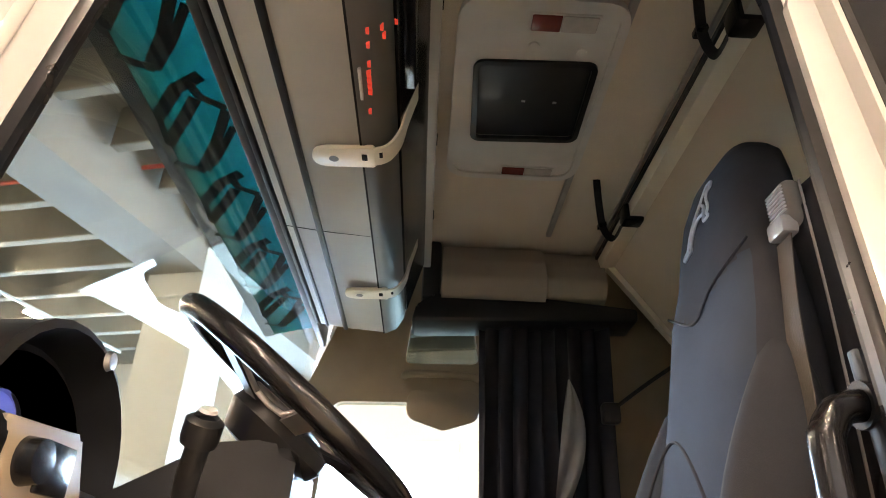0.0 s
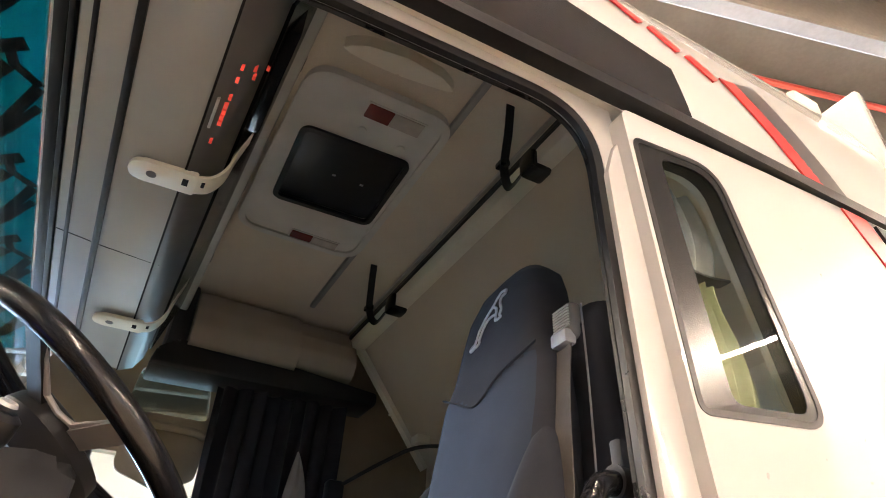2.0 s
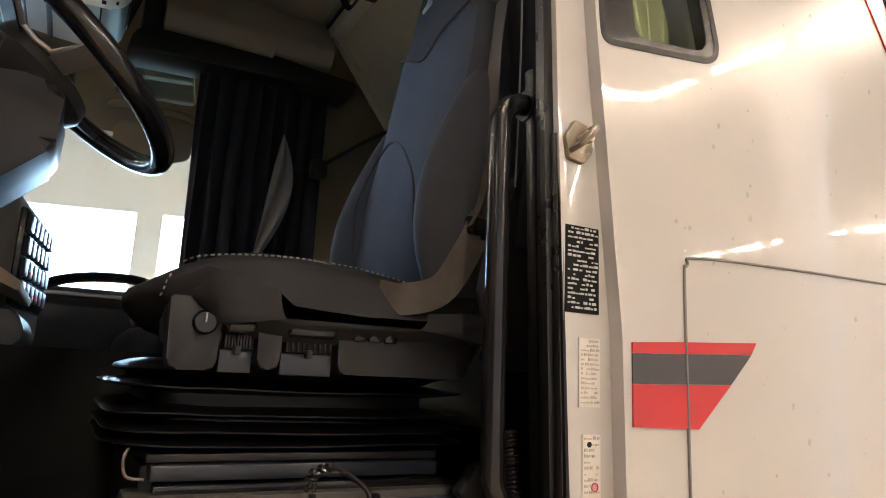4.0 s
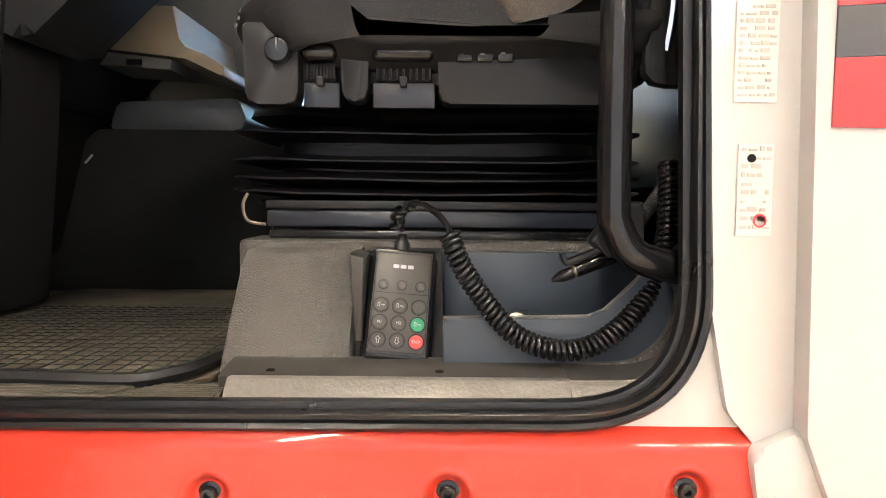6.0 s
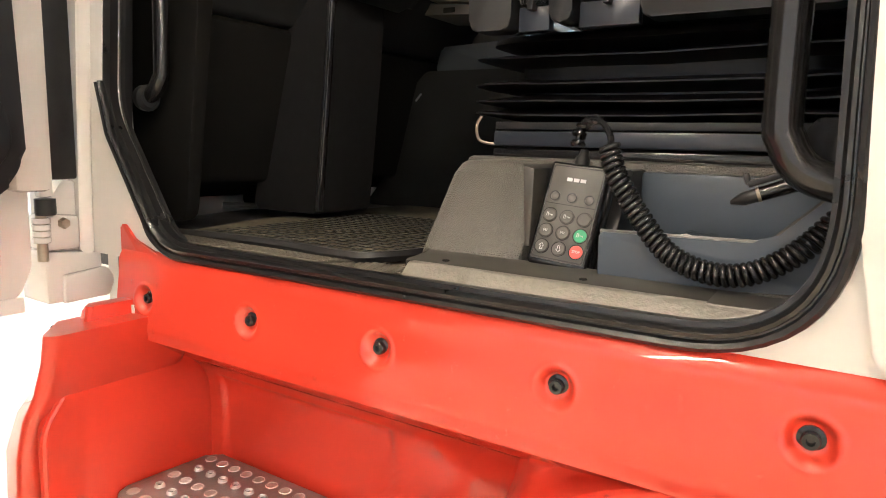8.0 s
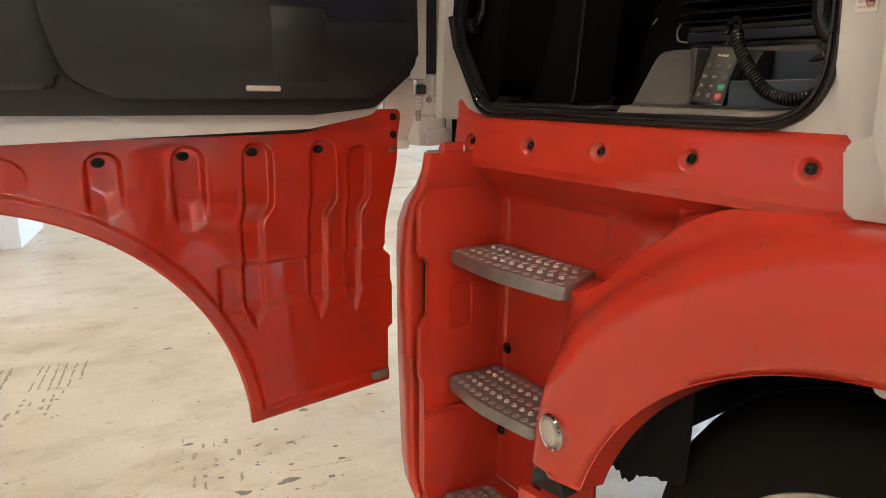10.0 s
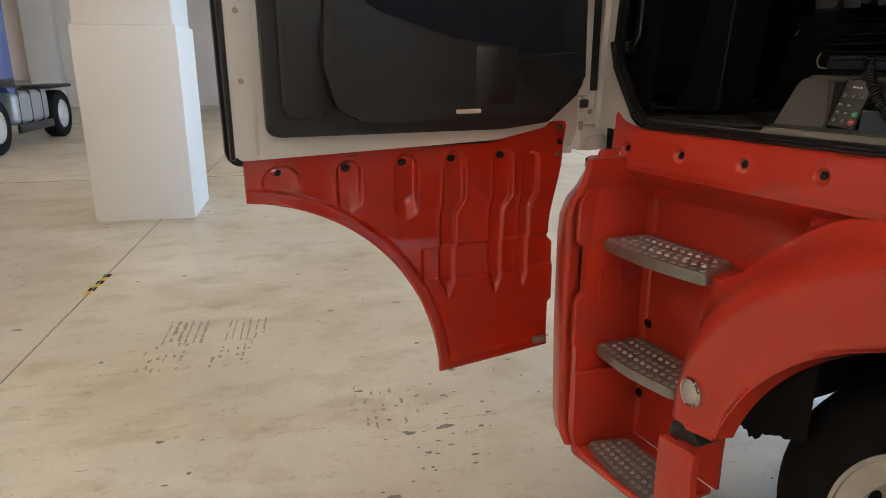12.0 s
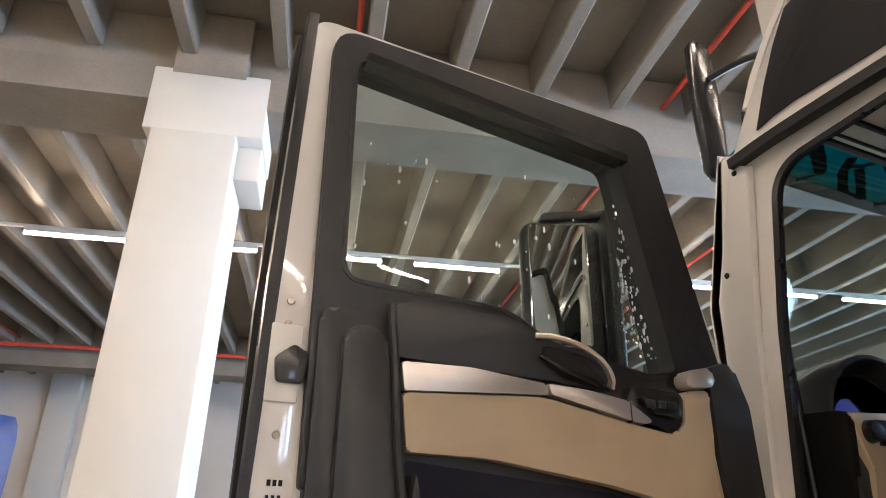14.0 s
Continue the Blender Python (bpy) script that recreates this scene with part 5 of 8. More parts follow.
# beige insert with its raised hinge end
bm = bmesh.new()
prism(bm, rounded([(-0.914, 1.962), (-0.924, 2.056), (-0.65, 2.074), (-0.44, 2.040), (-0.345, 2.028), (-0.318, 2.055), (-0.308, 2.118), (-0.240, 2.128), (-0.262, 2.02), (-0.246, 1.878), (-0.30, 1.890), (-0.51, 1.929), (-0.76, 1.960)], [0.008, 0.008, 0.3, 0.1, 0.02, 0.03, 0.01, 0.012, 0.1, 0.02, 0.1, 0.3, 0.3], 5), "x", -1.05, -1.016, 0.007)
part("beige_insert", bm, M_BEIGE, door, "beige plastic insert")
part("insert_side", prismed(rounded([(-0.262, 2.02), (-0.240, 2.128), (-0.228, 2.12), (-0.240, 2.0), (-0.226, 1.885), (-0.246, 1.878)], 0.004, 3), "x", -1.05, -1.026, 0.004), M_BEIGE, door)
bm = bmesh.new()
prism(bm, rounded([(-0.924, 2.058), (-0.930, 2.106), (-0.80, 2.110), (-0.648, 2.097), (-0.642, 2.078)], [0.004, 0.006, 0.3, 0.006, 0.004], 4), "x", -1.03, -1.010, 0.004)
part("silver_strip", bm, M_SILVER, door, "satin silver trim strip")
bm = bmesh.new()
prism(bm, rounded([(-0.640, 2.078), (-0.646, 2.097), (-0.56, 2.094), (-0.47, 2.083), (-0.405, 2.046), (-0.44, 2.042)], [0.003, 0.004, 0.1, 0.05, 0.006, 0.1], 4), "x", -1.03, -1.004, 0.004)
part("silver_strip", bm, M_SILVER, door, "satin silver trim strip")
part("strip_joint", boxed(-1.03, -1.0035, -0.4635, -0.461, 2.042, 2.083), M_INK, door)
part("cup", prismed(rounded([(-0.46, 2.082), (-0.40, 2.046), (-0.345, 2.032), (-0.322, 2.052), (-0.312, 2.112), (-0.44, 2.118)], [0.01, 0.03, 0.02, 0.02, 0.01, 0.02], 4), "x", -1.05, -1.020, 0.004), M_GLOSSBLACK, door, "glossy black switch cup")
part("switch_pad", prismed(rounded([(-0.44, 2.098), (-0.335, 2.088), (-0.335, 2.060), (-0.40, 2.064)], 0.008, 3), "x", -1.025, -1.006, 0.004), M_GLOSSBLACK, door, "black window switch pad")
for k in range(3):
    part("switch", boxed(-1.008, -1.001, -0.424 + 0.028 * k, -0.402 + 0.028 * k, 2.074, 2.090, 0.003), M_DARKGREY, door)
# upper pad above the insert, with the pull in its hollow
part("upper_pad", prismed(rounded([(-0.940, 2.115), (-0.944, 2.205), (-0.90, 2.220), (-0.70, 2.213), (-0.62, 2.175), (-0.50, 2.118), (-0.50, 2.098), (-0.65, 2.106)], [0.01, 0.02, 0.03, 0.1, 0.1, 0.02, 0.02, 0.2], 4), "x", -1.05, -1.018, 0.012), M_BLACK, door)
part("pull_hollow", prismed(rounded([(-0.655, 2.172), (-0.56, 2.158), (-0.505, 2.116), (-0.512, 2.100), (-0.60, 2.112), (-0.640, 2.135)], 0.012, 4), "x", -1.02, -1.0155, 0.001), M_INK, door, "dark hollow behind the pull")
bm = bmesh.new()
sweep(bm, curve([(-1.014, -0.664, 2.186), (-1.000, -0.63, 2.184), (-0.994, -0.575, 2.172), (-0.994, -0.53, 2.148), (-1.000, -0.507, 2.122), (-1.014, -0.498, 2.106)], 8), circle(0.0085, 8, 0.006))
part("door_pull", bm, M_SILVER, door, "silver inside door pull")
bm = bmesh.new()
sweep(bm, curve([(-1.014, -0.655, 2.150), (-1.004, -0.62, 2.130), (-1.0, -0.575, 2.116), (-1.004, -0.53, 2.106), (-1.014, -0.50, 2.102)], 8), circle(0.006, 8, 0.005))
part("pull_lower", bm, M_GLOSSBLACK, door)
part("speaker_cap", prismed(rounded([(-0.318, 2.122), (-0.308, 2.158), (-0.246, 2.172), (-0.236, 2.132)], 0.012, 4), "x", -1.04, -1.000, 0.008), M_SILVER, door, "silver corner cap")
bm = bmesh.new()
prism(bm, rounded([(-0.236, 2.10), (-0.240, 2.172), (-0.168, 2.200), (-0.132, 2.10), (-0.128, 1.90), (-0.205, 1.84), (-0.226, 1.90), (-0.236, 2.0)], [0.01, 0.02, 0.03, 0.05, 0.02, 0.02, 0.02, 0.02], 4), "x", -1.06, -1.016, 0.012)
part("corner_cover", bm, M_BLACK, door)
# recessed map pocket: dark hollow with a lower wall
POCKET = rounded([(-0.908, 1.952), (-0.890, 1.845), (-0.820, 1.732), (-0.58, 1.662), (-0.39, 1.640), (-0.385, 1.62), (-0.20, 1.63), (-0.215, 1.860), (-0.50, 1.918)], [0.01, 0.1, 0.1, 0.2, 0.02, 0.02, 0.05, 0.02, 0.1], 5)
part("pocket_hollow", prismed(POCKET, "x", -1.046, -1.0435), M_NAVY, door, "navy cloth hollow of the map pocket")
LOWER = rounded([(-0.905, 1.95), (-0.93, 1.60), (-0.90, 1.49), (-0.82, 1.455), (-0.28, 1.455), (-0.15, 1.56), (-0.17, 1.63), (-0.385, 1.615), (-0.39, 1.640), (-0.58, 1.662), (-0.820, 1.732), (-0.890, 1.845)], [0.005, 0.1, 0.06, 0.1, 0.1, 0.05, 0.02, 0.01, 0.01, 0.1, 0.1, 0.1], 4)
part("pocket_wall", prismed(LOWER, "x", -1.048, -0.995, 0.012), M_DARKGREY, door, "dark grey map pocket wall")
part("pocket_flap", boxed(-1.0, -0.9943, -0.514, -0.392, 1.49, 1.642, 0.0006), M_DARKGREY, door)
part("reflector", boxed(-0.998, -0.99, -0.575, -0.50, 1.470, 1.482, 0.004), M_LAMPWHITE, door, "small pale marker lens")
part("insert_edge", tubed(curve([(-1.022, -0.948, 2.205), (-1.02, -0.936, 2.08), (-1.02, -0.925, 1.95), (-1.012, -0.90, 1.82), (-1.008, -0.82, 1.72), (-1.006, -0.6, 1.66)], 6), 0.008, 8), M_BLACK, door)
# lock on the edge
part("latch_plate", boxed(-1.076, -1.066, -1.14, -1.085, 2.03, 2.16, 0.006), M_WHITE, door, "white painted latch plate")
part("latch_jaw", prismed(rounded([(-1.125, 2.06), (-1.13, 2.10), (-1.10, 2.125), (-1.075, 2.11), (-1.08, 2.06)], 0.01, 3), "x", -1.068, -1.055, 0.004), M_GLOSSBLACK, door)
for z in (1.98, 2.16, 2.2, 1.56, 1.72):
    part("lock_screw", lathed([(0.007, 0), (0.006, 0.003), (0.0, 0.004)], Matrix.Translation((-1.071, -1.112, z)) @ pose(0, 0, 0, 0, 90, 0), 8), M_STEEL, door)
bm = bmesh.new()
for k in range(3):
    box(bm, -1.072, -1.0712, -1.118 + 0.009 * k, -1.112 + 0.009 * k, 1.905, 1.914)
    box(bm, -1.072, -1.0712, -1.118 + 0.009 * k, -1.113 + 0.009 * k, 1.887, 1.892)
part("edge_marking", bm, M_INK, door)


# red skirt with pressed channels
def skirt_low(y):
    if y < -0.567:
        return 0.62 + 0.636 * math.sqrt(max(0.0, 1 - ((y + 1.17) / 0.6085) ** 2))
    return 0.663 + 0.018 * (y + 0.567) / 0.4


def skirt_edge(z):
    """The hinge-side edge of the skirt."""
    return -0.127 - 0.010 * smooth(1.42, 1.34, z) - 0.041 * smooth(1.33, 1.09, z) + 0.021 * smooth(1.062, 1.035, z) - 0.014 * smooth(0.845, 0.835, z)


# each channel: middle, half width, top, foot, and how far its lower part moves aside
CHAN = [(-1.022, 0.052, 1.343, 1.265, 0.0), (-0.838, 0.036, 1.345, 1.20, 0.0), (-0.670, 0.036, 1.350, 1.16, 0.0), (-0.515, 0.037, 1.352, 0.905, -0.022), (-0.349, 0.035, 1.352, 0.895, -0.022), (-0.250, 0.031, 1.335, 0.90, -0.020)]


def skirt(u, v):
    y0 = -1.115 + 0.955 * u
    top = 1.372 + 0.055 * smooth(-0.42, -0.20, y0) - 0.016 + math.sqrt(max(0.0, 0.016 ** 2 - max(0.0, y0 + 0.176) ** 2))
    low = skirt_low(y0)
    z = low + (top - low) * v
    y = y0 + (skirt_edge(z) + 0.16) * smooth(-0.30, -0.16, y0)
    x = -1.118
    # the middle field lies lower between two soft steps
    field = smooth(1.075, 1.062, z) * smooth(0.955, 0.975, z) * smooth(-0.628, -0.612, y)
    x -= 0.009 * field
    for yc, w, z1, z0, move in CHAN:
        k = smooth(1.215, 1.160, z)
        c, hw = yc + move * k, w - 0.010 * k * (move != 0)
        side = abs(y - c)
        cap = z1 - w + math.sqrt(max(0.0, w * w - (y - yc) ** 2)) if abs(y - yc) < w else z1 - w
        foot = z0 + 0.055 * min(1.0, side / hw) if move else z0 + 0.02 * min(1.0, side / hw)
        d = (1 - smooth(hw - 0.009, hw + 0.001, side)) * smooth(foot - 0.012, foot + 0.008, z) * (1 - smooth(cap - 0.004, cap + 0.004, z))
        deep = 0.016 - 0.006 * k
        fade = smooth(foot - 0.01, foot + (0.07 if move == 0 else 0.03), z)
        x -= deep * d * fade
        x += 0.0008 * (1 - smooth(0, 0.008, abs(side - hw - 0.006))) * smooth(foot, foot + 0.05, z) * (1 - smooth(cap - 0.02, cap, z))
    rim = min(z - low, (math.hypot((y0 + 1.17) / 0.6085, (z - 0.62) / 0.636) - 1) * 0.6 if y0 < -0.50 else 9.0)
    x += 0.005 * (1 - smooth(0.026, 0.040, rim)) - 0.004 * (1 - smooth(0.0, 0.006, rim))
    return V(x, y, z)


bm = bmesh.new()
sheet(bm, skirt, 300, 130, (-0.012, 0, 0))
part("skirt", bm, M_REDSHADE, door, "glossy red lower door skirt with pressed channels")
for yc, w, z1, z0, move in CHAN[:5]:
    m = Matrix.Translation((-1.1375, yc - 0.006, z1 - 0.020)) @ pose(0, 0, 0, 0, 90, 0) @ Matrix.Diagonal((0.72, 0.95, 0.7, 1))
    part("skirt_screw", lathed([(0.0155, 0), (0.0145, 0.005), (0.009, 0.0065), (0.0085, 0.011), (0.004, 0.012), (0.0035, 0.008), (0, 0.008)], m, 16), M_INK, door, "black screw")
for z in (1.407, 1.362):
    part("skirt_screw", lathed([(0.0095, 0), (0.009, 0.003), (0.005, 0.004), (0, 0.004)], Matrix.Translation((-1.1175, -0.150, z)) @ pose(0, 0, 0, 0, 90, 0), 14), M_GLOSSBLACK, door, "black screw")
part("slot", boxed(-1.1185, -1.1165, -0.165, -0.138, 1.318, 1.331, 0.0008), M_RUST, door, "dirty brown slot")
part("hinge_flange", prismed(rounded([(-0.17, 1.345), (-0.105, 1.348), (-0.086, 1.39), (-0.084, 1.56), (-0.17, 1.56)], [0.004, 0.012, 0.03, 0.004, 0.004], 3), "x", -1.136, -1.1200, 0.003), M_WHITE, door)
part("flange_foot", boxed(-1.136, -1.124, -0.135, -0.096, 1.323, 1.347, 0.003), M_HATCH, door)
part("hook_plate", boxed(-1.112, -1.098, -0.232, -0.182, 0.698, 0.722, 0.004), M_STEEL, door)

# hinges between door and pillar
for z in (1.44, 2.02):
    h = thing("hinge", "white painted steel door hinge with grey pin", "hinge", "door hinges")
    z -= 1.44
    part("arm", prismed(rounded([(-0.044, 1.395), (-0.044, 1.49), (-0.024, 1.518), (0.006, 1.50), (0.006, 1.395)], [0.004, 0.012, 0.012, 0.016, 0.004], 4), "x", -1.20, -1.136, 0.006, m=Matrix.Translation((0, 0, z))), M_WHITE, h)
    part("leaf", prismed(rounded([(-0.064, 1.409), (-0.064, 1.440), (-0.052, 1.463), (-0.012, 1.460), (-0.012, 1.409)], [0.006, 0.006, 0.008, 0.006, 0.006], 3), "x", -1.185, -1.122, 0.005, m=Matrix.Translation((0, 0, z))), M_WHITE, h)
    part("bracket", prismed(rounded([(-0.064, 1.328), (-0.066, 1.409), (0.022, 1.400), (0.022, 1.328)], 0.006, 3), "x", -1.20, -1.124, 0.006, m=Matrix.Translation((0, 0, z))), M_WHITE, h)
    part("cover_plate", prismed(rounded([(-0.043, 1.327), (-0.041, 1.371), (0.026, 1.377), (0.038, 1.356), (0.028, 1.330)], [0.004, 0.004, 0.008, 0.012, 0.004], 3), "x", -1.128, -1.118, 0.003, m=Matrix.Translation((0, 0, z))), M_WHITE, h)
    for k in range(4):
        part("knuckle", lathed([(0.0, -0.0042), (0.0115, -0.0042), (0.0125, -0.003), (0.0125, 0.003), (0.0115, 0.0042), (0, 0.0042)], Matrix.Translation((-1.125, -0.067, z + 1.427 + 0.0095 * k)), 16), M_WHITE, h)
    part("pin", tubed([(-1.125, -0.067, z + 1.395), (-1.125, -0.067, z + 1.466)], 0.0075, 12), M_STEEL, h)
    part("bolt_head", lathed([(0.0, 0.010), (0.007, 0.010), (0.0085, 0.007), (0.0085, 0.0)], Matrix.Translation((-1.123, -0.037, z + 1.450)) @ pose(0, 0, 0, 0, 90, 0), 6), M_STEEL, h)
strap = thing("door_check", "black rubber cable boot and check strap between door and pillar", "door check")
part("boot", tubed(curve([(-1.15, 0.0, 1.89), (-1.135, -0.035, 1.915), (-1.11, -0.10, 1.90)], 6), 0.024, 12), M_RUBBER, strap)
part("sleeve", lathed([(0.0, 0.0), (0.0135, 0.0), (0.0145, 0.003), (0.0145, 0.024), (0.0, 0.026)], Matrix.Translation((-1.12, -0.062, 1.464)), 14), M_RUBBER, strap)
part("rod", boxed(-1.130, -1.112, -0.073, -0.052, 1.490, 1.88, 0.005), M_WHITE, strap, "white painted steel bar")
part("strap", boxed(-1.135, -1.118, -0.053, -0.013, 1.515, 1.88, 0.004), M_RUBBER, strap)
part("catch", boxed(-1.16, -1.12, -0.02, 0.03, 1.95, 2.03, 0.01), M_STEEL, strap)

# ---- inside the cab: floor level ----
def text_mesh(name, body, size, m, mat, parent, depth=0.0004):
    cu = bpy.data.curves.new(name, "FONT")
    cu.body, cu.size, cu.align_x, cu.align_y, cu.extrude = body, size, "CENTER", "CENTER", depth
    tmp = bpy.data.objects.new(name, cu)
    me = bpy.data.meshes.new_from_object(tmp)
    bpy.data.objects.remove(tmp)
    bpy.data.curves.remove(cu)
    me.transform(m)
    me.materials.clear()
    me.materials.append(mat)
    ob = new(name, me)
    ob.parent = parent
    return ob


# sill trim: flat left plate and raised right plate
sill = thing("sill_trim", "scuffed grey plastic door sill trim", "sill trim")
part("scuff_plate", prismed([(0.034, 1.418), (0.034, 1.428), (0.052, 1.4465), (0.058, 1.4475), (0.064, 1.4475), (0.064, 1.418)], "x", -0.548, -0.165, 0.002), M_SILL, sill)
# The flange gets a darker colour than the ramp, which catches more light.
part("flange", prismed([(0.0645, 1.418), (0.0645, 1.4465), (0.068, 1.4485), (0.104, 1.4495), (0.112, 1.453), (0.122, 1.453), (0.122, 1.418)], "x", -0.560, -0.165, 0.002), M_KEY, sill, "flange coloured darker than the lit ramp")
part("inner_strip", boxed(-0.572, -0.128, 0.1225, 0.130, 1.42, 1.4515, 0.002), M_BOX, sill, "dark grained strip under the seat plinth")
part("front_plate", prismed([(-0.548, 0.03), (-0.66, 0.03), (-0.62, 0.075), (-0.56, 0.095)], "z", 1.42, 1.434, 0.003), M_FLATSILL, sill)
part("far_plate", prismed([(-0.664, 0.03), (-1.03, 0.045), (-1.05, 0.09), (-0.64, 0.08)], "z", 1.42, 1.434, 0.003), M_FLATSILL, sill)
part("corner_wall", tubed(curve([(-0.20, 0.112, 1.446), (-0.148, 0.110, 1.450), (-0.122, 0.106, 1.466), (-0.105, 0.104, 1.494), (-0.100, 0.102, 1.525), (-0.100, 0.102, 1.56)], 6), 0.0075, 8), M_BOX, sill)
C_LOW = curve([(-0.22, 0.035, 1.4335), (-0.165, 0.035, 1.4345), (-0.136, 0.035, 1.444), (-0.123, 0.036, 1.468), (-0.119, 0.037, 1.52)], 6)
C_MID = curve([(-0.22, 0.0545, 1.4480), (-0.160, 0.056, 1.4490), (-0.130, 0.058, 1.4575), (-0.117, 0.060, 1.480), (-0.113, 0.060, 1.52)], 6)
C_TOP = curve([(-0.22, 0.106, 1.4510), (-0.155, 0.106, 1.4520), (-0.124, 0.104, 1.464), (-0.108, 0.102, 1.492), (-0.103, 0.100, 1.52)], 6)
part("corner_ramp", sheeted(lambda u, v: C_LOW[round(u * 24)].lerp(C_MID[round(u * 24)], v), 24, 2, (0, 0.003, -0.002)), M_SILL, sill)
part("corner_flange", sheeted(lambda u, v: C_MID[round(u * 24)].lerp(C_TOP[round(u * 24)], v), 24, 2, (0.002, 0.002, -0.002)), M_KEY, sill, "flange coloured darker than the lit ramp")
for k in range(7):
    part("grip_rib", boxed(-0.655 + 0.006 * k, -0.555, 0.036 + 0.0065 * k, 0.039 + 0.0065 * k, 1.4335, 1.4350), M_FLATSILL, sill)
    part("grip_rib", boxed(-1.02, -0.672 + 0.004 * k, 0.044 + 0.005 * k, 0.0465 + 0.005 * k, 1.4335, 1.4350), M_FLATSILL, sill)
for x in (-0.512, -0.345):
    part("screw", lathed([(0.0045, 0), (0.004, 0.0015), (0, 0.0015)], Matrix.Translation((x, 0.078, 1.4485)), 10), M_INK, sill)

# rubber mat with a raised grid
mat = thing("floor_mat", "dusty black rubber floor mat with a raised grid", "mat")
part("mat_body", prismed(rounded([(-0.63, 0.082), (-1.04, 0.095), (-1.10, 0.30), (-1.10, 0.80), (-0.60, 0.80), (-0.585, 0.12)], 0.03, 4), "z", 1.415, 1.430, 0.004), M_MAT, mat)
part("mat_edge", tubed(curve([(-1.04, 0.085, 1.434), (-0.80, 0.078, 1.440), (-0.66, 0.076, 1.438), (-0.62, 0.09, 1.440), (-0.60, 0.14, 1.440), (-0.585, 0.3, 1.438), (-0.585, 0.6, 1.438)], 6), 0.008, 6), M_RUBBER, mat)
for k in range(22):
    y = 0.10 + 0.022 * k
    part("mat_rib", boxed(-1.03, -0.61, y, y + 0.0026, 1.4295, 1.4312), M_RUBBER, mat)
for k in range(18):
    x = -0.63 - 0.022 * k
    part("mat_rib", boxed(x - 0.0026, x, 0.10, 0.58, 1.4295, 1.4314), M_RUBBER, mat)

# locker under the lower bunk
locker_low = thing("bunk_locker", "grey-green plastic locker under the lower bunk", "locker")
part("front", boxed(0.02, 0.035, 0.40, 2.25, 1.645, 1.85, 0.004), M_BUNKBASE, locker_low)
part("body", boxed(0.036, 0.69, 0.40, 2.25, 1.416, 1.855, 0.01), M_DARKGREY, locker_low)
# Dark strip below the locker front, in the footwell's shade colour.
part("plinth", boxed(0.022, 0.036, 0.40, 2.25, 1.416, 1.644), M_FOOTSHADE, locker_low)

# seat plinth: grained box, remote holder, tray
plinth = thing("seat_plinth", "grey grained plastic seat plinth with a side tray", "seat plinth")
bm = bmesh.new()
prism(bm, [(0.108, 1.425), (0.118, 1.452), (0.185, 1.548), (0.205, 1.562), (0.34, 1.566), (0.34, 1.425)], "x", -0.578, -0.438, 0.012)
bent(bm, lambda c: (c.x + (0.012 if c.x < -0.5 else 0) * (c.z - 1.43) * 8 * 0.3, c.y, c.z))
part("box", bm, M_BOX, plinth)
part("holder", prismed([(0.125, 1.425), (0.14, 1.45), (0.20, 1.545), (0.215, 1.558), (0.34, 1.56), (0.34, 1.425)], "x", -0.437, -0.342, 0.004), M_DARKGREY, plinth)
bm = bmesh.new()
prism(bm, [(-0.434, 1.47), (-0.440, 1.562), (-0.425, 1.558), (-0.427, 1.47)], "y", 0.12, 0.19, 0.003)
part("holder_lip", bm, M_KEY, plinth)
part("back_ledge", boxed(-0.60, -0.09, 0.262, 0.36, 1.42, 1.568, 0.008), M_BOX, plinth)
part("tray_back", boxed(-0.342, -0.096, 0.245, 0.262, 1.42, 1.556, 0.004), M_TRAY, plinth)
bm = bmesh.new()
prism(bm, rounded([(-0.342, 1.425), (-0.342, 1.496), (-0.182, 1.499), (-0.135, 1.545), (-0.098, 1.555), (-0.098, 1.455)], [0, 0.004, 0.03, 0.02, 0.01, 0.02], 4), "y", 0.108, 0.118, 0.003)
part("tray_front", bm, M_TRAY, plinth)
part("tray_rim", tubed(curve([(-0.342, 0.113, 1.4965), (-0.205, 0.113, 1.4990), (-0.182, 0.113, 1.5005), (-0.168, 0.113, 1.513), (-0.135, 0.113, 1.5455)], 5), 0.0024, 6), M_EDGE, plinth)
part("tray_floor", boxed(-0.342, -0.098, 0.118, 0.246, 1.422, 1.43), M_TRAY, plinth)
part("tray_side", boxed(-0.105, -0.096, 0.118, 0.25, 1.43, 1.556, 0.003), M_TRAY, plinth)
part("base", boxed(-0.58, -0.10, 0.34, 0.78, 1.415, 1.60, 0.01), M_BLACK, plinth)
knob = thing("lever", "small brass-coloured lever knob in the tray", "lever")
part("knob", lathed([(0.0, 0.0), (0.010, 0.0), (0.011, 0.006), (0.008, 0.010), (0.0, 0.011)], Matrix.Translation((-0.262, 0.15, 1.487)) @ pose(0, 0, 0, 90, 0, 0), 12), M_IVORY, knob)
part("stem", tubed([(-0.262, 0.151, 1.487), (-0.262, 0.20, 1.43)], 0.004, 6), M_STEEL, knob)

wrap = thing("plastic_wrap", "crumpled clear plastic wrap lying in the tray", "wrap")
rw, bm = random.Random(5), bmesh.new()
sheet(bm, lambda u, v: V(-0.292 + 0.062 * u, 0.135 + 0.05 * v, 1.470 + 0.030 * math.sin(3.1 * v) * (0.55 + 0.45 * math.sin(2.9 * u)) + rw.uniform(-0.006, 0.006)), 12, 9)
part("film", bm, M_DROP, wrap, "", 30)

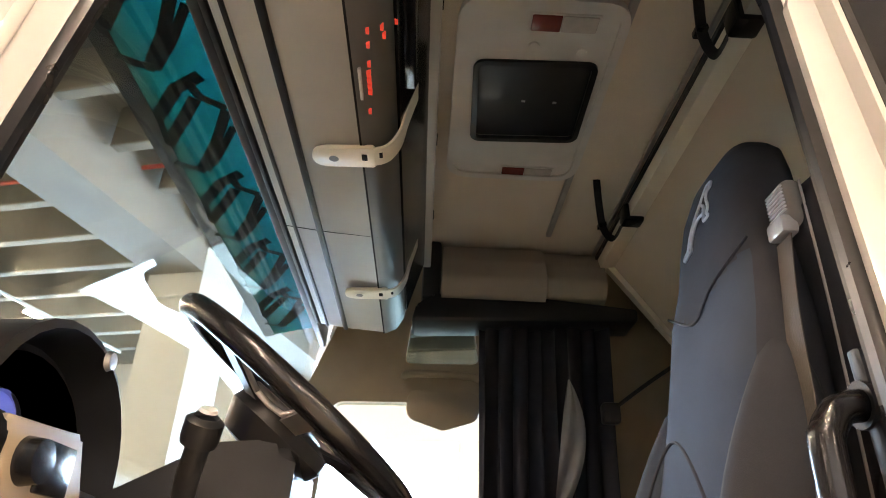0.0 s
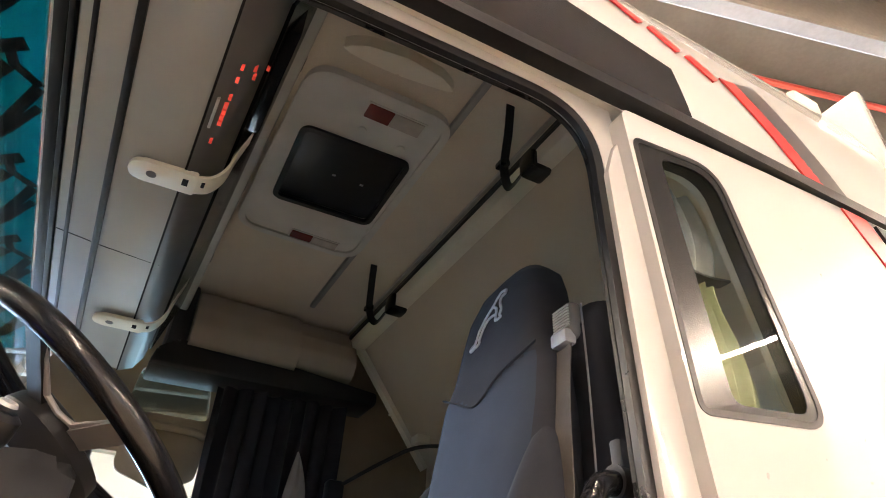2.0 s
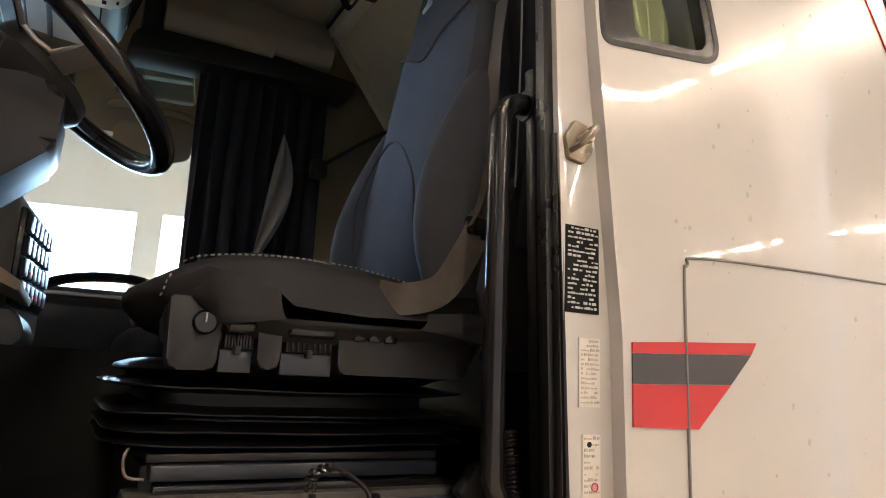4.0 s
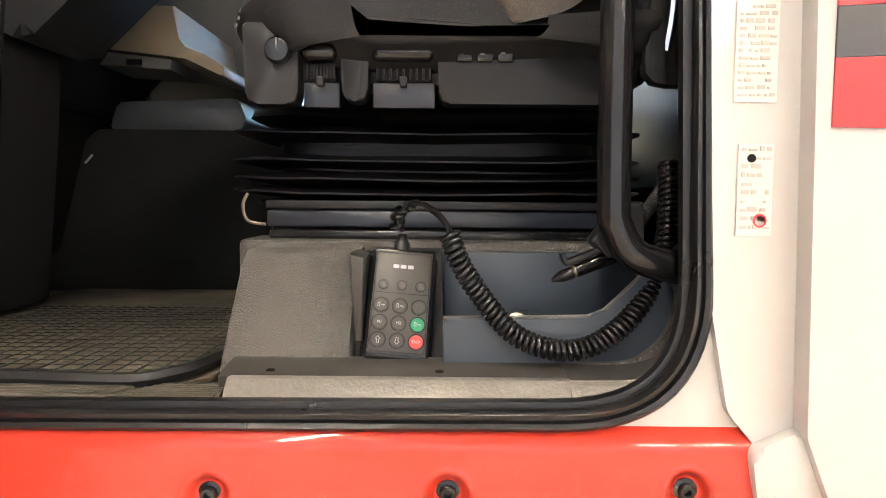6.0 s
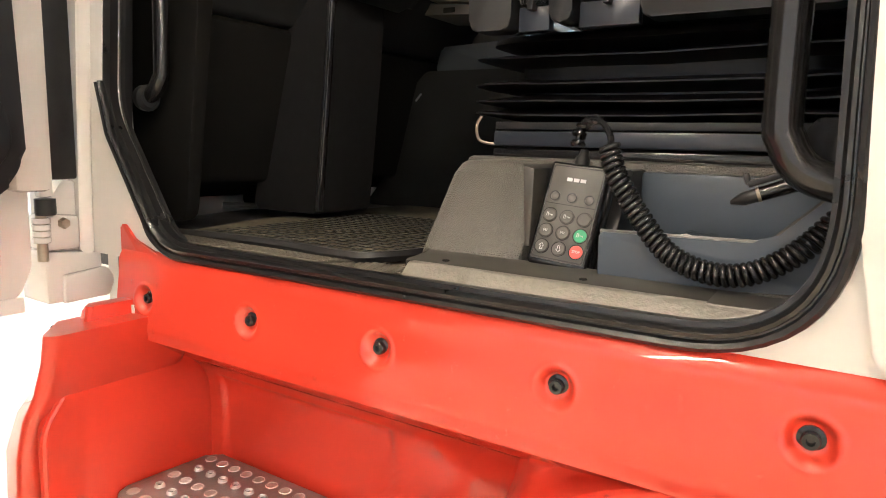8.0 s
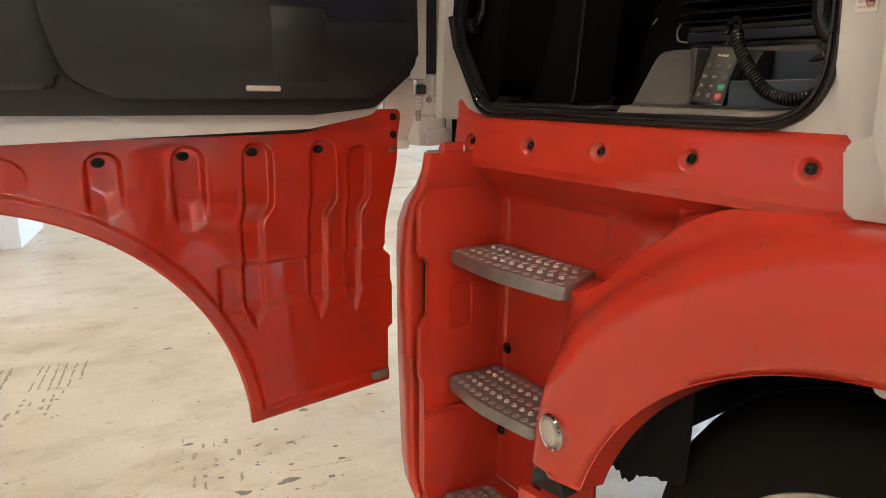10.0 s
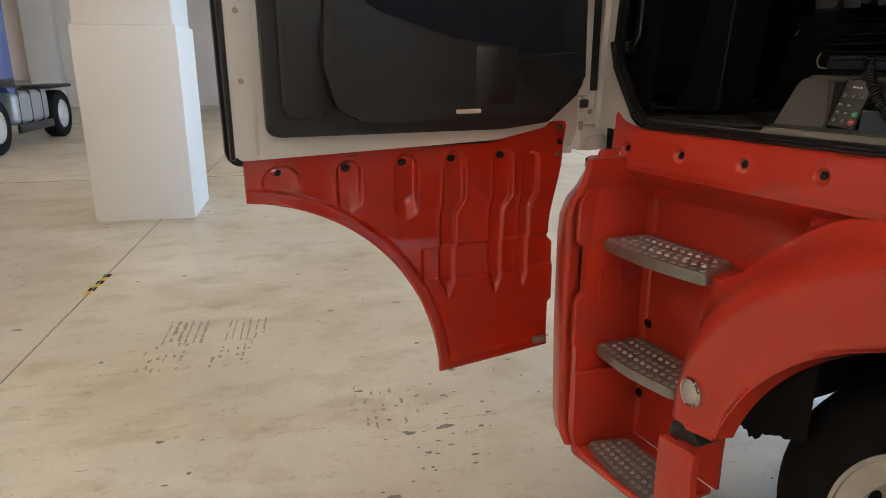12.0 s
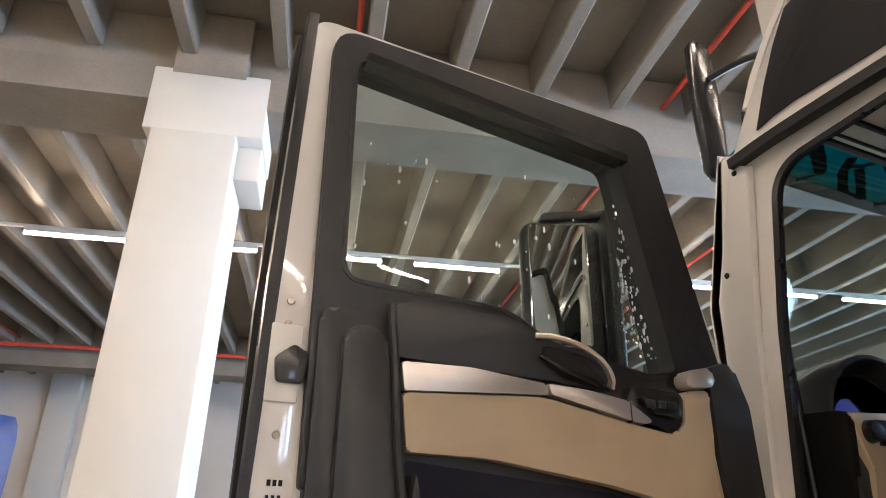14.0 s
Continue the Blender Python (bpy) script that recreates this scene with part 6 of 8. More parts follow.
# remote control
RM = Matrix.Translation((-0.391, 0.112, 1.456)) @ pose(0, 0, 0, -21, 5, 3)   # foot of its face; x across, z up the face, -y out of it
remote = thing("remote_control", "black handheld suspension remote control with round keys", "remote control", m=RM)
part("case", boxed(-0.034, 0.034, 0.0, 0.024, -0.004, 0.117, 0.004, 3), M_GLOSSBLACK, remote)
part("face", boxed(-0.0305, 0.0305, -0.0008, 0.002, 0.002, 0.1135, 0.0006), M_REMOTE, remote, "grey-brown worn face")
part("rear_shell", boxed(-0.038, 0.038, 0.012, 0.03, -0.008, 0.115, 0.006, 3), M_GLOSSBLACK, remote)
bm = bmesh.new()
ring_plate(bm, rounded([(-0.030, 0.003), (0.030, 0.003), (0.030, 0.112), (-0.030, 0.112)], 0.003), rounded([(-0.0285, 0.0045), (0.0285, 0.0045), (0.0285, 0.1105), (-0.0285, 0.1105)], 0.003), "y", -0.0012, 0.001)
part("face_rim", bm, M_DARKGREY, remote)
part("face_line", boxed(-0.029, 0.029, -0.0011, 0.001, 0.0665, 0.0672), M_INK, remote)
for k in range(3):
    part("logo_bar", boxed(-0.011 + 0.0078 * k, -0.0047 + 0.0078 * k, -0.0013, 0.001, 0.0945, 0.0985), M_PALEPRINT, remote)
KEYCAPS = [(-0.02, 0.053, "a"), (0.0, 0.053, "b"), (0.02, 0.053, ""), (-0.02, 0.0345, "M1"), (0.0, 0.0345, "M2"), (0.02, 0.0345, "g"), (-0.02, 0.016, "up"), (0.0, 0.016, "dn"), (0.02, 0.016, "STOP")]
FACE = pose(0, 0, 0, 90, 0, 0)
for x, z, s in KEYCAPS:
    m = Matrix.Translation((x, 0, z)) @ pose(0, 0, 0, 90, 0, 0)
    part("key_well", lathed([(0.0085, 0.0), (0.0085, 0.0012), (0.0078, 0.0012), (0.0078, 0.0)], m, 24), M_INK, remote)
    k = part("key", lathed([(0.0074, 0.0), (0.0074, 0.0016), (0.0068, 0.0022), (0.0, 0.0022)], m, 24), M_GREENKEY if s == "g" else M_REDKEY if s == "STOP" else M_KEY, remote)
    f = Matrix.Translation((x, -0.0024, z)) @ FACE
    if s in ("M1", "M2", "STOP"):
        text_mesh("key_text", s, 0.0042 if len(s) < 3 else 0.0038, f, M_PALEPRINT, k)
    elif s in ("up", "dn"):
        d = 1 if s == "up" else -1
        bm = tubed([(x + a, -0.0023, z + b * d) for a, b in ((-0.0012, -0.0036), (0.0012, -0.0036), (0.0012, 0.0006), (0.0026, 0.0006), (0.0, 0.0038), (-0.0026, 0.0006), (-0.0012, 0.0006))], 0.00035, 4, closed=True)
        part("key_arrow", bm, M_PALEPRINT, k)
    elif s:
        bm = bmesh.new()
        box(bm, x - 0.0036, x - 0.0031, -0.0027, -0.0021, z - 0.002, z + 0.0024)
        box(bm, x - 0.0036, x - 0.0012, -0.0027, -0.0021, z + 0.0019, z + 0.0024)
        box(bm, x - 0.0018, x - 0.0012, -0.0027, -0.0021, z - 0.002, z + 0.0024)
        box(bm, x - 0.0003, x + 0.0036, -0.0027, -0.0021, z - 0.0002, z + 0.0004)
        box(bm, x + 0.0028, x + 0.0034, -0.0027, -0.0021, z - 0.0016, z + 0.0004)
        part("key_symbol", bm, M_PALEPRINT, k)
for x in (-0.02, 0.0, 0.02):
    part("indicator_ring", lathed([(0.0046, 0.0), (0.0046, 0.0018), (0.0060, 0.0018), (0.0062, 0.0)], Matrix.Translation((x, 0, 0.0755)) @ pose(0, 0, 0, 90, 0, 0), 20), M_BLACK, remote)
    part("indicator", lathed([(0.0046, 0.0), (0.0044, 0.0014), (0.0036, 0.0020), (0.0, 0.0024)], Matrix.Translation((x, 0, 0.0755)) @ pose(0, 0, 0, 90, 0, 0), 20), M_EDGE, remote)
part("cable_gland", lathed([(0.009, 0.0), (0.0085, 0.012), (0.006, 0.016), (0.005, 0.022), (0.0, 0.022)], Matrix.Translation((-0.004, 0.013, 0.115)), 16), M_RUBBER, remote)

# spiral cable from the remote to the wall
cable = thing("spiral_cable", "black coiled spiral cable of the remote control", "cable")
LEAD = curve([(-0.394, 0.166, 1.585), (-0.392, 0.166, 1.602), (-0.380, 0.160, 1.612), (-0.366, 0.150, 1.613), (-0.352, 0.136, 1.606), (-0.338, 0.115, 1.592), (-0.336, 0.105, 1.580)], 8)
part("lead", tubed(LEAD, 0.0035, 8), M_GLOSSBLACK, cable)
bm = bmesh.new()
tw = []
for i in range(91):
    t = i / 90
    p = LEAD[int(t * 24)]
    a = t * 2 * math.pi * 5
    tw.append(p + V(0.006 * math.cos(a), 0.006 * math.sin(a), 0.003 * math.sin(a)))
tube(bm, tw, 0.003, 6)
part("twist", bm, M_GLOSSBLACK, cable)
AXIS = curve([(-0.336, 0.105, 1.585), (-0.325, 0.102, 1.555), (-0.301, 0.103, 1.518), (-0.269, 0.100, 1.483), (-0.229, 0.097, 1.468), (-0.191, 0.098, 1.472), (-0.154, 0.105, 1.496), (-0.127, 0.116, 1.531), (-0.110, 0.126, 1.575), (-0.104, 0.139, 1.622), (-0.101, 0.152, 1.662)], 30)


def coil(axis, pitch, radius, wire, per=18):
    """A wire wound round a curved axis."""
    cum = [0.0]
    for a, b in zip(axis, axis[1:]):
        cum.append(cum[-1] + (b - a).length)
    count, pts, j, side = int(cum[-1] / pitch * per), [], 0, V(0, 1, 0)
    for i in range(count + 1):
        s = cum[-1] * i / count
        while j < len(cum) - 2 and cum[j + 1] < s:
            j += 1
        p = axis[j].lerp(axis[j + 1], (s - cum[j]) / max(1e-9, cum[j + 1] - cum[j]))
        d = (axis[min(j + 2, len(axis) - 1)] - axis[max(j - 1, 0)]).normalized()
        n1 = (side - d * side.dot(d)).normalized()
        a = 2 * math.pi * i / per
        pts.append(p + n1 * radius * math.cos(a) + d.cross(n1) * radius * math.sin(a))
    bm = bmesh.new()
    tube(bm, pts, wire, 9)
    return bm


bm = coil(AXIS, 0.0064, 0.0088, 0.0030)
part("coil", bm, M_GLOSSBLACK, cable, "", 80)

# air blow gun hanging behind the grab rail
gun = thing("air_gun", "black air blow gun hanging behind the grab rail", "air gun")
GUN = look((-0.224, 0.152, 1.532), (-0.145, 0.162, 1.562))          # nozzle tip; -z runs up the barrel
part("nozzle", lathed([(0.0, 0.0), (0.0018, 0.0), (0.006, -0.010), (0.0068, -0.012), (0.0068, -0.026), (0.0, -0.026)], GUN, 18), M_DARKGREY, gun, "grey conical nozzle")
part("collar", lathed([(0.0, -0.025), (0.0075, -0.025), (0.0078, -0.028), (0.0, -0.029)], GUN, 18), M_STEEL, gun)
part("barrel", lathed([(0.0, -0.028), (0.0070, -0.028), (0.0078, -0.07), (0.0065, -0.10), (0.0, -0.10)], GUN, 18), M_GLOSSBLACK, gun)
part("lever_arm", boxed(-0.006, 0.006, 0.009, 0.016, -0.10, -0.02, 0.002, m=GUN), M_BLACK, gun)
part("trigger", boxed(-0.005, 0.005, 0.012, 0.024, -0.024, -0.018, 0.002, m=GUN), M_BLACK, gun)
part("grip", prismed(rounded([(-0.185, 1.575), (-0.155, 1.615), (-0.125, 1.62), (-0.125, 1.575), (-0.16, 1.555)], 0.006, 3), "y", 0.150, 0.174, 0.005), M_BLACK, gun)
part("hose_nut", lathed([(0.0, 0.0), (0.012, 0.0), (0.0135, -0.004), (0.0135, -0.020), (0.010, -0.024), (0.0, -0.024)], look((-0.150, 0.172, 1.562), (-0.115, 0.2, 1.598)), 12), M_RUBBER, gun)
part("hose", coil(curve([(-0.134, 0.184, 1.577), (-0.115, 0.20, 1.598), (-0.098, 0.215, 1.616), (-0.080, 0.235, 1.634)], 8), 0.0042, 0.0062, 0.0022, 10), M_RUBBER, gun, "ribbed black air hose", 80)


def grab_rail(pts, r, label):
    g = thing("grab_rail", label, "grab rail", "grab rails")
    part("rail", tubed(curve(pts, 6), r, 14), M_GLOSSBLACK, g)
    for p in (pts[0], pts[-1]):
        part("foot", lathed([(0.0, -0.008), (r + 0.008, -0.008), (r + 0.009, 0.004), (r + 0.003, 0.010), (0.0, 0.010)], Matrix.Translation(p) @ pose(0, 0, 0, 0, 90, 0), 16), M_BLACK, g)
    return g


grab_rail([(-0.118, 0.095, 2.145), (-0.15, 0.088, 2.138), (-0.172, 0.082, 2.115), (-0.178, 0.08, 2.08), (-0.178, 0.08, 1.85), (-0.177, 0.08, 1.63), (-0.172, 0.08, 1.592), (-0.152, 0.08, 1.565), (-0.105, 0.08, 1.553)], 0.0165, "black tubular grab rail beside the driver's seat")
grab_rail([(-1.145, 0.115, 2.372), (-1.12, 0.12, 2.372), (-1.105, 0.125, 2.355), (-1.10, 0.125, 2.30), (-1.10, 0.125, 1.75), (-1.105, 0.12, 1.67), (-1.13, 0.115, 1.645)], 0.013, "slim black grab rail on the front door pillar")

# ---- driver's seat ----
seat = thing("driver_seat", "blue-grey cloth air-sprung driver's seat with dark headrest", "seat")
SY = 0.43
LEV = [(1.84, -0.20, 0.15, 0.20), (1.95, -0.205, 0.16, 0.21), (2.1, -0.185, 0.16, 0.205), (2.22, -0.16, 0.15, 0.195), (2.32, -0.142, 0.145, 0.195), (2.40, -0.13, 0.14, 0.188), (2.46, -0.118, 0.13, 0.160), (2.53, -0.108, 0.125, 0.148), (2.585, -0.098, 0.118, 0.134), (2.635, -0.080, 0.105, 0.110), (2.668, -0.055, 0.08, 0.075), (2.680, -0.025, 0.03, 0.03)]
LEVELS = []
for a, b in zip(LEV, LEV[1:]):
    for k in range(7):
        t = k / 7
        LEVELS.append(tuple(p * (1 - t) + q * t for p, q in zip(a, b)))
LEVELS.append(LEV[-1])
bm = bmesh.new()
loft(bm, [super_ring((f + d / 2, SY, z), d / 2, w, 96, 3.2) for z, f, d, w in LEVELS])
bm.normal_update()
for f in bm.faces:
    c = f.calc_center_median()
    head = c.z > 2.36 + 0.40 * abs(c.y - SY)
    side = f.normal.y < -0.45 or c.x > -0.05 and c.z < 2.6
    f.material_index = 1 if head or side else 0
part("backrest", bm, [M_SEATBLUE, M_SEATDARK], seat)
for s in (-1, 1):
    bm = bmesh.new()
    rings = []
    for k in range(15):
        t = k / 14
        z = 1.86 + 0.42 * t
        w = 0.05 * math.sin(math.pi * min(1, 0.12 + 0.88 * t)) ** 0.6 + 0.004
        x = -0.165 + 0.06 * t - 0.03 * math.sin(math.pi * min(1.0, t * 1.15)) * (1 - t)
        rings.append(super_ring((x, SY + s * (0.20 - 0.02 * t), z), w * 1.25, w * 0.8, 16, 2.4))
    loft(bm, rings)
    # the bolster on the door side is the darker of the two
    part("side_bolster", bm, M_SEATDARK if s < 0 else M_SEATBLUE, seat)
# seam lines on the back
for pts in ([(-0.212, SY - 0.15, 1.98), (-0.213, SY - 0.13, 2.08), (-0.198, SY, 2.17), (-0.205, SY + 0.13, 2.08), (-0.20, SY + 0.15, 1.98)],
            [(-0.115, SY - 0.165, 2.43), (-0.136, SY - 0.08, 2.392), (-0.138, SY, 2.36), (-0.136, SY + 0.08, 2.392), (-0.115, SY + 0.165, 2.43)]):
    part("seam", tubed(curve(pts, 8), 0.0025, 6), M_SEATDARK, seat)
# embroidered emblem of thin silver strokes
EMBLEM = [(0.80, 1.0), (0.97, 0.97), (1.0, 0.86), (0.90, 0.83), (0.88, 0.70), (0.96, 0.52), (0.94, 0.39), (1.0, 0.33), (0.82, 0.33), (0.80, 0.46), (0.62, 0.50), (0.46, 0.42), (0.31, 0.13), (0.33, 0.05), (0.02, 0.0), (0.04, 0.08), (0.17, 0.12), (0.26, 0.36), (0.46, 0.60), (0.63, 0.73), (0.74, 0.90)]
for st in (EMBLEM + EMBLEM[:1], [(0.63, 0.73), (0.78, 0.62), (0.80, 0.46)]):
    line = []
    for a, b in st:
        y, z = 0.492 - 0.108 * a, 2.500 + 0.106 * b
        k = max(i for i in range(len(LEV)) if LEV[i][0] <= z)
        t = (z - LEV[k][0]) / (LEV[k + 1][0] - LEV[k][0])
        fx, d, w = [LEV[k][j] * (1 - t) + LEV[k + 1][j] * t for j in (1, 2, 3)]
        q = min(0.999, abs(y - SY) / w)
        line.append(V(fx + d / 2 - d / 2 * (1 - q ** 3.2) ** (1 / 3.2) - 0.0005, y, z))
    part("emblem_stroke", tubed(curve(line, 3), 0.0034, 6), M_SILVERTHREAD, seat, "silver embroidered stroke")
# belt outlet shoulder, belt and buckle tongue
bm = bmesh.new()
loft(bm, [super_ring((x, 0.235, z), dx, dy, 18, 3) for z, x, dx, dy in ((1.95, 0.0, 0.075, 0.05), (2.1, 0.015, 0.075, 0.05), (2.25, 0.02, 0.075, 0.052), (2.38, 0.02, 0.082, 0.055), (2.45, 0.02, 0.085, 0.06), (2.50, 0.03, 0.07, 0.055), (2.52, 0.035, 0.04, 0.03))])
part("belt_shoulder", bm, M_SEATDARK, seat, "dark shoulder of the seat with belt outlet")
part("belt_guide", boxed(-0.080, -0.050, 0.207, 0.263, 2.425, 2.497, 0.013, 4), M_GREY, seat, "ribbed grey belt guide")
for k in range(8):
    part("guide_rib", boxed(-0.0825, -0.078, 0.213, 0.257, 2.446 + 0.0055 * k, 2.4485 + 0.0055 * k, 0.001), M_PALEPRINT, seat)
part("belt_stop", boxed(-0.092, -0.066, 0.212, 0.256, 2.412, 2.440, 0.006), M_CRYSTAL, seat, "pale plastic belt stop")
part("stitching", tubed(curve([(-0.058, 0.205, 2.49), (-0.062, 0.198, 2.3), (-0.07, 0.195, 2.05)], 6), 0.002, 5), M_GREYINK, seat)
bm = bmesh.new()
sweep(bm, curve([(-0.085, 0.23, 2.405), (-0.10, 0.225, 2.30), (-0.115, 0.212, 2.16), (-0.14, 0.20, 2.02), (-0.165, 0.195, 1.965)], 8), [(-0.024, -0.0008), (0.024, -0.0008), (0.024, 0.0008), (-0.024, 0.0008)], up=(1, 0, 0))
part("belt", bm, M_BELT, seat, "brown-grey seat belt webbing")
bm = bmesh.new()
sweep(bm, curve([(-0.135, 0.188, 1.985), (-0.16, 0.19, 1.93), (-0.20, 0.198, 1.865), (-0.26, 0.205, 1.845), (-0.29, 0.23, 1.85)], 6), [(-0.024, -0.001), (0.024, -0.001), (0.024, 0.001), (-0.024, 0.001)], up=(0, 1, 0))
part("lap_belt", bm, M_BELT, seat, "brown-grey lap belt webbing")
part("belt_tongue", boxed(-0.165, -0.13, 0.183, 0.20, 1.955, 1.985, 0.005), M_GLOSSBLACK, seat)
part("belt_anchor", tubed(curve([(-0.09, 0.205, 1.79), (-0.085, 0.2, 1.86), (-0.105, 0.195, 1.94), (-0.14, 0.19, 1.955)], 6), 0.006, 8), M_CHROME, seat)
part("side_frame", prismed(rounded([(-0.12, 1.75), (-0.10, 1.95), (-0.02, 2.2), (0.03, 2.2), (0.03, 1.75)], 0.03, 3), "y", 0.20, 0.225, 0.006), M_BLACK, seat)
part("recline_rod", tubed([(-0.045, 0.185, 2.10), (0.02, 0.185, 2.26)], 0.005, 8), M_CHROME, seat)
part("rod_clip", boxed(0.0, 0.03, 0.178, 0.195, 2.21, 2.28, 0.005), M_STEEL, seat)
# cushion
bm = bmesh.new()
CU, END0, END1 = [], [], []
for k in range(25):
    t = k / 24
    y = SY - 0.225 + 0.47 * t
    e = abs(2 * t - 1)
    top = 1.868 + 0.02 * smooth(0.45, 0.8, e) - 0.07 * smooth(0.86, 1.0, e)
    low = 1.785 + 0.02 * smooth(0.9, 1.0, e)
    fx = -0.62 + 0.05 * e ** 3 + 0.03 * smooth(0.9, 1, e)
    ring = [(fx + 0.01, low + 0.03), (fx, low + 0.055), (fx + 0.02, top - 0.03), (fx + 0.07, top - 0.006), (-0.45, top + 0.006), (-0.32, top - 0.002), (-0.22, top - 0.012), (-0.12, top - 0.03), (-0.10, low + 0.03), (-0.12, low), (-0.40, low - 0.015), (fx + 0.06, low)]
    CU.append(curve([V(x, y, z) for x, z in ring], 4, True))
for end, dy in ((0, -1), (-1, 1)):
    c = sum(CU[end], V(0, 0, 0)) / len(CU[end])
    for k, off in ((0.95, 0.012), (0.80, 0.018), (0.5, 0.02)):
        r = [c + (p - c) * k + V(0, dy * off, 0) for p in CU[end]]
        (END1 if end else END0).append(r)
CU = END0[::-1] + CU + END1
loft(bm, CU)
part("cushion", bm, M_CUSHION, seat, "charcoal cloth seat cushion", 60)
STITCH = along([(-0.59, 0.232, 1.82), (-0.56, 0.234, 1.872), (-0.45, 0.236, 1.890), (-0.33, 0.236, 1.888), (-0.22, 0.24, 1.872)], 90)
bm = bmesh.new()
for k in range(0, 90, 2):
    tube(bm, [STITCH[k], STITCH[k + 1]], 0.0014, 5)
part("cushion_stitch", bm, M_GREY, seat, "pale dashed stitching")
# control panel under the cushion, with handles
CP = 0.222
part("control_panel", prismed(rounded([(-0.575, 1.760), (-0.58, 1.815), (-0.50, 1.825), (-0.20, 1.82), (-0.10, 1.83), (-0.095, 1.76), (-0.16, 1.750)], [0.015, 0.01, 0.01, 0.01, 0.02, 0.02, 0.02], 3), "y", CP + 0.022, CP + 0.10, 0.006), M_BLACK, seat)
for x0, x1, z0 in ((-0.578, -0.512, 1.729), (-0.465, -0.430, 1.733), (-0.352, -0.135, 1.731)):
    part("panel_boss", prismed(rounded([(x0, 1.822), (x0 + 0.003, z0), (x1 - 0.003, z0), (x1, 1.822)], [0.004, 0.014, 0.014, 0.004], 4), "y", CP - 0.004, CP + 0.035, 0.006), M_BLACK, seat)
for x0, x1 in ((-0.510, -0.467), (-0.428, -0.354)):
    part("handle_plate", boxed(x0, x1, CP + 0.010, CP + 0.026, 1.727, 1.757, 0.002), M_BLUEBOX, seat)
    part("handle", boxed(x0, x1, CP - 0.016, CP + 0.02, 1.778, 1.800, 0.009, 3), M_GLOSSBLACK, seat)
    part("handle_cup", boxed(x0 + 0.004, x1 - 0.004, CP + 0.006, CP + 0.03, 1.757, 1.779, 0.004), M_INK, seat)
    for k in range(9):
        xx = x0 + 0.006 + k * (x1 - x0 - 0.012) / 8
        part("handle_rib", boxed(xx - 0.0012, xx + 0.0012, CP + 0.002, CP + 0.01, 1.760, 1.777, 0.0006), M_DARKGREY, seat)
    part("handle_tab", boxed((x0 + x1) / 2 - 0.004, (x0 + x1) / 2 + 0.004, CP - 0.004, CP + 0.012, 1.751, 1.762, 0.001), M_BLACK, seat)
kn = part("rotary_knob", lathed([(0.015, 0.0), (0.016, 0.010), (0.013, 0.015), (0.0, 0.016)], Matrix.Translation((-0.535, CP - 0.003, 1.789)) @ pose(0, 0, 0, 90, 0, 0), 20), M_GLOSSBLACK, seat)
part("knob_mark", boxed(-0.536, -0.534, CP - 0.0200, CP - 0.0185, 1.789, 1.801), M_GREYINK, kn)
for k in range(3):
    sw = part("switch", boxed(-0.330 + 0.024 * k, -0.310 + 0.024 * k, CP - 0.010, CP, 1.778, 1.800, 0.003), M_GLOSSBLACK, seat)
    part("switch_mark", boxed(-0.326 + 0.024 * k, -0.321 + 0.024 * k, CP - 0.0115, CP - 0.0095, 1.786, 1.795), M_GREYINK, sw)
for k in range(5):
    part("maker_bar", boxed(-0.215 + 0.009 * k, -0.209 + 0.009 * k, CP - 0.0055, CP - 0.0035, 1.790, 1.797), M_EDGE, seat)
part("side_loop", tubed(curve([(-0.13, 0.216, 1.75), (-0.115, 0.212, 1.80), (-0.12, 0.216, 1.86), (-0.145, 0.23, 1.88)], 6), 0.004, 6), M_BLACK, seat)
# pleated bellows: thin lips over deep grooves, sagging a little in the middle
bm = bmesh.new()
rings = []
PLEATS = [(z0 + dz, o) for z0 in (1.708, 1.671, 1.648, 1.630) for dz, o in ((0.0115, -0.040), (0.0030, 0.008), (0.0010, 0.0160), (-0.0010, 0.0160), (-0.0030, 0.008), (-0.0085, -0.040))]
for z, o in [(1.745, -0.030), (1.738, -0.008), (1.730, -0.004), (1.7265, -0.020)] + PLEATS + [(1.617, -0.012), (1.612, -0.012)]:
    rings.append(super_ring((-0.353, 0.535, z), 0.264 + o, 0.225 + o, 96, 9))
loft(bm, rings)
bent(bm, lambda c: (c.x, c.y, c.z - 0.0045 * max(0.0, 1 - ((c.x + 0.353) / 0.276) ** 2) + 0.0012 * math.sin(c.x * 31 + c.z * 90)))
part("bellows", bm, M_BELLOWS, seat, "black pleated rubber bellows", 60)
part("base_channel", boxed(-0.575, -0.14, 0.30, 0.36, 1.606, 1.617, 0.002), M_BLACK, seat)
part("base_rail", boxed(-0.57, -0.145, 0.287, 0.33, 1.583, 1.604, 0.003), M_BLUEBOX, seat, "dark blue-black steel slide rail")
part("slide_rail", boxed(-0.565, -0.12, 0.278, 0.31, 1.568, 1.579, 0.002), M_GLOSSBLACK, seat)
part("wire_loop", tubed(curve([(-0.575, 0.30, 1.585), (-0.597, 0.295, 1.59), (-0.603, 0.295, 1.61), (-0.598, 0.30, 1.625)], 6), 0.0022, 6), M_STEEL, seat)

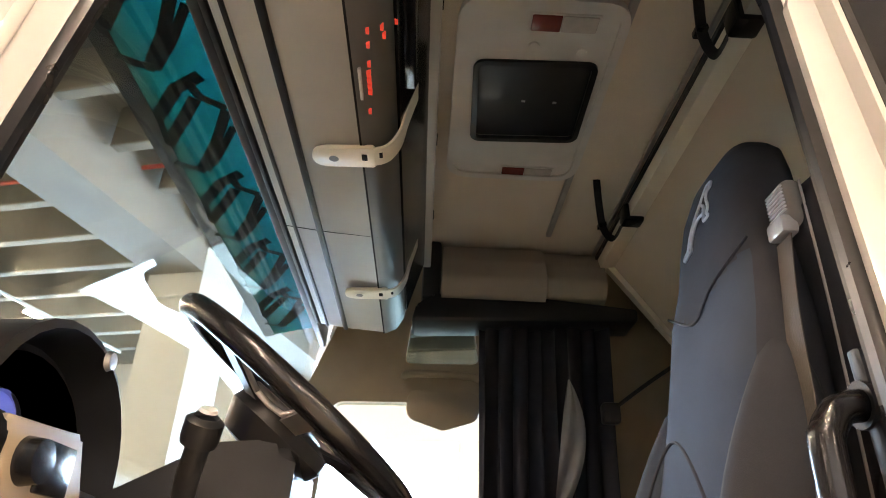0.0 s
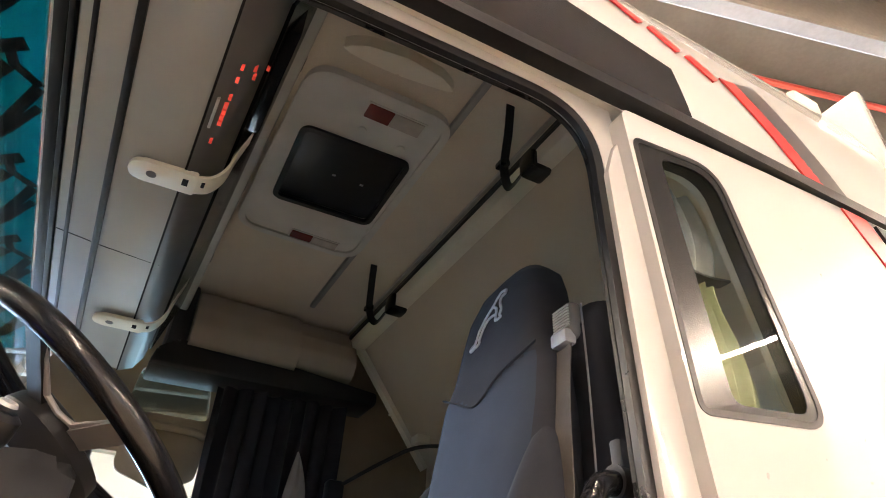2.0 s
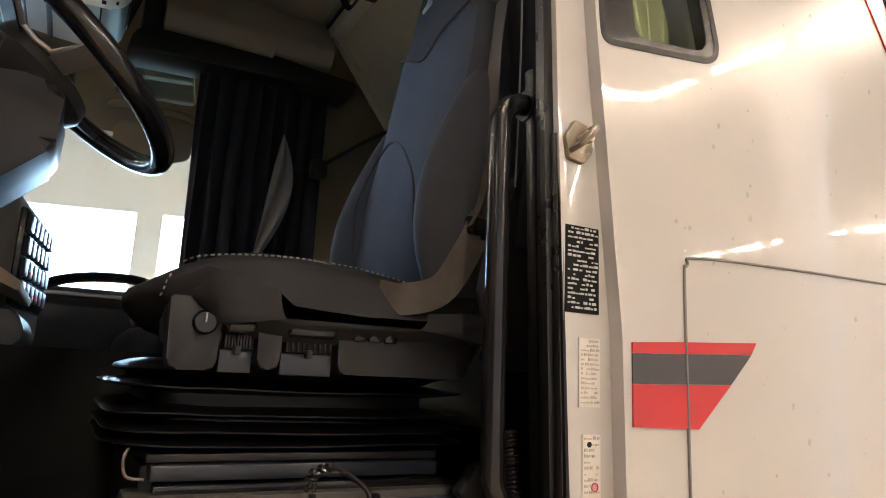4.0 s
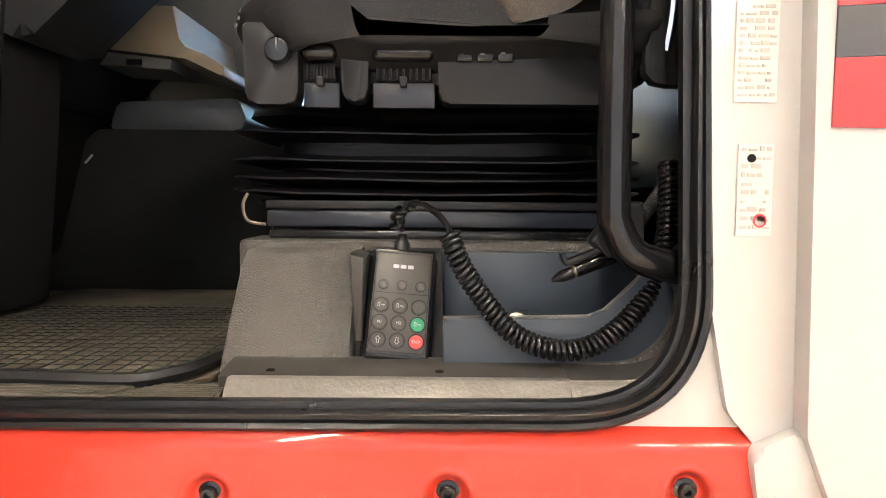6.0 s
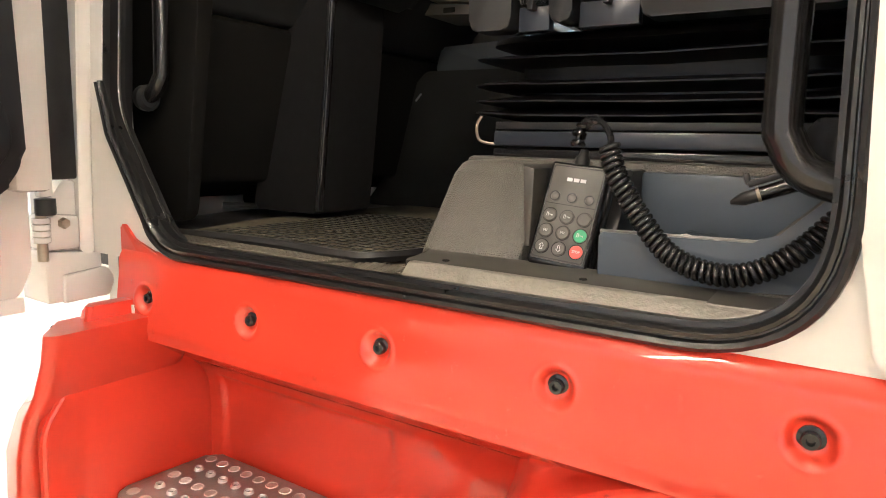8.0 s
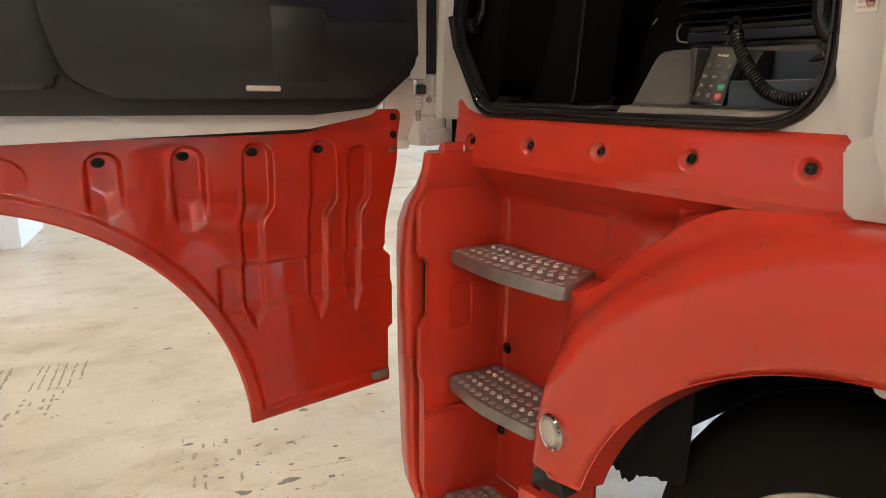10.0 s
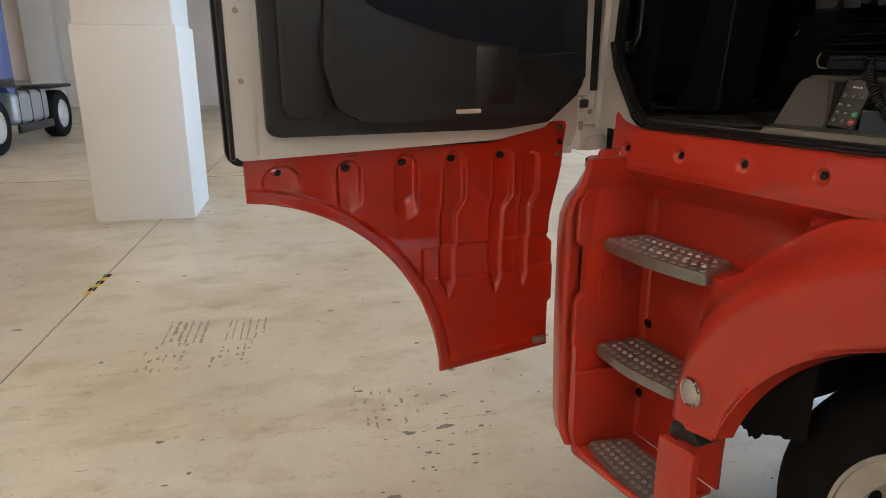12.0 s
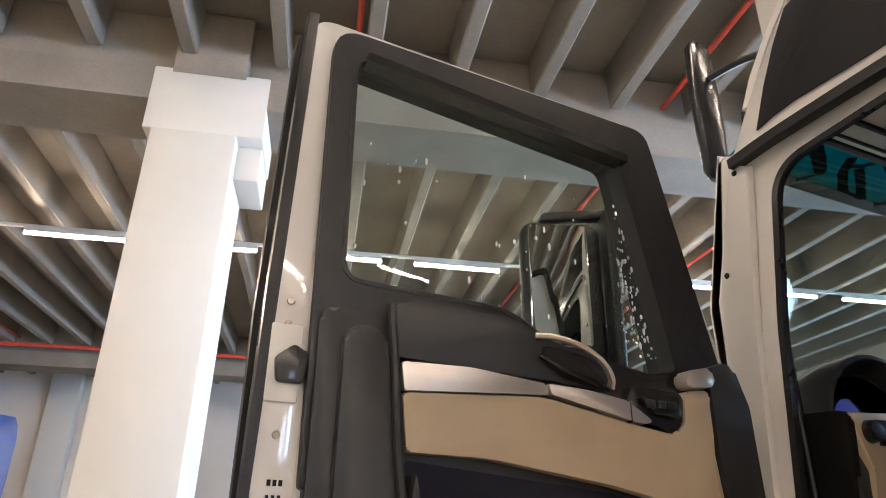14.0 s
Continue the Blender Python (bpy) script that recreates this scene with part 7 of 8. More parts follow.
# ---- steering wheel, dash ----
SW = Matrix.Translation((-0.765, 0.50, 2.215)) @ Matrix.Rotation(radians(38), 4, "Y")
wheel_s = thing("steering_wheel", "black leather steering wheel with silver spokes", "steering wheel", m=SW)
part("rim", tubed([(0.225 * math.cos(2 * math.pi * i / 64), 0.225 * math.sin(2 * math.pi * i / 64), 0) for i in range(64)], 0.0185, 16, closed=True), M_GLOSSBLACK, wheel_s, "black leather rim")
part("hub", lathed([(0.0, 0.012), (0.06, 0.010), (0.085, 0.0), (0.09, -0.02), (0.07, -0.06), (0.0, -0.07)], Matrix.Translation((0.01, 0, -0.03)) @ Matrix.Diagonal((1.0, 1.15, 1.0, 1.0)), 32), M_BLACK, wheel_s)
for a in (0, 180):
    for s in (-1, 1):
        m = Matrix.Rotation(radians(a + 24 * s - 90), 4, "Z")
        bm = bmesh.new()
        sweep(bm, [m @ Vector(p) for p in ((0.07, 0, -0.035), (0.13, 0, -0.022), (0.215, 0, -0.004))], [(-0.016, -0.006), (0.016, -0.006), (0.016, 0.006), (-0.016, 0.006)])
        part("spoke", bm, M_SILVER if s > 0 else M_BLACK, wheel_s)
for a in (-90, 90):
    pol = [(0.201, a - 21 + 6 * k) for k in range(8)] + [(0.11, a + 14), (0.10, a), (0.11, a - 14)]
    part("spoke_trim", tubed([(r * math.cos(radians(t)), r * math.sin(radians(t)), -0.004 - (0.201 - r) * 0.25) for r, t in pol], 0.0045, 8, closed=True), M_SILVER, wheel_s, "silver spoke trim")
part("airbag_cover", boxed(-0.055, 0.06, -0.075, 0.075, -0.03, -0.012, 0.02, 3), M_BLACK, wheel_s)
col_s = thing("steering_column", "black steering column cover with switch stalks", "steering column")
part("cover", prismed(rounded([(-0.735, 2.15), (-0.74, 2.04), (-0.95, 1.84), (-1.12, 1.92), (-1.0, 2.06), (-0.85, 2.14)], 0.03, 4), "y", 0.41, 0.59, 0.03), M_BLACK, col_s)
part("column_boot", prismed(rounded([(-0.98, 1.92), (-0.99, 1.752), (-1.0, 1.635), (-1.018, 1.44), (-1.20, 1.44), (-1.10, 1.96)], [0.02, 0.2, 0.2, 0.01, 0.01, 0.02], 4), "y", 0.40, 0.56, 0.016), M_INK, col_s)
part("boot_edge", tubed(curve([(-0.985, 0.408, 1.90), (-0.9965, 0.408, 1.752), (-1.006, 0.408, 1.635), (-1.023, 0.408, 1.445)], 5), 0.009, 10), M_GLOSSBLACK, col_s)
stalk = part("stalk", tubed([(-0.88, 0.40, 2.02), (-0.850, 0.315, 2.075), (-0.834, 0.288, 2.125)], 0.015, 12), M_BLACK, col_s)
part("stalk_cap", lathed([(0.0, 0.0), (0.022, 0.0), (0.024, 0.008), (0.024, 0.03), (0.016, 0.036), (0.012, 0.032), (0.0, 0.032)], Matrix.Translation((-0.838, 0.293, 2.115)) @ look((0, 0, 0), (-0.016, 0.027, -0.05)), 18), M_DARKGREY, col_s)
part("stalk_button", lathed([(0.0, 0.0), (0.012, 0.0), (0.010, 0.004), (0.0, 0.005)], Matrix.Translation((-0.8265, 0.2735, 2.1505)) @ look((0, 0, 0), (-0.016, 0.027, -0.05)), 14), M_PALEPRINT, col_s)
part("stalk", tubed([(-0.86, 0.61, 2.18), (-0.80, 0.75, 2.19)], 0.014, 12), M_BLACK, col_s)

dash = thing("dashboard", "black dashboard with beige side panel and blue-lit instruments", "dashboard")
part("dash_body", prismed(rounded([(-1.36, 1.96), (-1.28, 2.06), (-1.14, 2.10), (-1.02, 2.06), (-1.0, 1.90), (-1.08, 1.80), (-1.36, 1.75)], 0.03, 4), "y", 0.16, 2.24, 0.02), M_BLACK, dash)
part("lower_dash", prismed(rounded([(-1.36, 1.75), (-1.08, 1.80), (-1.16, 1.5), (-1.36, 1.45)], 0.02, 3), "y", 0.17, 2.24, 0.01), M_FOOTSHADE, dash)
bm = bmesh.new()
loft(bm, [[V(x, 0.39 + wy * math.cos(a * 2 * math.pi / 28), 2.10 + dz + wz * math.sin(a * 2 * math.pi / 28)) for a in range(28)] for x, wy, wz, dz in ((-1.28, 0.15, 0.12, 0.0), (-1.22, 0.19, 0.16, 0.0), (-1.14, 0.208, 0.185, 0.0), (-1.06, 0.212, 0.19, 0.0), (-1.055, 0.20, 0.178, 0.0), (-1.12, 0.18, 0.155, 0.0))])
part("instrument_hood", bm, M_BLACK, dash)
part("instrument_face", lathed([(0.0, 0.0), (0.18, 0.0)], Matrix.Translation((-1.115, 0.39, 2.10)) @ pose(0, 0, 0, 0, 90, 0) @ Matrix.Diagonal((0.8, 1.0, 1.0, 1.0)), 28), M_SCREEN, dash)
part("blue_dial", lathed([(0.0, 0.003), (0.05, 0.003), (0.055, 0.0)], Matrix.Translation((-1.11, 0.32, 2.12)) @ pose(0, 0, 0, 0, 90, 0), 24), glow("blue_instrument", (0.06, 0.08, 0.45), 0.10), dash, "dim blue lit dial")
part("dial_ring", lathed([(0.055, 0.0), (0.058, 0.006), (0.063, 0.0)], Matrix.Translation((-1.11, 0.32, 2.12)) @ pose(0, 0, 0, 0, 90, 0), 24), M_CHROME, dash)
part("round_button", lathed([(0.0, 0.010), (0.013, 0.008), (0.016, 0.0)], Matrix.Translation((-1.052, 0.455, 2.262)) @ pose(0, 0, 0, 0, 90, 0), 20), M_SILVER, dash, "round silver knob")
part("beige_panel", prismed(rounded([(0.15, 2.115), (0.325, 2.125), (0.385, 2.0), (0.385, 1.88), (0.17, 1.875), (0.205, 1.99)], 0.012, 3), "x", -1.02, -0.995, 0.006), M_BEIGE, dash, "beige plastic side panel")
part("light_switch", lathed([(0.0, 0.022), (0.024, 0.02), (0.027, 0.0)], Matrix.Translation((-0.995, 0.215, 2.075)) @ pose(0, 0, 0, 0, 90, 0), 20), M_GLOSSBLACK, dash, "black rotary light switch")
part("switch_field", boxed(-0.996, -0.99, 0.24, 0.315, 2.045, 2.105, 0.004), M_GLOSSBLACK, dash)
part("panel_flap", boxed(-0.998, -0.992, 0.245, 0.345, 1.90, 1.955, 0.003), M_BEIGE, dash)
part("side_wall", prismed(rounded([(-1.34, 1.44), (-1.08, 1.44), (-1.02, 1.90), (-0.99, 2.12), (-1.34, 2.14)], 0.03, 3), "y", 0.146, 0.175, 0.008), M_FOOTSHADE, dash)
part("kick_plate", prismed(rounded([(-1.100, 1.432), (-1.086, 1.60), (-1.078, 1.765), (-1.105, 1.86), (-1.30, 1.95), (-1.34, 1.432)], [0.006, 0.1, 0.03, 0.05, 0.01, 0.01], 4), "y", 0.490, 0.520, 0.008), M_FOOTSHADE, dash)
# Lighter grey tube paints the highlight along the plate's edge.
part("kick_edge_highlight", tubed(curve([(-1.106, 0.495, 1.432), (-1.099, 0.492, 1.448), (-1.087, 0.492, 1.60), (-1.079, 0.492, 1.757), (-1.085, 0.492, 1.785), (-1.104, 0.492, 1.86)], 6), 0.0055, 8), M_EDGE, dash, "grey edge line painted as a highlight")
part("kick_foot", tubed(curve([(-1.104, 0.494, 1.437), (-1.16, 0.49, 1.437), (-1.24, 0.46, 1.438), (-1.30, 0.40, 1.440)], 5), 0.006, 8), M_EDGE, dash, "grey foot edge")
part("dash_top", boxed(-1.33, -1.12, 0.75, 2.2, 2.08, 2.10, 0.008), M_BLACK, dash)
part("white_paper", prismed([(-1.30, 1.00), (-1.12, 1.04), (-1.16, 1.32), (-1.32, 1.24)], "z", 2.102, 2.106), M_PAPER, dash, "sheet of white paper on the dashboard")
# centre console turned to the driver
console = thing("centre_console", "grey centre console with black switch panel and red lit switches", "console")
part("console_body", prismed(rounded([(-1.05, 0.98), (-0.83, 1.14), (-0.77, 1.62), (-1.05, 1.62)], 0.03, 3), "z", 1.78, 2.12, 0.02), M_GREY, console)
CM = Matrix.Translation((-0.826, 1.15, 1.86)) @ pose(0, 0, 0, 0, 0, 83)    # x along the face, y into it
part("switch_panel", boxed(0.02, 0.40, -0.012, 0.01, 0.0, 0.24, 0.012, m=CM), M_GLOSSBLACK, console)
for r in range(4):
    for c in range(6):
        s = part("switch", boxed(0.035 + 0.058 * c, 0.083 + 0.058 * c, -0.022, -0.008, 0.02 + 0.054 * r, 0.062 + 0.054 * r, 0.004, m=CM), M_DARKGREY, console)
        if (r, c) in ((0, 0), (0, 2), (1, 1), (3, 4), (0, 3)):
            part("switch_lamp", boxed(0.045 + 0.058 * c, 0.065 + 0.058 * c, -0.0245, -0.0215, 0.03 + 0.054 * r, 0.036 + 0.054 * r, m=CM), M_REDGLOW, s, "red lit symbol")
part("dash_belly", prismed(rounded([(-1.22, 2.0), (-1.138, 1.943), (-1.049, 1.912), (-0.882, 1.894), (-0.85, 1.89), (-0.776, 1.856), (-0.775, 1.875), (-0.809, 1.897), (-0.86, 1.916), (-0.87, 1.99)], [0, 0.05, 0.05, 0.02, 0.02, 0.004, 0.004, 0.02, 0.02, 0.0], 4), "y", 0.75, 1.16, 0.006), M_BEIGE, console, "beige lower dash trim")
part("belly_lip", prismed([(-1.04, 1.906), (-0.877, 1.889), (-0.879, 1.868), (-1.036, 1.878)], "y", 0.752, 0.90, 0.003), M_EDGE, console, "dark lip with a slot")
part("lip_slot", boxed(-0.965, -0.935, 0.7495, 0.753, 1.877, 1.888, 0.001), M_INK, console)
part("console_foot", prismed(rounded([(-1.035, 1.82), (-1.055, 1.752), (-0.80, 1.742), (-0.76, 1.78), (-0.78, 1.83)], [0.01, 0.015, 0.01, 0.02, 0.02], 4), "y", 0.855, 1.30, 0.012), M_FOOT, console, "blue-grey foot of the console")
tunnel = thing("engine_tunnel", "black carpeted engine tunnel between the seats", "engine tunnel")
part("tunnel_body", prismed(rounded([(0.68, 1.42), (0.68, 1.755), (-1.07, 1.762), (-1.125, 1.71), (-1.175, 1.61), (-1.21, 1.48), (-1.26, 1.42)], [0.02, 0.03, 0.03, 0.08, 0.1, 0.05, 0.01], 5), "y", 0.84, 1.50, 0.035), M_CARPET, tunnel)
part("clip", tubed([(-1.082, 0.838, 1.708), (-1.098, 0.838, 1.690)], 0.0022, 6), M_PALEPRINT, tunnel, "small pale clip")

# ---- overhead console with brackets ----
over = thing("overhead_console", "taupe overhead storage console with dark radio fascia", "overhead console")
SEC = [(-0.655, 3.00), (-0.665, 2.93), (-0.69, 2.885), (-0.73, 2.865), (-0.86, 2.875), (-0.985, 2.89), (-1.0, 2.93), (-1.0, 3.38), (-0.60, 3.38), (-0.60, 3.20)]
part("console_shell", prismed(SEC, "y", 0.15, 1.93, 0.004), M_SHELF, over)
part("fascia", prismed([(-0.657, 2.94), (-0.600, 3.14), (-0.592, 3.14), (-0.650, 2.935)], "y", 0.22, 1.86, 0.003), M_GLOSSBLACK, over, "dark radio and storage fascia")
part("front_edge", prismed([(-0.737, 2.8625), (-0.728, 2.862), (-0.688, 2.8815), (-0.662, 2.928), (-0.652, 3.0), (-0.66, 3.0), (-0.672, 2.93), (-0.70, 2.892), (-0.737, 2.87)], "y", 0.152, 1.928, 0.001), M_EDGE, over, "slate-grey rounded front edge")
part("upper_rail", boxed(-0.615, -0.565, 0.16, 1.92, 3.15, 3.20, 0.008), M_SHELF, over)
for y in (0.52, 1.05, 1.5):
    part("rail_slot", boxed(-0.567, -0.562, y, y + 0.05, 3.168, 3.18, 0.002), M_INK, over)
part("rear_strip", boxed(-0.895, -0.878, 0.15, 1.93, 2.868, 2.90, 0.004), M_RUBBER, over, "black gap strip")
part("front_strip", boxed(-0.965, -0.955, 0.15, 1.93, 2.88, 2.91, 0.003), M_RUBBER, over, "black gap strip")
part("front_strip", boxed(-1.005, -0.993, 0.15, 1.93, 2.89, 2.92, 0.003), M_RUBBER, over, "black gap strip")
part("cross_gap", prismed([(-0.985, 2.8885), (-0.86, 2.8735), (-0.72, 2.8645), (-0.72, 2.875), (-0.985, 2.90)], "y", 1.1365, 1.1390), M_INK, over)
part("long_gap", boxed(-0.738, -0.733, 0.15, 1.93, 2.862, 2.87), M_INK, over)
part("radio", boxed(-0.652, -0.615, 0.30, 0.62, 2.97, 3.07, 0.006), M_SCREEN, over, "dark radio with red lit marks")
for x, y, z in ((-0.701, 0.38, 2.875), (-0.673, 0.385, 2.906), (-0.652, 0.38, 2.94), (-0.676, 0.36, 2.902), (-0.702, 0.43, 2.874), (-0.708, 0.57, 2.871), (-0.70, 0.345, 2.876)):
    part("red_mark", boxed(x - 0.003, x + 0.003, y, y + 0.012, z - 0.006, z + 0.003), M_REDGLOW, over)
for k in range(4):
    part("red_mark", boxed(-0.708, -0.700, 0.455 + 0.018 * k, 0.467 + 0.018 * k, 2.866, 2.876), M_REDGLOW, over)
part("radio_face", boxed(-0.724, -0.718, 0.44, 0.53, 2.858, 2.868, 0.001), M_PALEPRINT, over, "pale printed radio label")
part("card", boxed(-0.64, -0.62, 0.26, 0.42, 3.08, 3.105, 0.003), M_PALEPRINT, over, "pale card in the slot")
for y in (0.725, 1.525):
    b = thing("bracket", "ivory plastic bracket with round hole under the overhead console", "bracket", "console brackets")
    bm = bmesh.new()
    prism(bm, rounded([(-0.850, y - 0.028), (-0.850, y + 0.042), (-0.705, y + 0.040), (-0.705, y - 0.034)], [0.035, 0.035, 0.004, 0.004], 6), "z", 2.850, 2.862, 0.003)
    bent(bm, lambda c: (c.x, c.y, c.z + 0.02 * (c.x + 0.86)))
    part("plate", bm, M_IVORY, b)
    bm = bmesh.new()
    sweep(bm, curve([(-0.706, y + 0.003, 2.858), (-0.675, y + 0.003, 2.872), (-0.650, y + 0.003, 2.915), (-0.635, y + 0.003, 2.99), (-0.60, y + 0.003, 3.13)], 6), [(-0.032, -0.003), (0.032, -0.003), (0.032, 0.003), (-0.032, 0.003)], up=(1, 0, 0))
    part("arm", bm, M_IVORY, b)
    part("hole", lathed([(0.0, 0.0), (0.011, 0.0), (0.0115, 0.001)], Matrix.Translation((-0.80, y + 0.006, 2.8497)) @ pose(0, 0, 0, 180), 18), M_GREY, b)
    part("slot", boxed(-0.735, -0.722, y - 0.012, y + 0.012, 2.851, 2.8545, 0.001), M_INK, b)
    part("slot", boxed(-0.695, -0.687, y - 0.012, y + 0.008, 2.858, 2.8625, 0.001), M_INK, b)

# header in front of the console, and the tinted sun visor outside
part("windscreen_header", boxed(-1.035, -1.008, 0.13, 2.26, 2.905, 3.0, 0.006), M_BLACK, truck)
visor = thing("sun_visor", "blue tinted outside sun visor with dark angular prints", "sun visor")


def visor_at(u, v, off=0.0):
    y = 0.20 + 1.98 * u
    return V(-1.06 - 0.20 * v, y, 2.965 - 0.05 * v + off)


part("visor_sheet", sheeted(visor_at, 30, 8, (0, 0, 0.005)), M_VISOR, visor)
part("visor_edge", sheeted(lambda u, v: visor_at(u, 0.80 + 0.20 * v, -0.003), 30, 2, (0, 0, 0.002)), M_SCREEN, visor, "dark front edge of the visor")
def visor_print(pts, y0, half):
    """A band of black print on the visor along points (x from the rear edge, y)."""
    line = [visor_at((y0 + y - 0.20) / 1.98, (-1.06 - x) / 0.20, -0.004) for x, y in pts]
    nl = len(line) - 1
    side = [(line[min(i + 1, nl)] - line[max(i - 1, 0)]).cross(V(0, 0, 1)).normalized() * half for i in range(len(line))]
    part("print", sheeted(lambda u, v: line[round(u * nl)] + side[round(u * nl)] * (2 * v - 1), nl, 1, (0, 0, 0.001)), M_INK, visor)


for k in range(5):
    y0 = 0.28 + 0.385 * k
    for pts, half in (([(-1.215, 0.04), (-1.15, -0.045), (-1.09, -0.075)], 0.016), ([(-1.12, -0.06), (-1.11, -0.01), (-1.062, 0.045)], 0.012), ([(-1.225, 0.145), (-1.17, 0.07), (-1.12, -0.005)], 0.015), ([(-1.215, 0.03), (-1.225, 0.14)], 0.012),
                      ([(-1.065, 0.05), (-1.12, 0.17), (-1.185, 0.275)], 0.013), ([(-1.063, 0.115), (-1.12, 0.21), (-1.17, 0.275)], 0.010), ([(-1.232, 0.22), (-1.20, 0.25), (-1.175, 0.265)], 0.012)):
        visor_print(pts, y0, half)
front_mirror = thing("front_mirror", "dark glossy front mirror housing on an arm", "mirror")
bm = bmesh.new()
loft(bm, [super_ring((-1.42, 0.37, z), a, b, 18, 3) for z, a, b in ((2.98, 0.014, 0.03), (3.01, 0.024, 0.052), (3.3, 0.03, 0.062), (3.54, 0.024, 0.052), (3.57, 0.012, 0.03))])
part("housing", bm, M_GLOSSBLACK, front_mirror)
part("arm", tubed(curve([(-1.40, 0.38, 3.4), (-1.25, 0.45, 3.42), (-1.02, 0.55, 3.35)], 5), 0.014, 8), M_BLACK, front_mirror)

# ---- ceiling fittings ----
hatch = thing("roof_hatch", "pale grey roof hatch frame with dark tinted vent panel", "roof hatch")
bm = bmesh.new()
FR = rounded([(-0.518, 0.69), (-0.522, 1.535), (-0.050, 1.535), (-0.055, 0.69)], 0.09, 7)
INN = rounded([(-0.455, 0.935), (-0.440, 1.300), (-0.100, 1.285), (-0.108, 0.925)], 0.028, 6)
holed(bm, FR, [INN], "z", 3.362, 3.39)
part("frame", bm, M_HATCH, hatch)
part("vent_panel", prismed(grown(INN, 0.004), "z", 3.372, 3.388, 0.004), M_BLACK, hatch, "dark tinted vent panel")
bm = bmesh.new()
ring_plate(bm, grown(INN, 0.012), grown(INN, -0.006), "z", 3.352, 3.366)
part("panel_edge", bm, M_DARKGREY, hatch, "dark raised rim of the vent panel")
bm = bmesh.new()
ring_plate(bm, grown(FR, 0.004), grown(FR, -0.022), "z", 3.353, 3.366)
part("frame_rim", bm, M_HATCH, hatch)
for x in (-0.30, -0.20):
    part("vent_mark", boxed(x, x + 0.012, 1.11, 1.118, 3.370, 3.374), M_PALEPRINT, hatch)
for y0, y1 in ((0.742, 0.800), (1.468, 1.512)):
    part("red_lens", boxed(-0.320, -0.238, y0, y1, 3.354, 3.366, 0.004), M_LAMPRED, hatch, "red lamp lens")
    part("clear_lens", boxed(-0.237, -0.138, y0, y1, 3.354, 3.366, 0.004), M_LAMPWHITE, hatch, "clear lamp lens")
    part("lens_rim", boxed(-0.326, -0.132, y0 - 0.005, y1 + 0.005, 3.358, 3.364, 0.003), M_HATCH, hatch)
for x, y in ((-0.16, 0.875), (-0.30, 0.86)):
    part("latch_knob", lathed([(0.0, 0.006), (0.014, 0.005), (0.016, 0.0)], Matrix.Translation((x, y, 3.362)) @ pose(0, 0, 0, 180), 12), M_HATCH, hatch)
lampc = thing("roof_lamp", "long cream interior lamp lens under the roof edge", "lamp")
bm = prismed(rounded([(-0.490, 0.588), (-0.41, 0.545), (-0.30, 0.528), (-0.19, 0.540), (-0.120, 0.572), (-0.20, 0.584), (-0.30, 0.590), (-0.40, 0.596)], 0.03, 3), "z", 3.342, 3.386, 0.010)
part("lens", bm, M_IVORY, lampc)
trk = thing("curtain_rail", "thin aluminium curtain track across the roof", "rail")
part("track", boxed(-0.068, -0.045, 0.16, 2.0, 3.365, 3.385, 0.004), M_ALU, trk)

# ---- bunk folded up at the rear ----
bunk = thing("upper_bunk", "folded-up upper bunk with tan underside and ivory rim", "bunk")
R0, R1 = V(0.215, 0, 3.30), V(0.60, 0, 2.78)
part("underside", sheeted(lambda u, v: V(R0.x + (R1.x - R0.x) * v * 1.45 + 0.012, 0.16 + 1.915 * u, R0.z + (R1.z - R0.z) * v * 1.45), 6, 6, (0.05, 0, 0.04)), M_BUNK, bunk)
bm = bmesh.new()
sweep(bm, [(0.215, 0.13, 3.30), (0.215, 2.14, 3.30)], [(-0.028, -0.028), (0.028, -0.028), (0.028, 0.028), (-0.028, 0.028)])
part("front_rim", bm, M_IVORY, bunk)
bm = bmesh.new()
sweep(bm, [(0.22, 2.10, 3.295), (0.60, 2.10, 2.795)], [(-0.02, -0.016), (0.02, -0.016), (0.02, 0.016), (-0.02, 0.016)])
part("side_rim", bm, M_IVORY, bunk)
bm = bmesh.new()
sweep(bm, [(0.186, 0.14, 3.336), (0.186, 2.12, 3.336)], [(-0.010, -0.008), (0.010, -0.008), (0.010, 0.008), (-0.010, 0.008)])
part("rim_groove", bm, M_RUBBER, bunk, "black groove strip")
bm = bmesh.new()
sweep(bm, [(0.168, 0.14, 3.352), (0.168, 2.12, 3.352)], [(-0.006, -0.006), (0.006, -0.006), (0.006, 0.006), (-0.006, 0.006)])
part("rim_bead", bm, M_SILVER, bunk, "thin bright bead")
part("rim_tab", prismed([(2.11, 3.0), (2.15, 3.02), (2.11, 3.05)], "x", 0.42, 0.44), M_IVORY, bunk)
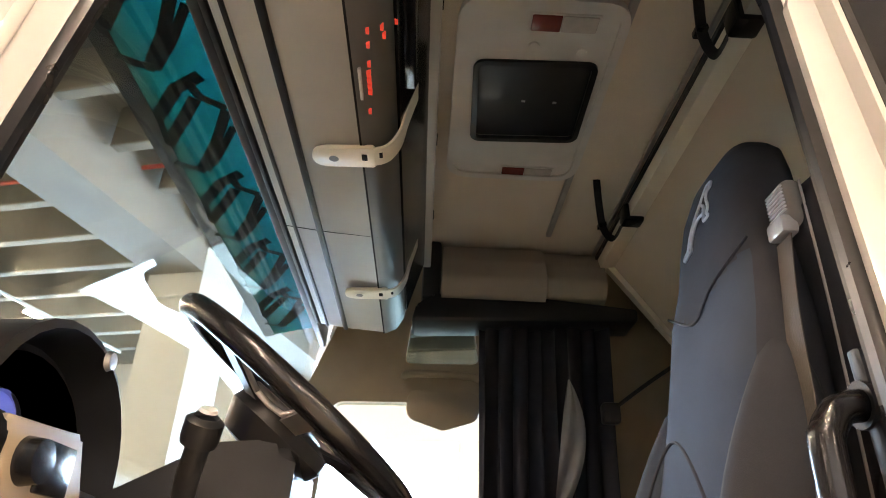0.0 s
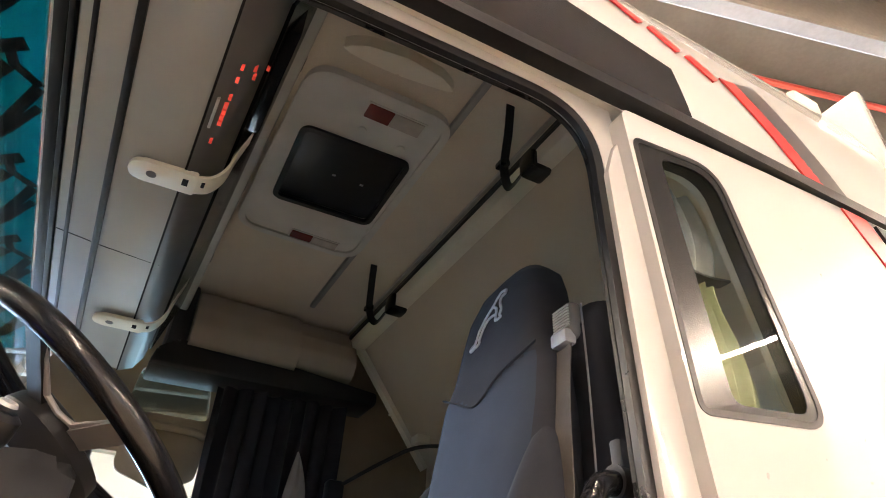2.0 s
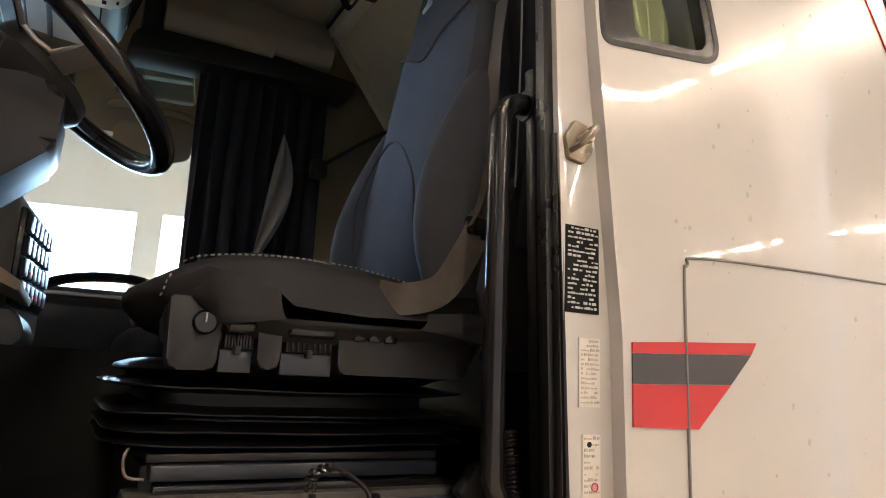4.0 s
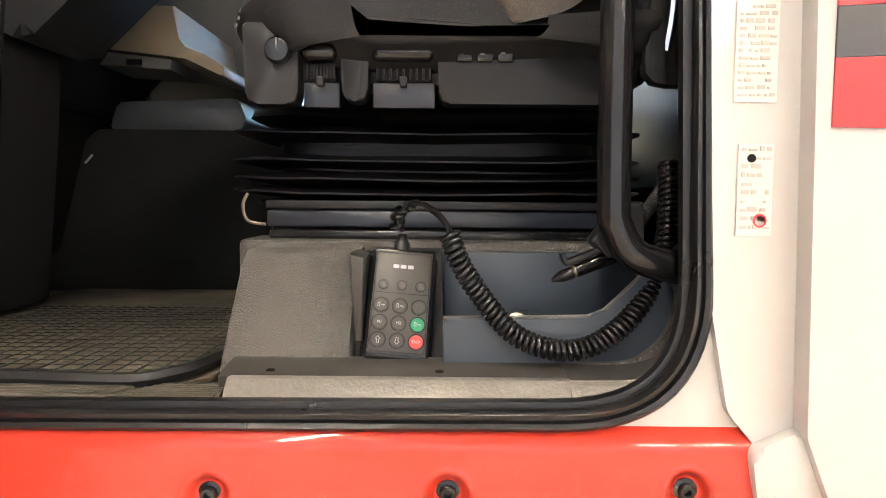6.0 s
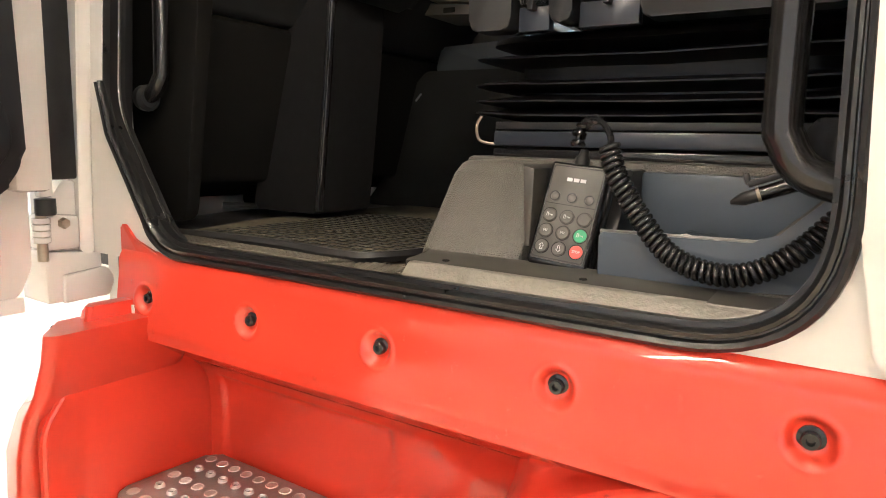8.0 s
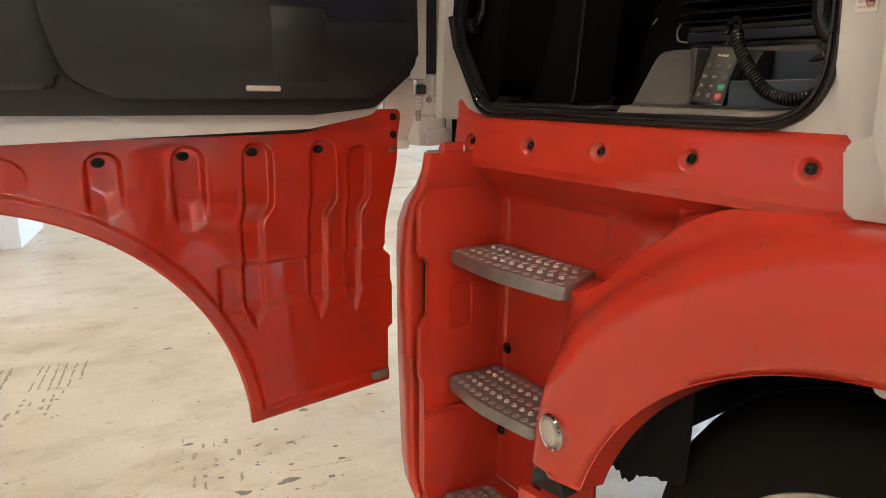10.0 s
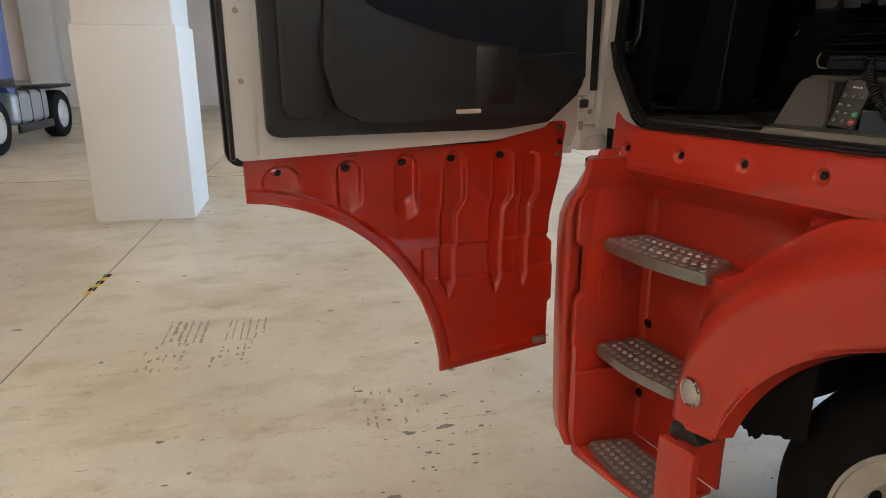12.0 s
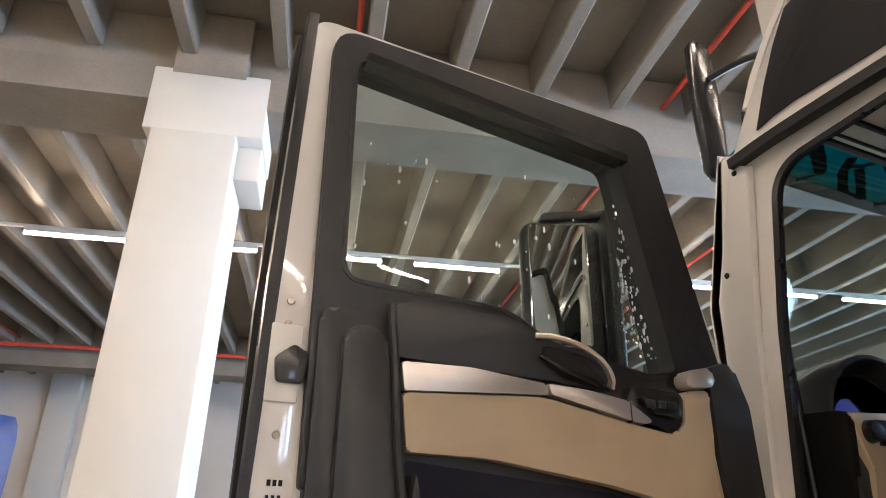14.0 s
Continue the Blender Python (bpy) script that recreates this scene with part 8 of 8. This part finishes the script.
for y in (0.66, 1.66):
    s = thing("strap_buckle", "black webbing strap with plastic buckle on the bunk rim", "strap", "bunk straps")
    part("buckle", boxed(0.165, 0.245, y - 0.035, y + 0.035, 3.255, 3.33, 0.012), M_GLOSSBLACK, s)
    bm = bmesh.new()
    sweep(bm, curve([(0.05, y - 0.10, 3.385), (0.06, y - 0.07, 3.30), (0.09, y + 0.0, 3.23), (0.14, y + 0.05, 3.215), (0.17, y + 0.03, 3.26)], 8), [(-0.014, -0.0015), (0.014, -0.0015), (0.014, 0.0015), (-0.014, 0.0015)])
    part("webbing", bm, M_RUBBER, s)
    part("ladder_lock", boxed(0.07, 0.10, y - 0.02, y + 0.02, 3.232, 3.252, 0.004), M_GLOSSBLACK, s)
cord = thing("cord", "black cord with plug hanging on the rear wall", "cord")
part("wire", tubed(curve([(0.66, 1.20, 2.62), (0.5, 1.5, 2.70), (0.40, 1.74, 2.755), (0.30, 1.85, 2.71), (0.18, 2.02, 2.63)], 6), 0.008, 8), M_RUBBER, cord)
part("plug", boxed(0.13, 0.20, 2.0, 2.06, 2.57, 2.65, 0.012), M_BLACK, cord)
part("clip", boxed(0.37, 0.43, 1.72, 1.78, 2.765, 2.80, 0.006), M_IVORY, cord)

# ---- far side: locker, curtain, handle, glass ----
lock = thing("side_locker", "taupe side shelf with dark underside above the far door", "locker")
part("body", prismed(rounded([(2.075, 3.10), (2.035, 3.17), (2.065, 3.27), (2.12, 3.37), (2.30, 3.38), (2.30, 3.09)], [0.03, 0.05, 0.08, 0.05, 0.01, 0.01], 5), "x", -0.515, -0.062, 0.02), M_LOCKER, lock)
part("underside", prismed(rounded([(-0.64, 2.985), (-0.62, 3.06), (-0.55, 3.115), (-0.06, 3.115), (0.34, 3.09), (0.34, 3.03)], 0.02, 3), "y", 2.10, 2.30, 0.02), M_BLACK, lock)
part("end_block", prismed(rounded([(2.085, 3.12), (2.055, 3.19), (2.085, 3.27), (2.15, 3.37), (2.30, 3.38), (2.30, 3.10)], [0.03, 0.05, 0.08, 0.05, 0.01, 0.01], 5), "x", -0.056, 0.205, 0.02), M_LOCKER, lock)
part("edge", boxed(-0.60, -0.518, 2.10, 2.30, 3.10, 3.38, 0.02), M_BLACK, lock)
curt = thing("curtain", "dark navy cab curtain hanging in folds", "curtain")
bm = bmesh.new()
sheet(bm, lambda u, v: V(-0.34 + 0.58 * u + 0.012 * math.sin(u * 61 + v), 2.20 + 0.022 * math.sin(u * 50 + 2.2 * math.sin(v * 3)) + 0.01 * math.sin(u * 17), 3.07 - 1.2 * v), 120, 16, (0, 0.004, 0))
part("cloth", bm, M_CURTAIN, curt)
bm = bmesh.new()
sheet(bm, lambda u, v: V(0.033 - 0.092 * v ** 0.9 + (0.006 + (0.105 - 0.02 * v) * math.sin(math.pi * min(1.0, v * 1.02)) ** 0.9) * u, 2.160 + 0.008 * math.sin(9 * u + 7 * v), 2.779 - 0.615 * v), 10, 24, (0, 0.004, 0))
part("grey_panel", bm, M_GREYCLOTH, curt, "grey cloth insert")
for k in range(14):
    part("hook", boxed(-0.32 + 0.042 * k, -0.31 + 0.042 * k, 2.185, 2.20, 3.065, 3.085, 0.002), M_GREYINK, curt)
part("rail", boxed(-0.36, 0.28, 2.19, 2.21, 3.08, 3.095, 0.004), M_ALU, curt)
fh = thing("far_grab_handle", "beige plastic grab handle over the far door", "handle")
part("grip", tubed(curve([(-0.66, 2.29, 2.80), (-0.63, 2.25, 2.80), (-0.5, 2.24, 2.80), (-0.37, 2.25, 2.80), (-0.34, 2.29, 2.80)], 6), 0.016, 10), M_BEIGE, fh)
visor2 = thing("door_blind", "beige curved blind holder behind the far window", "blind")
part("blind", prismed(rounded([(-0.64, 2.62), (-0.64, 2.74), (-0.33, 2.74), (-0.33, 2.62), (-0.48, 2.57)], 0.05, 5), "y", 2.285, 2.30, 0.004), M_BEIGE, visor2)
fdoor = thing("far_door_trim", "black far door trim with silver edge", "door trim")
part("trim", prismed(rounded([(2.30, 1.42), (2.22, 1.5), (2.20, 1.95), (2.24, 2.02), (2.30, 2.03)], 0.02, 3), "x", -1.0, -0.12, 0.01), M_BLACK, fdoor)
part("arch", tubed(curve([(-0.88, 2.215, 1.99), (-0.70, 2.205, 2.055), (-0.52, 2.205, 2.07), (-0.40, 2.21, 2.05)], 6), 0.02, 10), M_GLOSSBLACK, fdoor)
part("silver_edge", boxed(-0.86, -0.45, 2.19, 2.20, 1.985, 2.0, 0.004), M_SILVER, fdoor)
pseat = thing("passenger_seat", "black cloth passenger seat with its back folded down", "seat")
part("seat_base", boxed(-0.55, 0.0, 1.65, 2.12, 1.42, 1.86, 0.06, 3), M_SEATDARK, pseat)
part("folded_back", boxed(-0.50, 0.02, 1.67, 2.10, 1.862, 1.96, 0.04, 3), M_SEATDARK, pseat)
# pale curtain behind the side window, folded
pc = thing("side_window_curtain", "pale green curtain tied behind the side window", "curtain")
bm = bmesh.new()
sheet(bm, lambda u, v: V(0.005 + 0.02 * math.sin(math.pi * v) * -1 + (0.10 - 0.02 * math.cos(v * 6)) * u + 0.035 * v, 0.040 + 0.012 * math.sin(u * 21 + 2 * v) + 0.006 * math.sin(u * 47), 2.475 - 0.25 * v), 48, 14, (0, 0.004, 0))
part("cloth", bm, M_PALECURTAIN, pc)
bm = bmesh.new()
sheet(bm, lambda u, v: V(-0.055 + 0.115 * u + 0.04 * v + 0.02 * math.sin(math.pi * v), 0.045 + 0.012 * math.sin(u * 17 + 3 * v), 2.665 - 0.17 * v), 32, 10, (0, 0.004, 0))
part("grey_cloth", bm, M_GREYCLOTH, pc, "folded grey curtain cloth")
bm = bmesh.new()
sweep(bm, curve([(-0.01, 0.03, 2.485), (0.04, 0.024, 2.475), (0.10, 0.03, 2.49)], 5), [(-0.012, -0.002), (0.012, -0.002), (0.012, 0.002), (-0.012, 0.002)])
part("tie_band", bm, M_RUBBER, pc, "dark tie band")

# ---- small things on the jamb and side ----
def sticker(label, pts, m_bg, rows, m_ink, seed, extra=None):
    """A flat sticker on the jamb, with rows of unreadable print."""
    t = thing("sticker", label, "sticker", "jamb stickers")
    (x0, z0), (x1, z1) = pts
    part("film", boxed(x0, x1, 0.0, 0.0022, z0, z1), m_bg, t)
    r = random.Random(seed)
    bm = bmesh.new()
    n = rows
    for k in range(n):
        z = z1 - (z1 - z0) * (k + 0.8) / (n + 0.6)
        x = x0 + 0.003
        while x < x1 - 0.006:
            w = r.uniform(0.002, 0.009)
            if r.random() < 0.8:
                box(bm, x, min(x + w, x1 - 0.002), -0.0008, 0.0002, z, z + (z1 - z0) / n * r.uniform(0.25, 0.55))
            x += w + r.uniform(0.001, 0.003)
    ob = part("print", bm, m_ink, t)
    ob["kind"] = "stuff"
    return t


sticker("black instruction sticker with pale unreadable print", ((-0.121, 1.825), (-0.064, 1.943)), M_INK, 18, M_PALEPRINT, 1)
sticker("worn white data sticker with grey unreadable print", ((-0.098, 1.703), (-0.062, 1.792)), M_PAPER, 14, M_FAINTINK, 2)
s3 = sticker("worn white tyre data sticker with a red ring", ((-0.092, 1.590), (-0.062, 1.668)), M_PAPER, 10, M_FAINTINK, 3)
part("red_ring", lathed([(0.0045, 0.0), (0.0045, 0.001), (0.0058, 0.001), (0.0058, 0.0)], Matrix.Translation((-0.072, 0.0, 1.603)) @ pose(0, 0, 0, 90, 0, 0), 20), M_REDSTRIPE, s3)
part("black_disc", lathed([(0.0, 0.001), (0.0036, 0.001), (0.0036, 0.0)], Matrix.Translation((-0.081, 0.0, 1.656)) @ pose(0, 0, 0, 90, 0, 0), 20), M_INK, s3)
st = thing("door_striker", "grey steel door striker on the pillar", "striker", m=Matrix.Translation((-0.104, -0.006, 2.062)) @ Matrix.Diagonal((0.78, 0.78, 0.78, 1)) @ Matrix.Translation((0.082, -0.012, -2.135)))
part("plate", prismed(rounded([(-0.105, 2.10), (-0.112, 2.14), (-0.09, 2.175), (-0.06, 2.165), (-0.05, 2.12), (-0.07, 2.095)], 0.008, 3), "y", 0.012, 0.03, 0.003), M_STEEL, st)
part("bolt", lathed([(0.0, 0.03), (0.010, 0.03), (0.012, 0.024), (0.009, 0.0)], Matrix.Translation((-0.082, 0.012, 2.135)) @ pose(0, 0, 0, 90, 0, 0), 14), M_STEEL, st)
part("jaw", tubed(curve([(-0.10, 0.012, 2.115), (-0.10, -0.02, 2.12), (-0.075, -0.025, 2.15), (-0.065, 0.012, 2.155)], 5), 0.006, 8), M_STEEL, st)
# outline of the storage flap in the side
fl = thing("storage_flap", "white side storage flap outline on the cab", "flap")
FL = curve([(0.068, -0.0235, 1.0), (0.068, -0.0235, 1.5), (0.066, -0.0235, 1.86), (0.072, -0.0235, 1.905), (0.10, -0.0235, 1.918), (0.35, -0.0235, 1.925), (0.84, -0.0235, 1.935)], 8)
on_side(part("gap", tubed(FL, 0.0022, 6), M_GREY, fl))
# red/white joint at the rear of the sill band
part("band_end", prismed(rounded([(-0.06, 1.30), (-0.075, 1.405), (-0.03, 1.425), (0.03, 1.36), (0.03, 1.30)], 0.015, 4), "y", -0.012, 0.03, 0.006), M_WHITE, truck)

# ---- door mirror, seen through the door glass ----
mir = thing("door_mirror", "big black truck door mirror with two glasses on an arm", "mirror")
MM = Matrix.Translation((-1.46, -0.27, 2.34)) @ pose(0, 0, 0, 0, 0, -16)    # looks back along +x
part("housing", boxed(-0.09, -0.005, -0.115, 0.13, -0.17, 0.37, 0.04, 4, m=MM), M_BLACK, mir)
part("main_glass", prismed(rounded([(-0.10, -0.02), (-0.10, 0.345), (0.075, 0.355), (0.075, -0.02)], 0.02, 4), "x", -0.006, 0.002, 0.002, m=MM), M_MIRROR, mir, "main mirror glass")
part("wide_glass", prismed(rounded([(-0.10, -0.155), (-0.10, -0.035), (0.075, -0.035), (0.075, -0.155)], 0.02, 4), "x", -0.006, 0.003, 0.002, m=MM), M_MIRROR, mir, "wide-angle mirror glass")
part("top_arm", prismed(rounded([(-0.06, 0.365), (-0.05, 0.395), (0.22, 0.44), (0.23, 0.41)], 0.01, 3), "x", -0.06, -0.02, 0.006, m=MM), M_BLACK, mir)
part("fairing", boxed(-0.16, 0.02, 0.135, 0.165, -0.2, 0.42, 0.02, 3, m=MM), M_BLACK, mir)
part("low_arm", tubed([MM @ V(-0.04, 0.12, -0.12), V(-1.14, -0.18, 2.12)], 0.025, 8), M_BLACK, mir)

# ---- the blue truck parked further back ----
def far_truck():
    t = thing("blue_truck", "blue tractor truck parked in the hall", "truck", m=HALL @ pose(-6.55, 12.0, 0))
    bm = bmesh.new()
    prism(bm, rounded([(-1.1, 0.35), (-1.15, 1.6), (-0.95, 3.0), (-0.7, 3.55), (0.7, 3.65), (0.85, 3.3), (0.85, 1.05), (0.55, 1.05), (0.40, 1.2), (-0.3, 1.2), (-0.45, 0.9), (-0.5, 0.35)], [0.1, 0.2, 0.2, 0.25, 0.15, 0.1, 0.05, 0.05, 0.15, 0.15, 0.1, 0.05], 4), "x", -2.4, 0.0, 0.05)
    part("cab_body", bm, M_BLUEPAINT, t)
    part("door_window", prismed(rounded([(-0.75, 2.05), (-0.65, 2.7), (0.05, 2.7), (0.1, 2.05)], 0.06, 4), "x", -0.01, 0.012, 0.004), M_SCREEN, t)
    part("rear_window", prismed(rounded([(0.28, 2.1), (0.28, 2.65), (0.55, 2.65), (0.55, 2.1)], 0.05, 4), "x", -0.01, 0.012, 0.004), M_SCREEN, t)
    part("mirror", boxed(0.05, 0.3, -1.15, -0.98, 1.9, 2.75, 0.05), M_SCREEN, t)
    part("roof_lamp_bar", boxed(-2.2, -0.2, -0.75, -0.65, 3.6, 3.68, 0.02), M_CHROME, t)
    for k in range(4):
        part("roof_lamp", lathed([(0.0, 0.06), (0.09, 0.05), (0.10, 0.0), (0.0, -0.04)], Matrix.Translation((-0.25 - 0.25 * k, -0.72, 3.55)) @ pose(0, 0, 0, 90), 14), M_LAMPWHITE, t)
    part("sill_trim", boxed(-0.02, 0.02, -0.4, 0.8, 1.15, 1.3, 0.01), M_BLACK, t)
    for z in (0.45, 0.8):
        part("step", boxed(-0.25, 0.01, -0.95, -0.55, z, z + 0.05, 0.01), M_ALU, t)
    part("chassis", boxed(-1.6, -0.8, 0.8, 4.3, 0.85, 1.05, 0.02), M_BLACK, t)
    part("tank", boxed(-0.65, -0.05, 0.85, 2.5, 0.45, 1.05, 0.1, 4), M_ALU, t)
    for k in range(3):
        part("tank_strap", boxed(-0.66, -0.04, 1.0 + 0.55 * k, 1.06 + 0.55 * k, 0.44, 1.06, 0.1, 4), M_BLACK, t)
    part("side_skirt", boxed(-0.08, 0.0, 0.84, 2.5, 0.30, 0.46, 0.02), M_BLACK, t)
    part("mudguard", boxed(-0.6, -0.02, 2.6, 3.9, 1.05, 1.12, 0.03), M_BLACK, t)
    part("fifth_wheel", boxed(-1.7, -0.7, 2.7, 3.6, 1.05, 1.2, 0.05), M_STEEL, t)
    for y in (0.05, 3.25):
        for x in (-0.35, -2.35):
            m = Matrix.Translation((x, y, 0.5)) @ pose(0, 0, 0, 0, 90, 0)
            wh = part("wheel", lathed([(0.30, -0.02), (0.32, 0.30), (0.46, 0.31), (0.50, 0.26), (0.50, 0.04), (0.46, -0.02)], m, 32, True), M_TYRE, t)
            part("rim", lathed([(0.31, 0.25), (0.29, 0.30), (0.27, 0.22), (0.18, 0.26), (0.14, 0.32), (0.0, 0.33)], m, 24), M_RIM, wh)
    return t


far_truck()
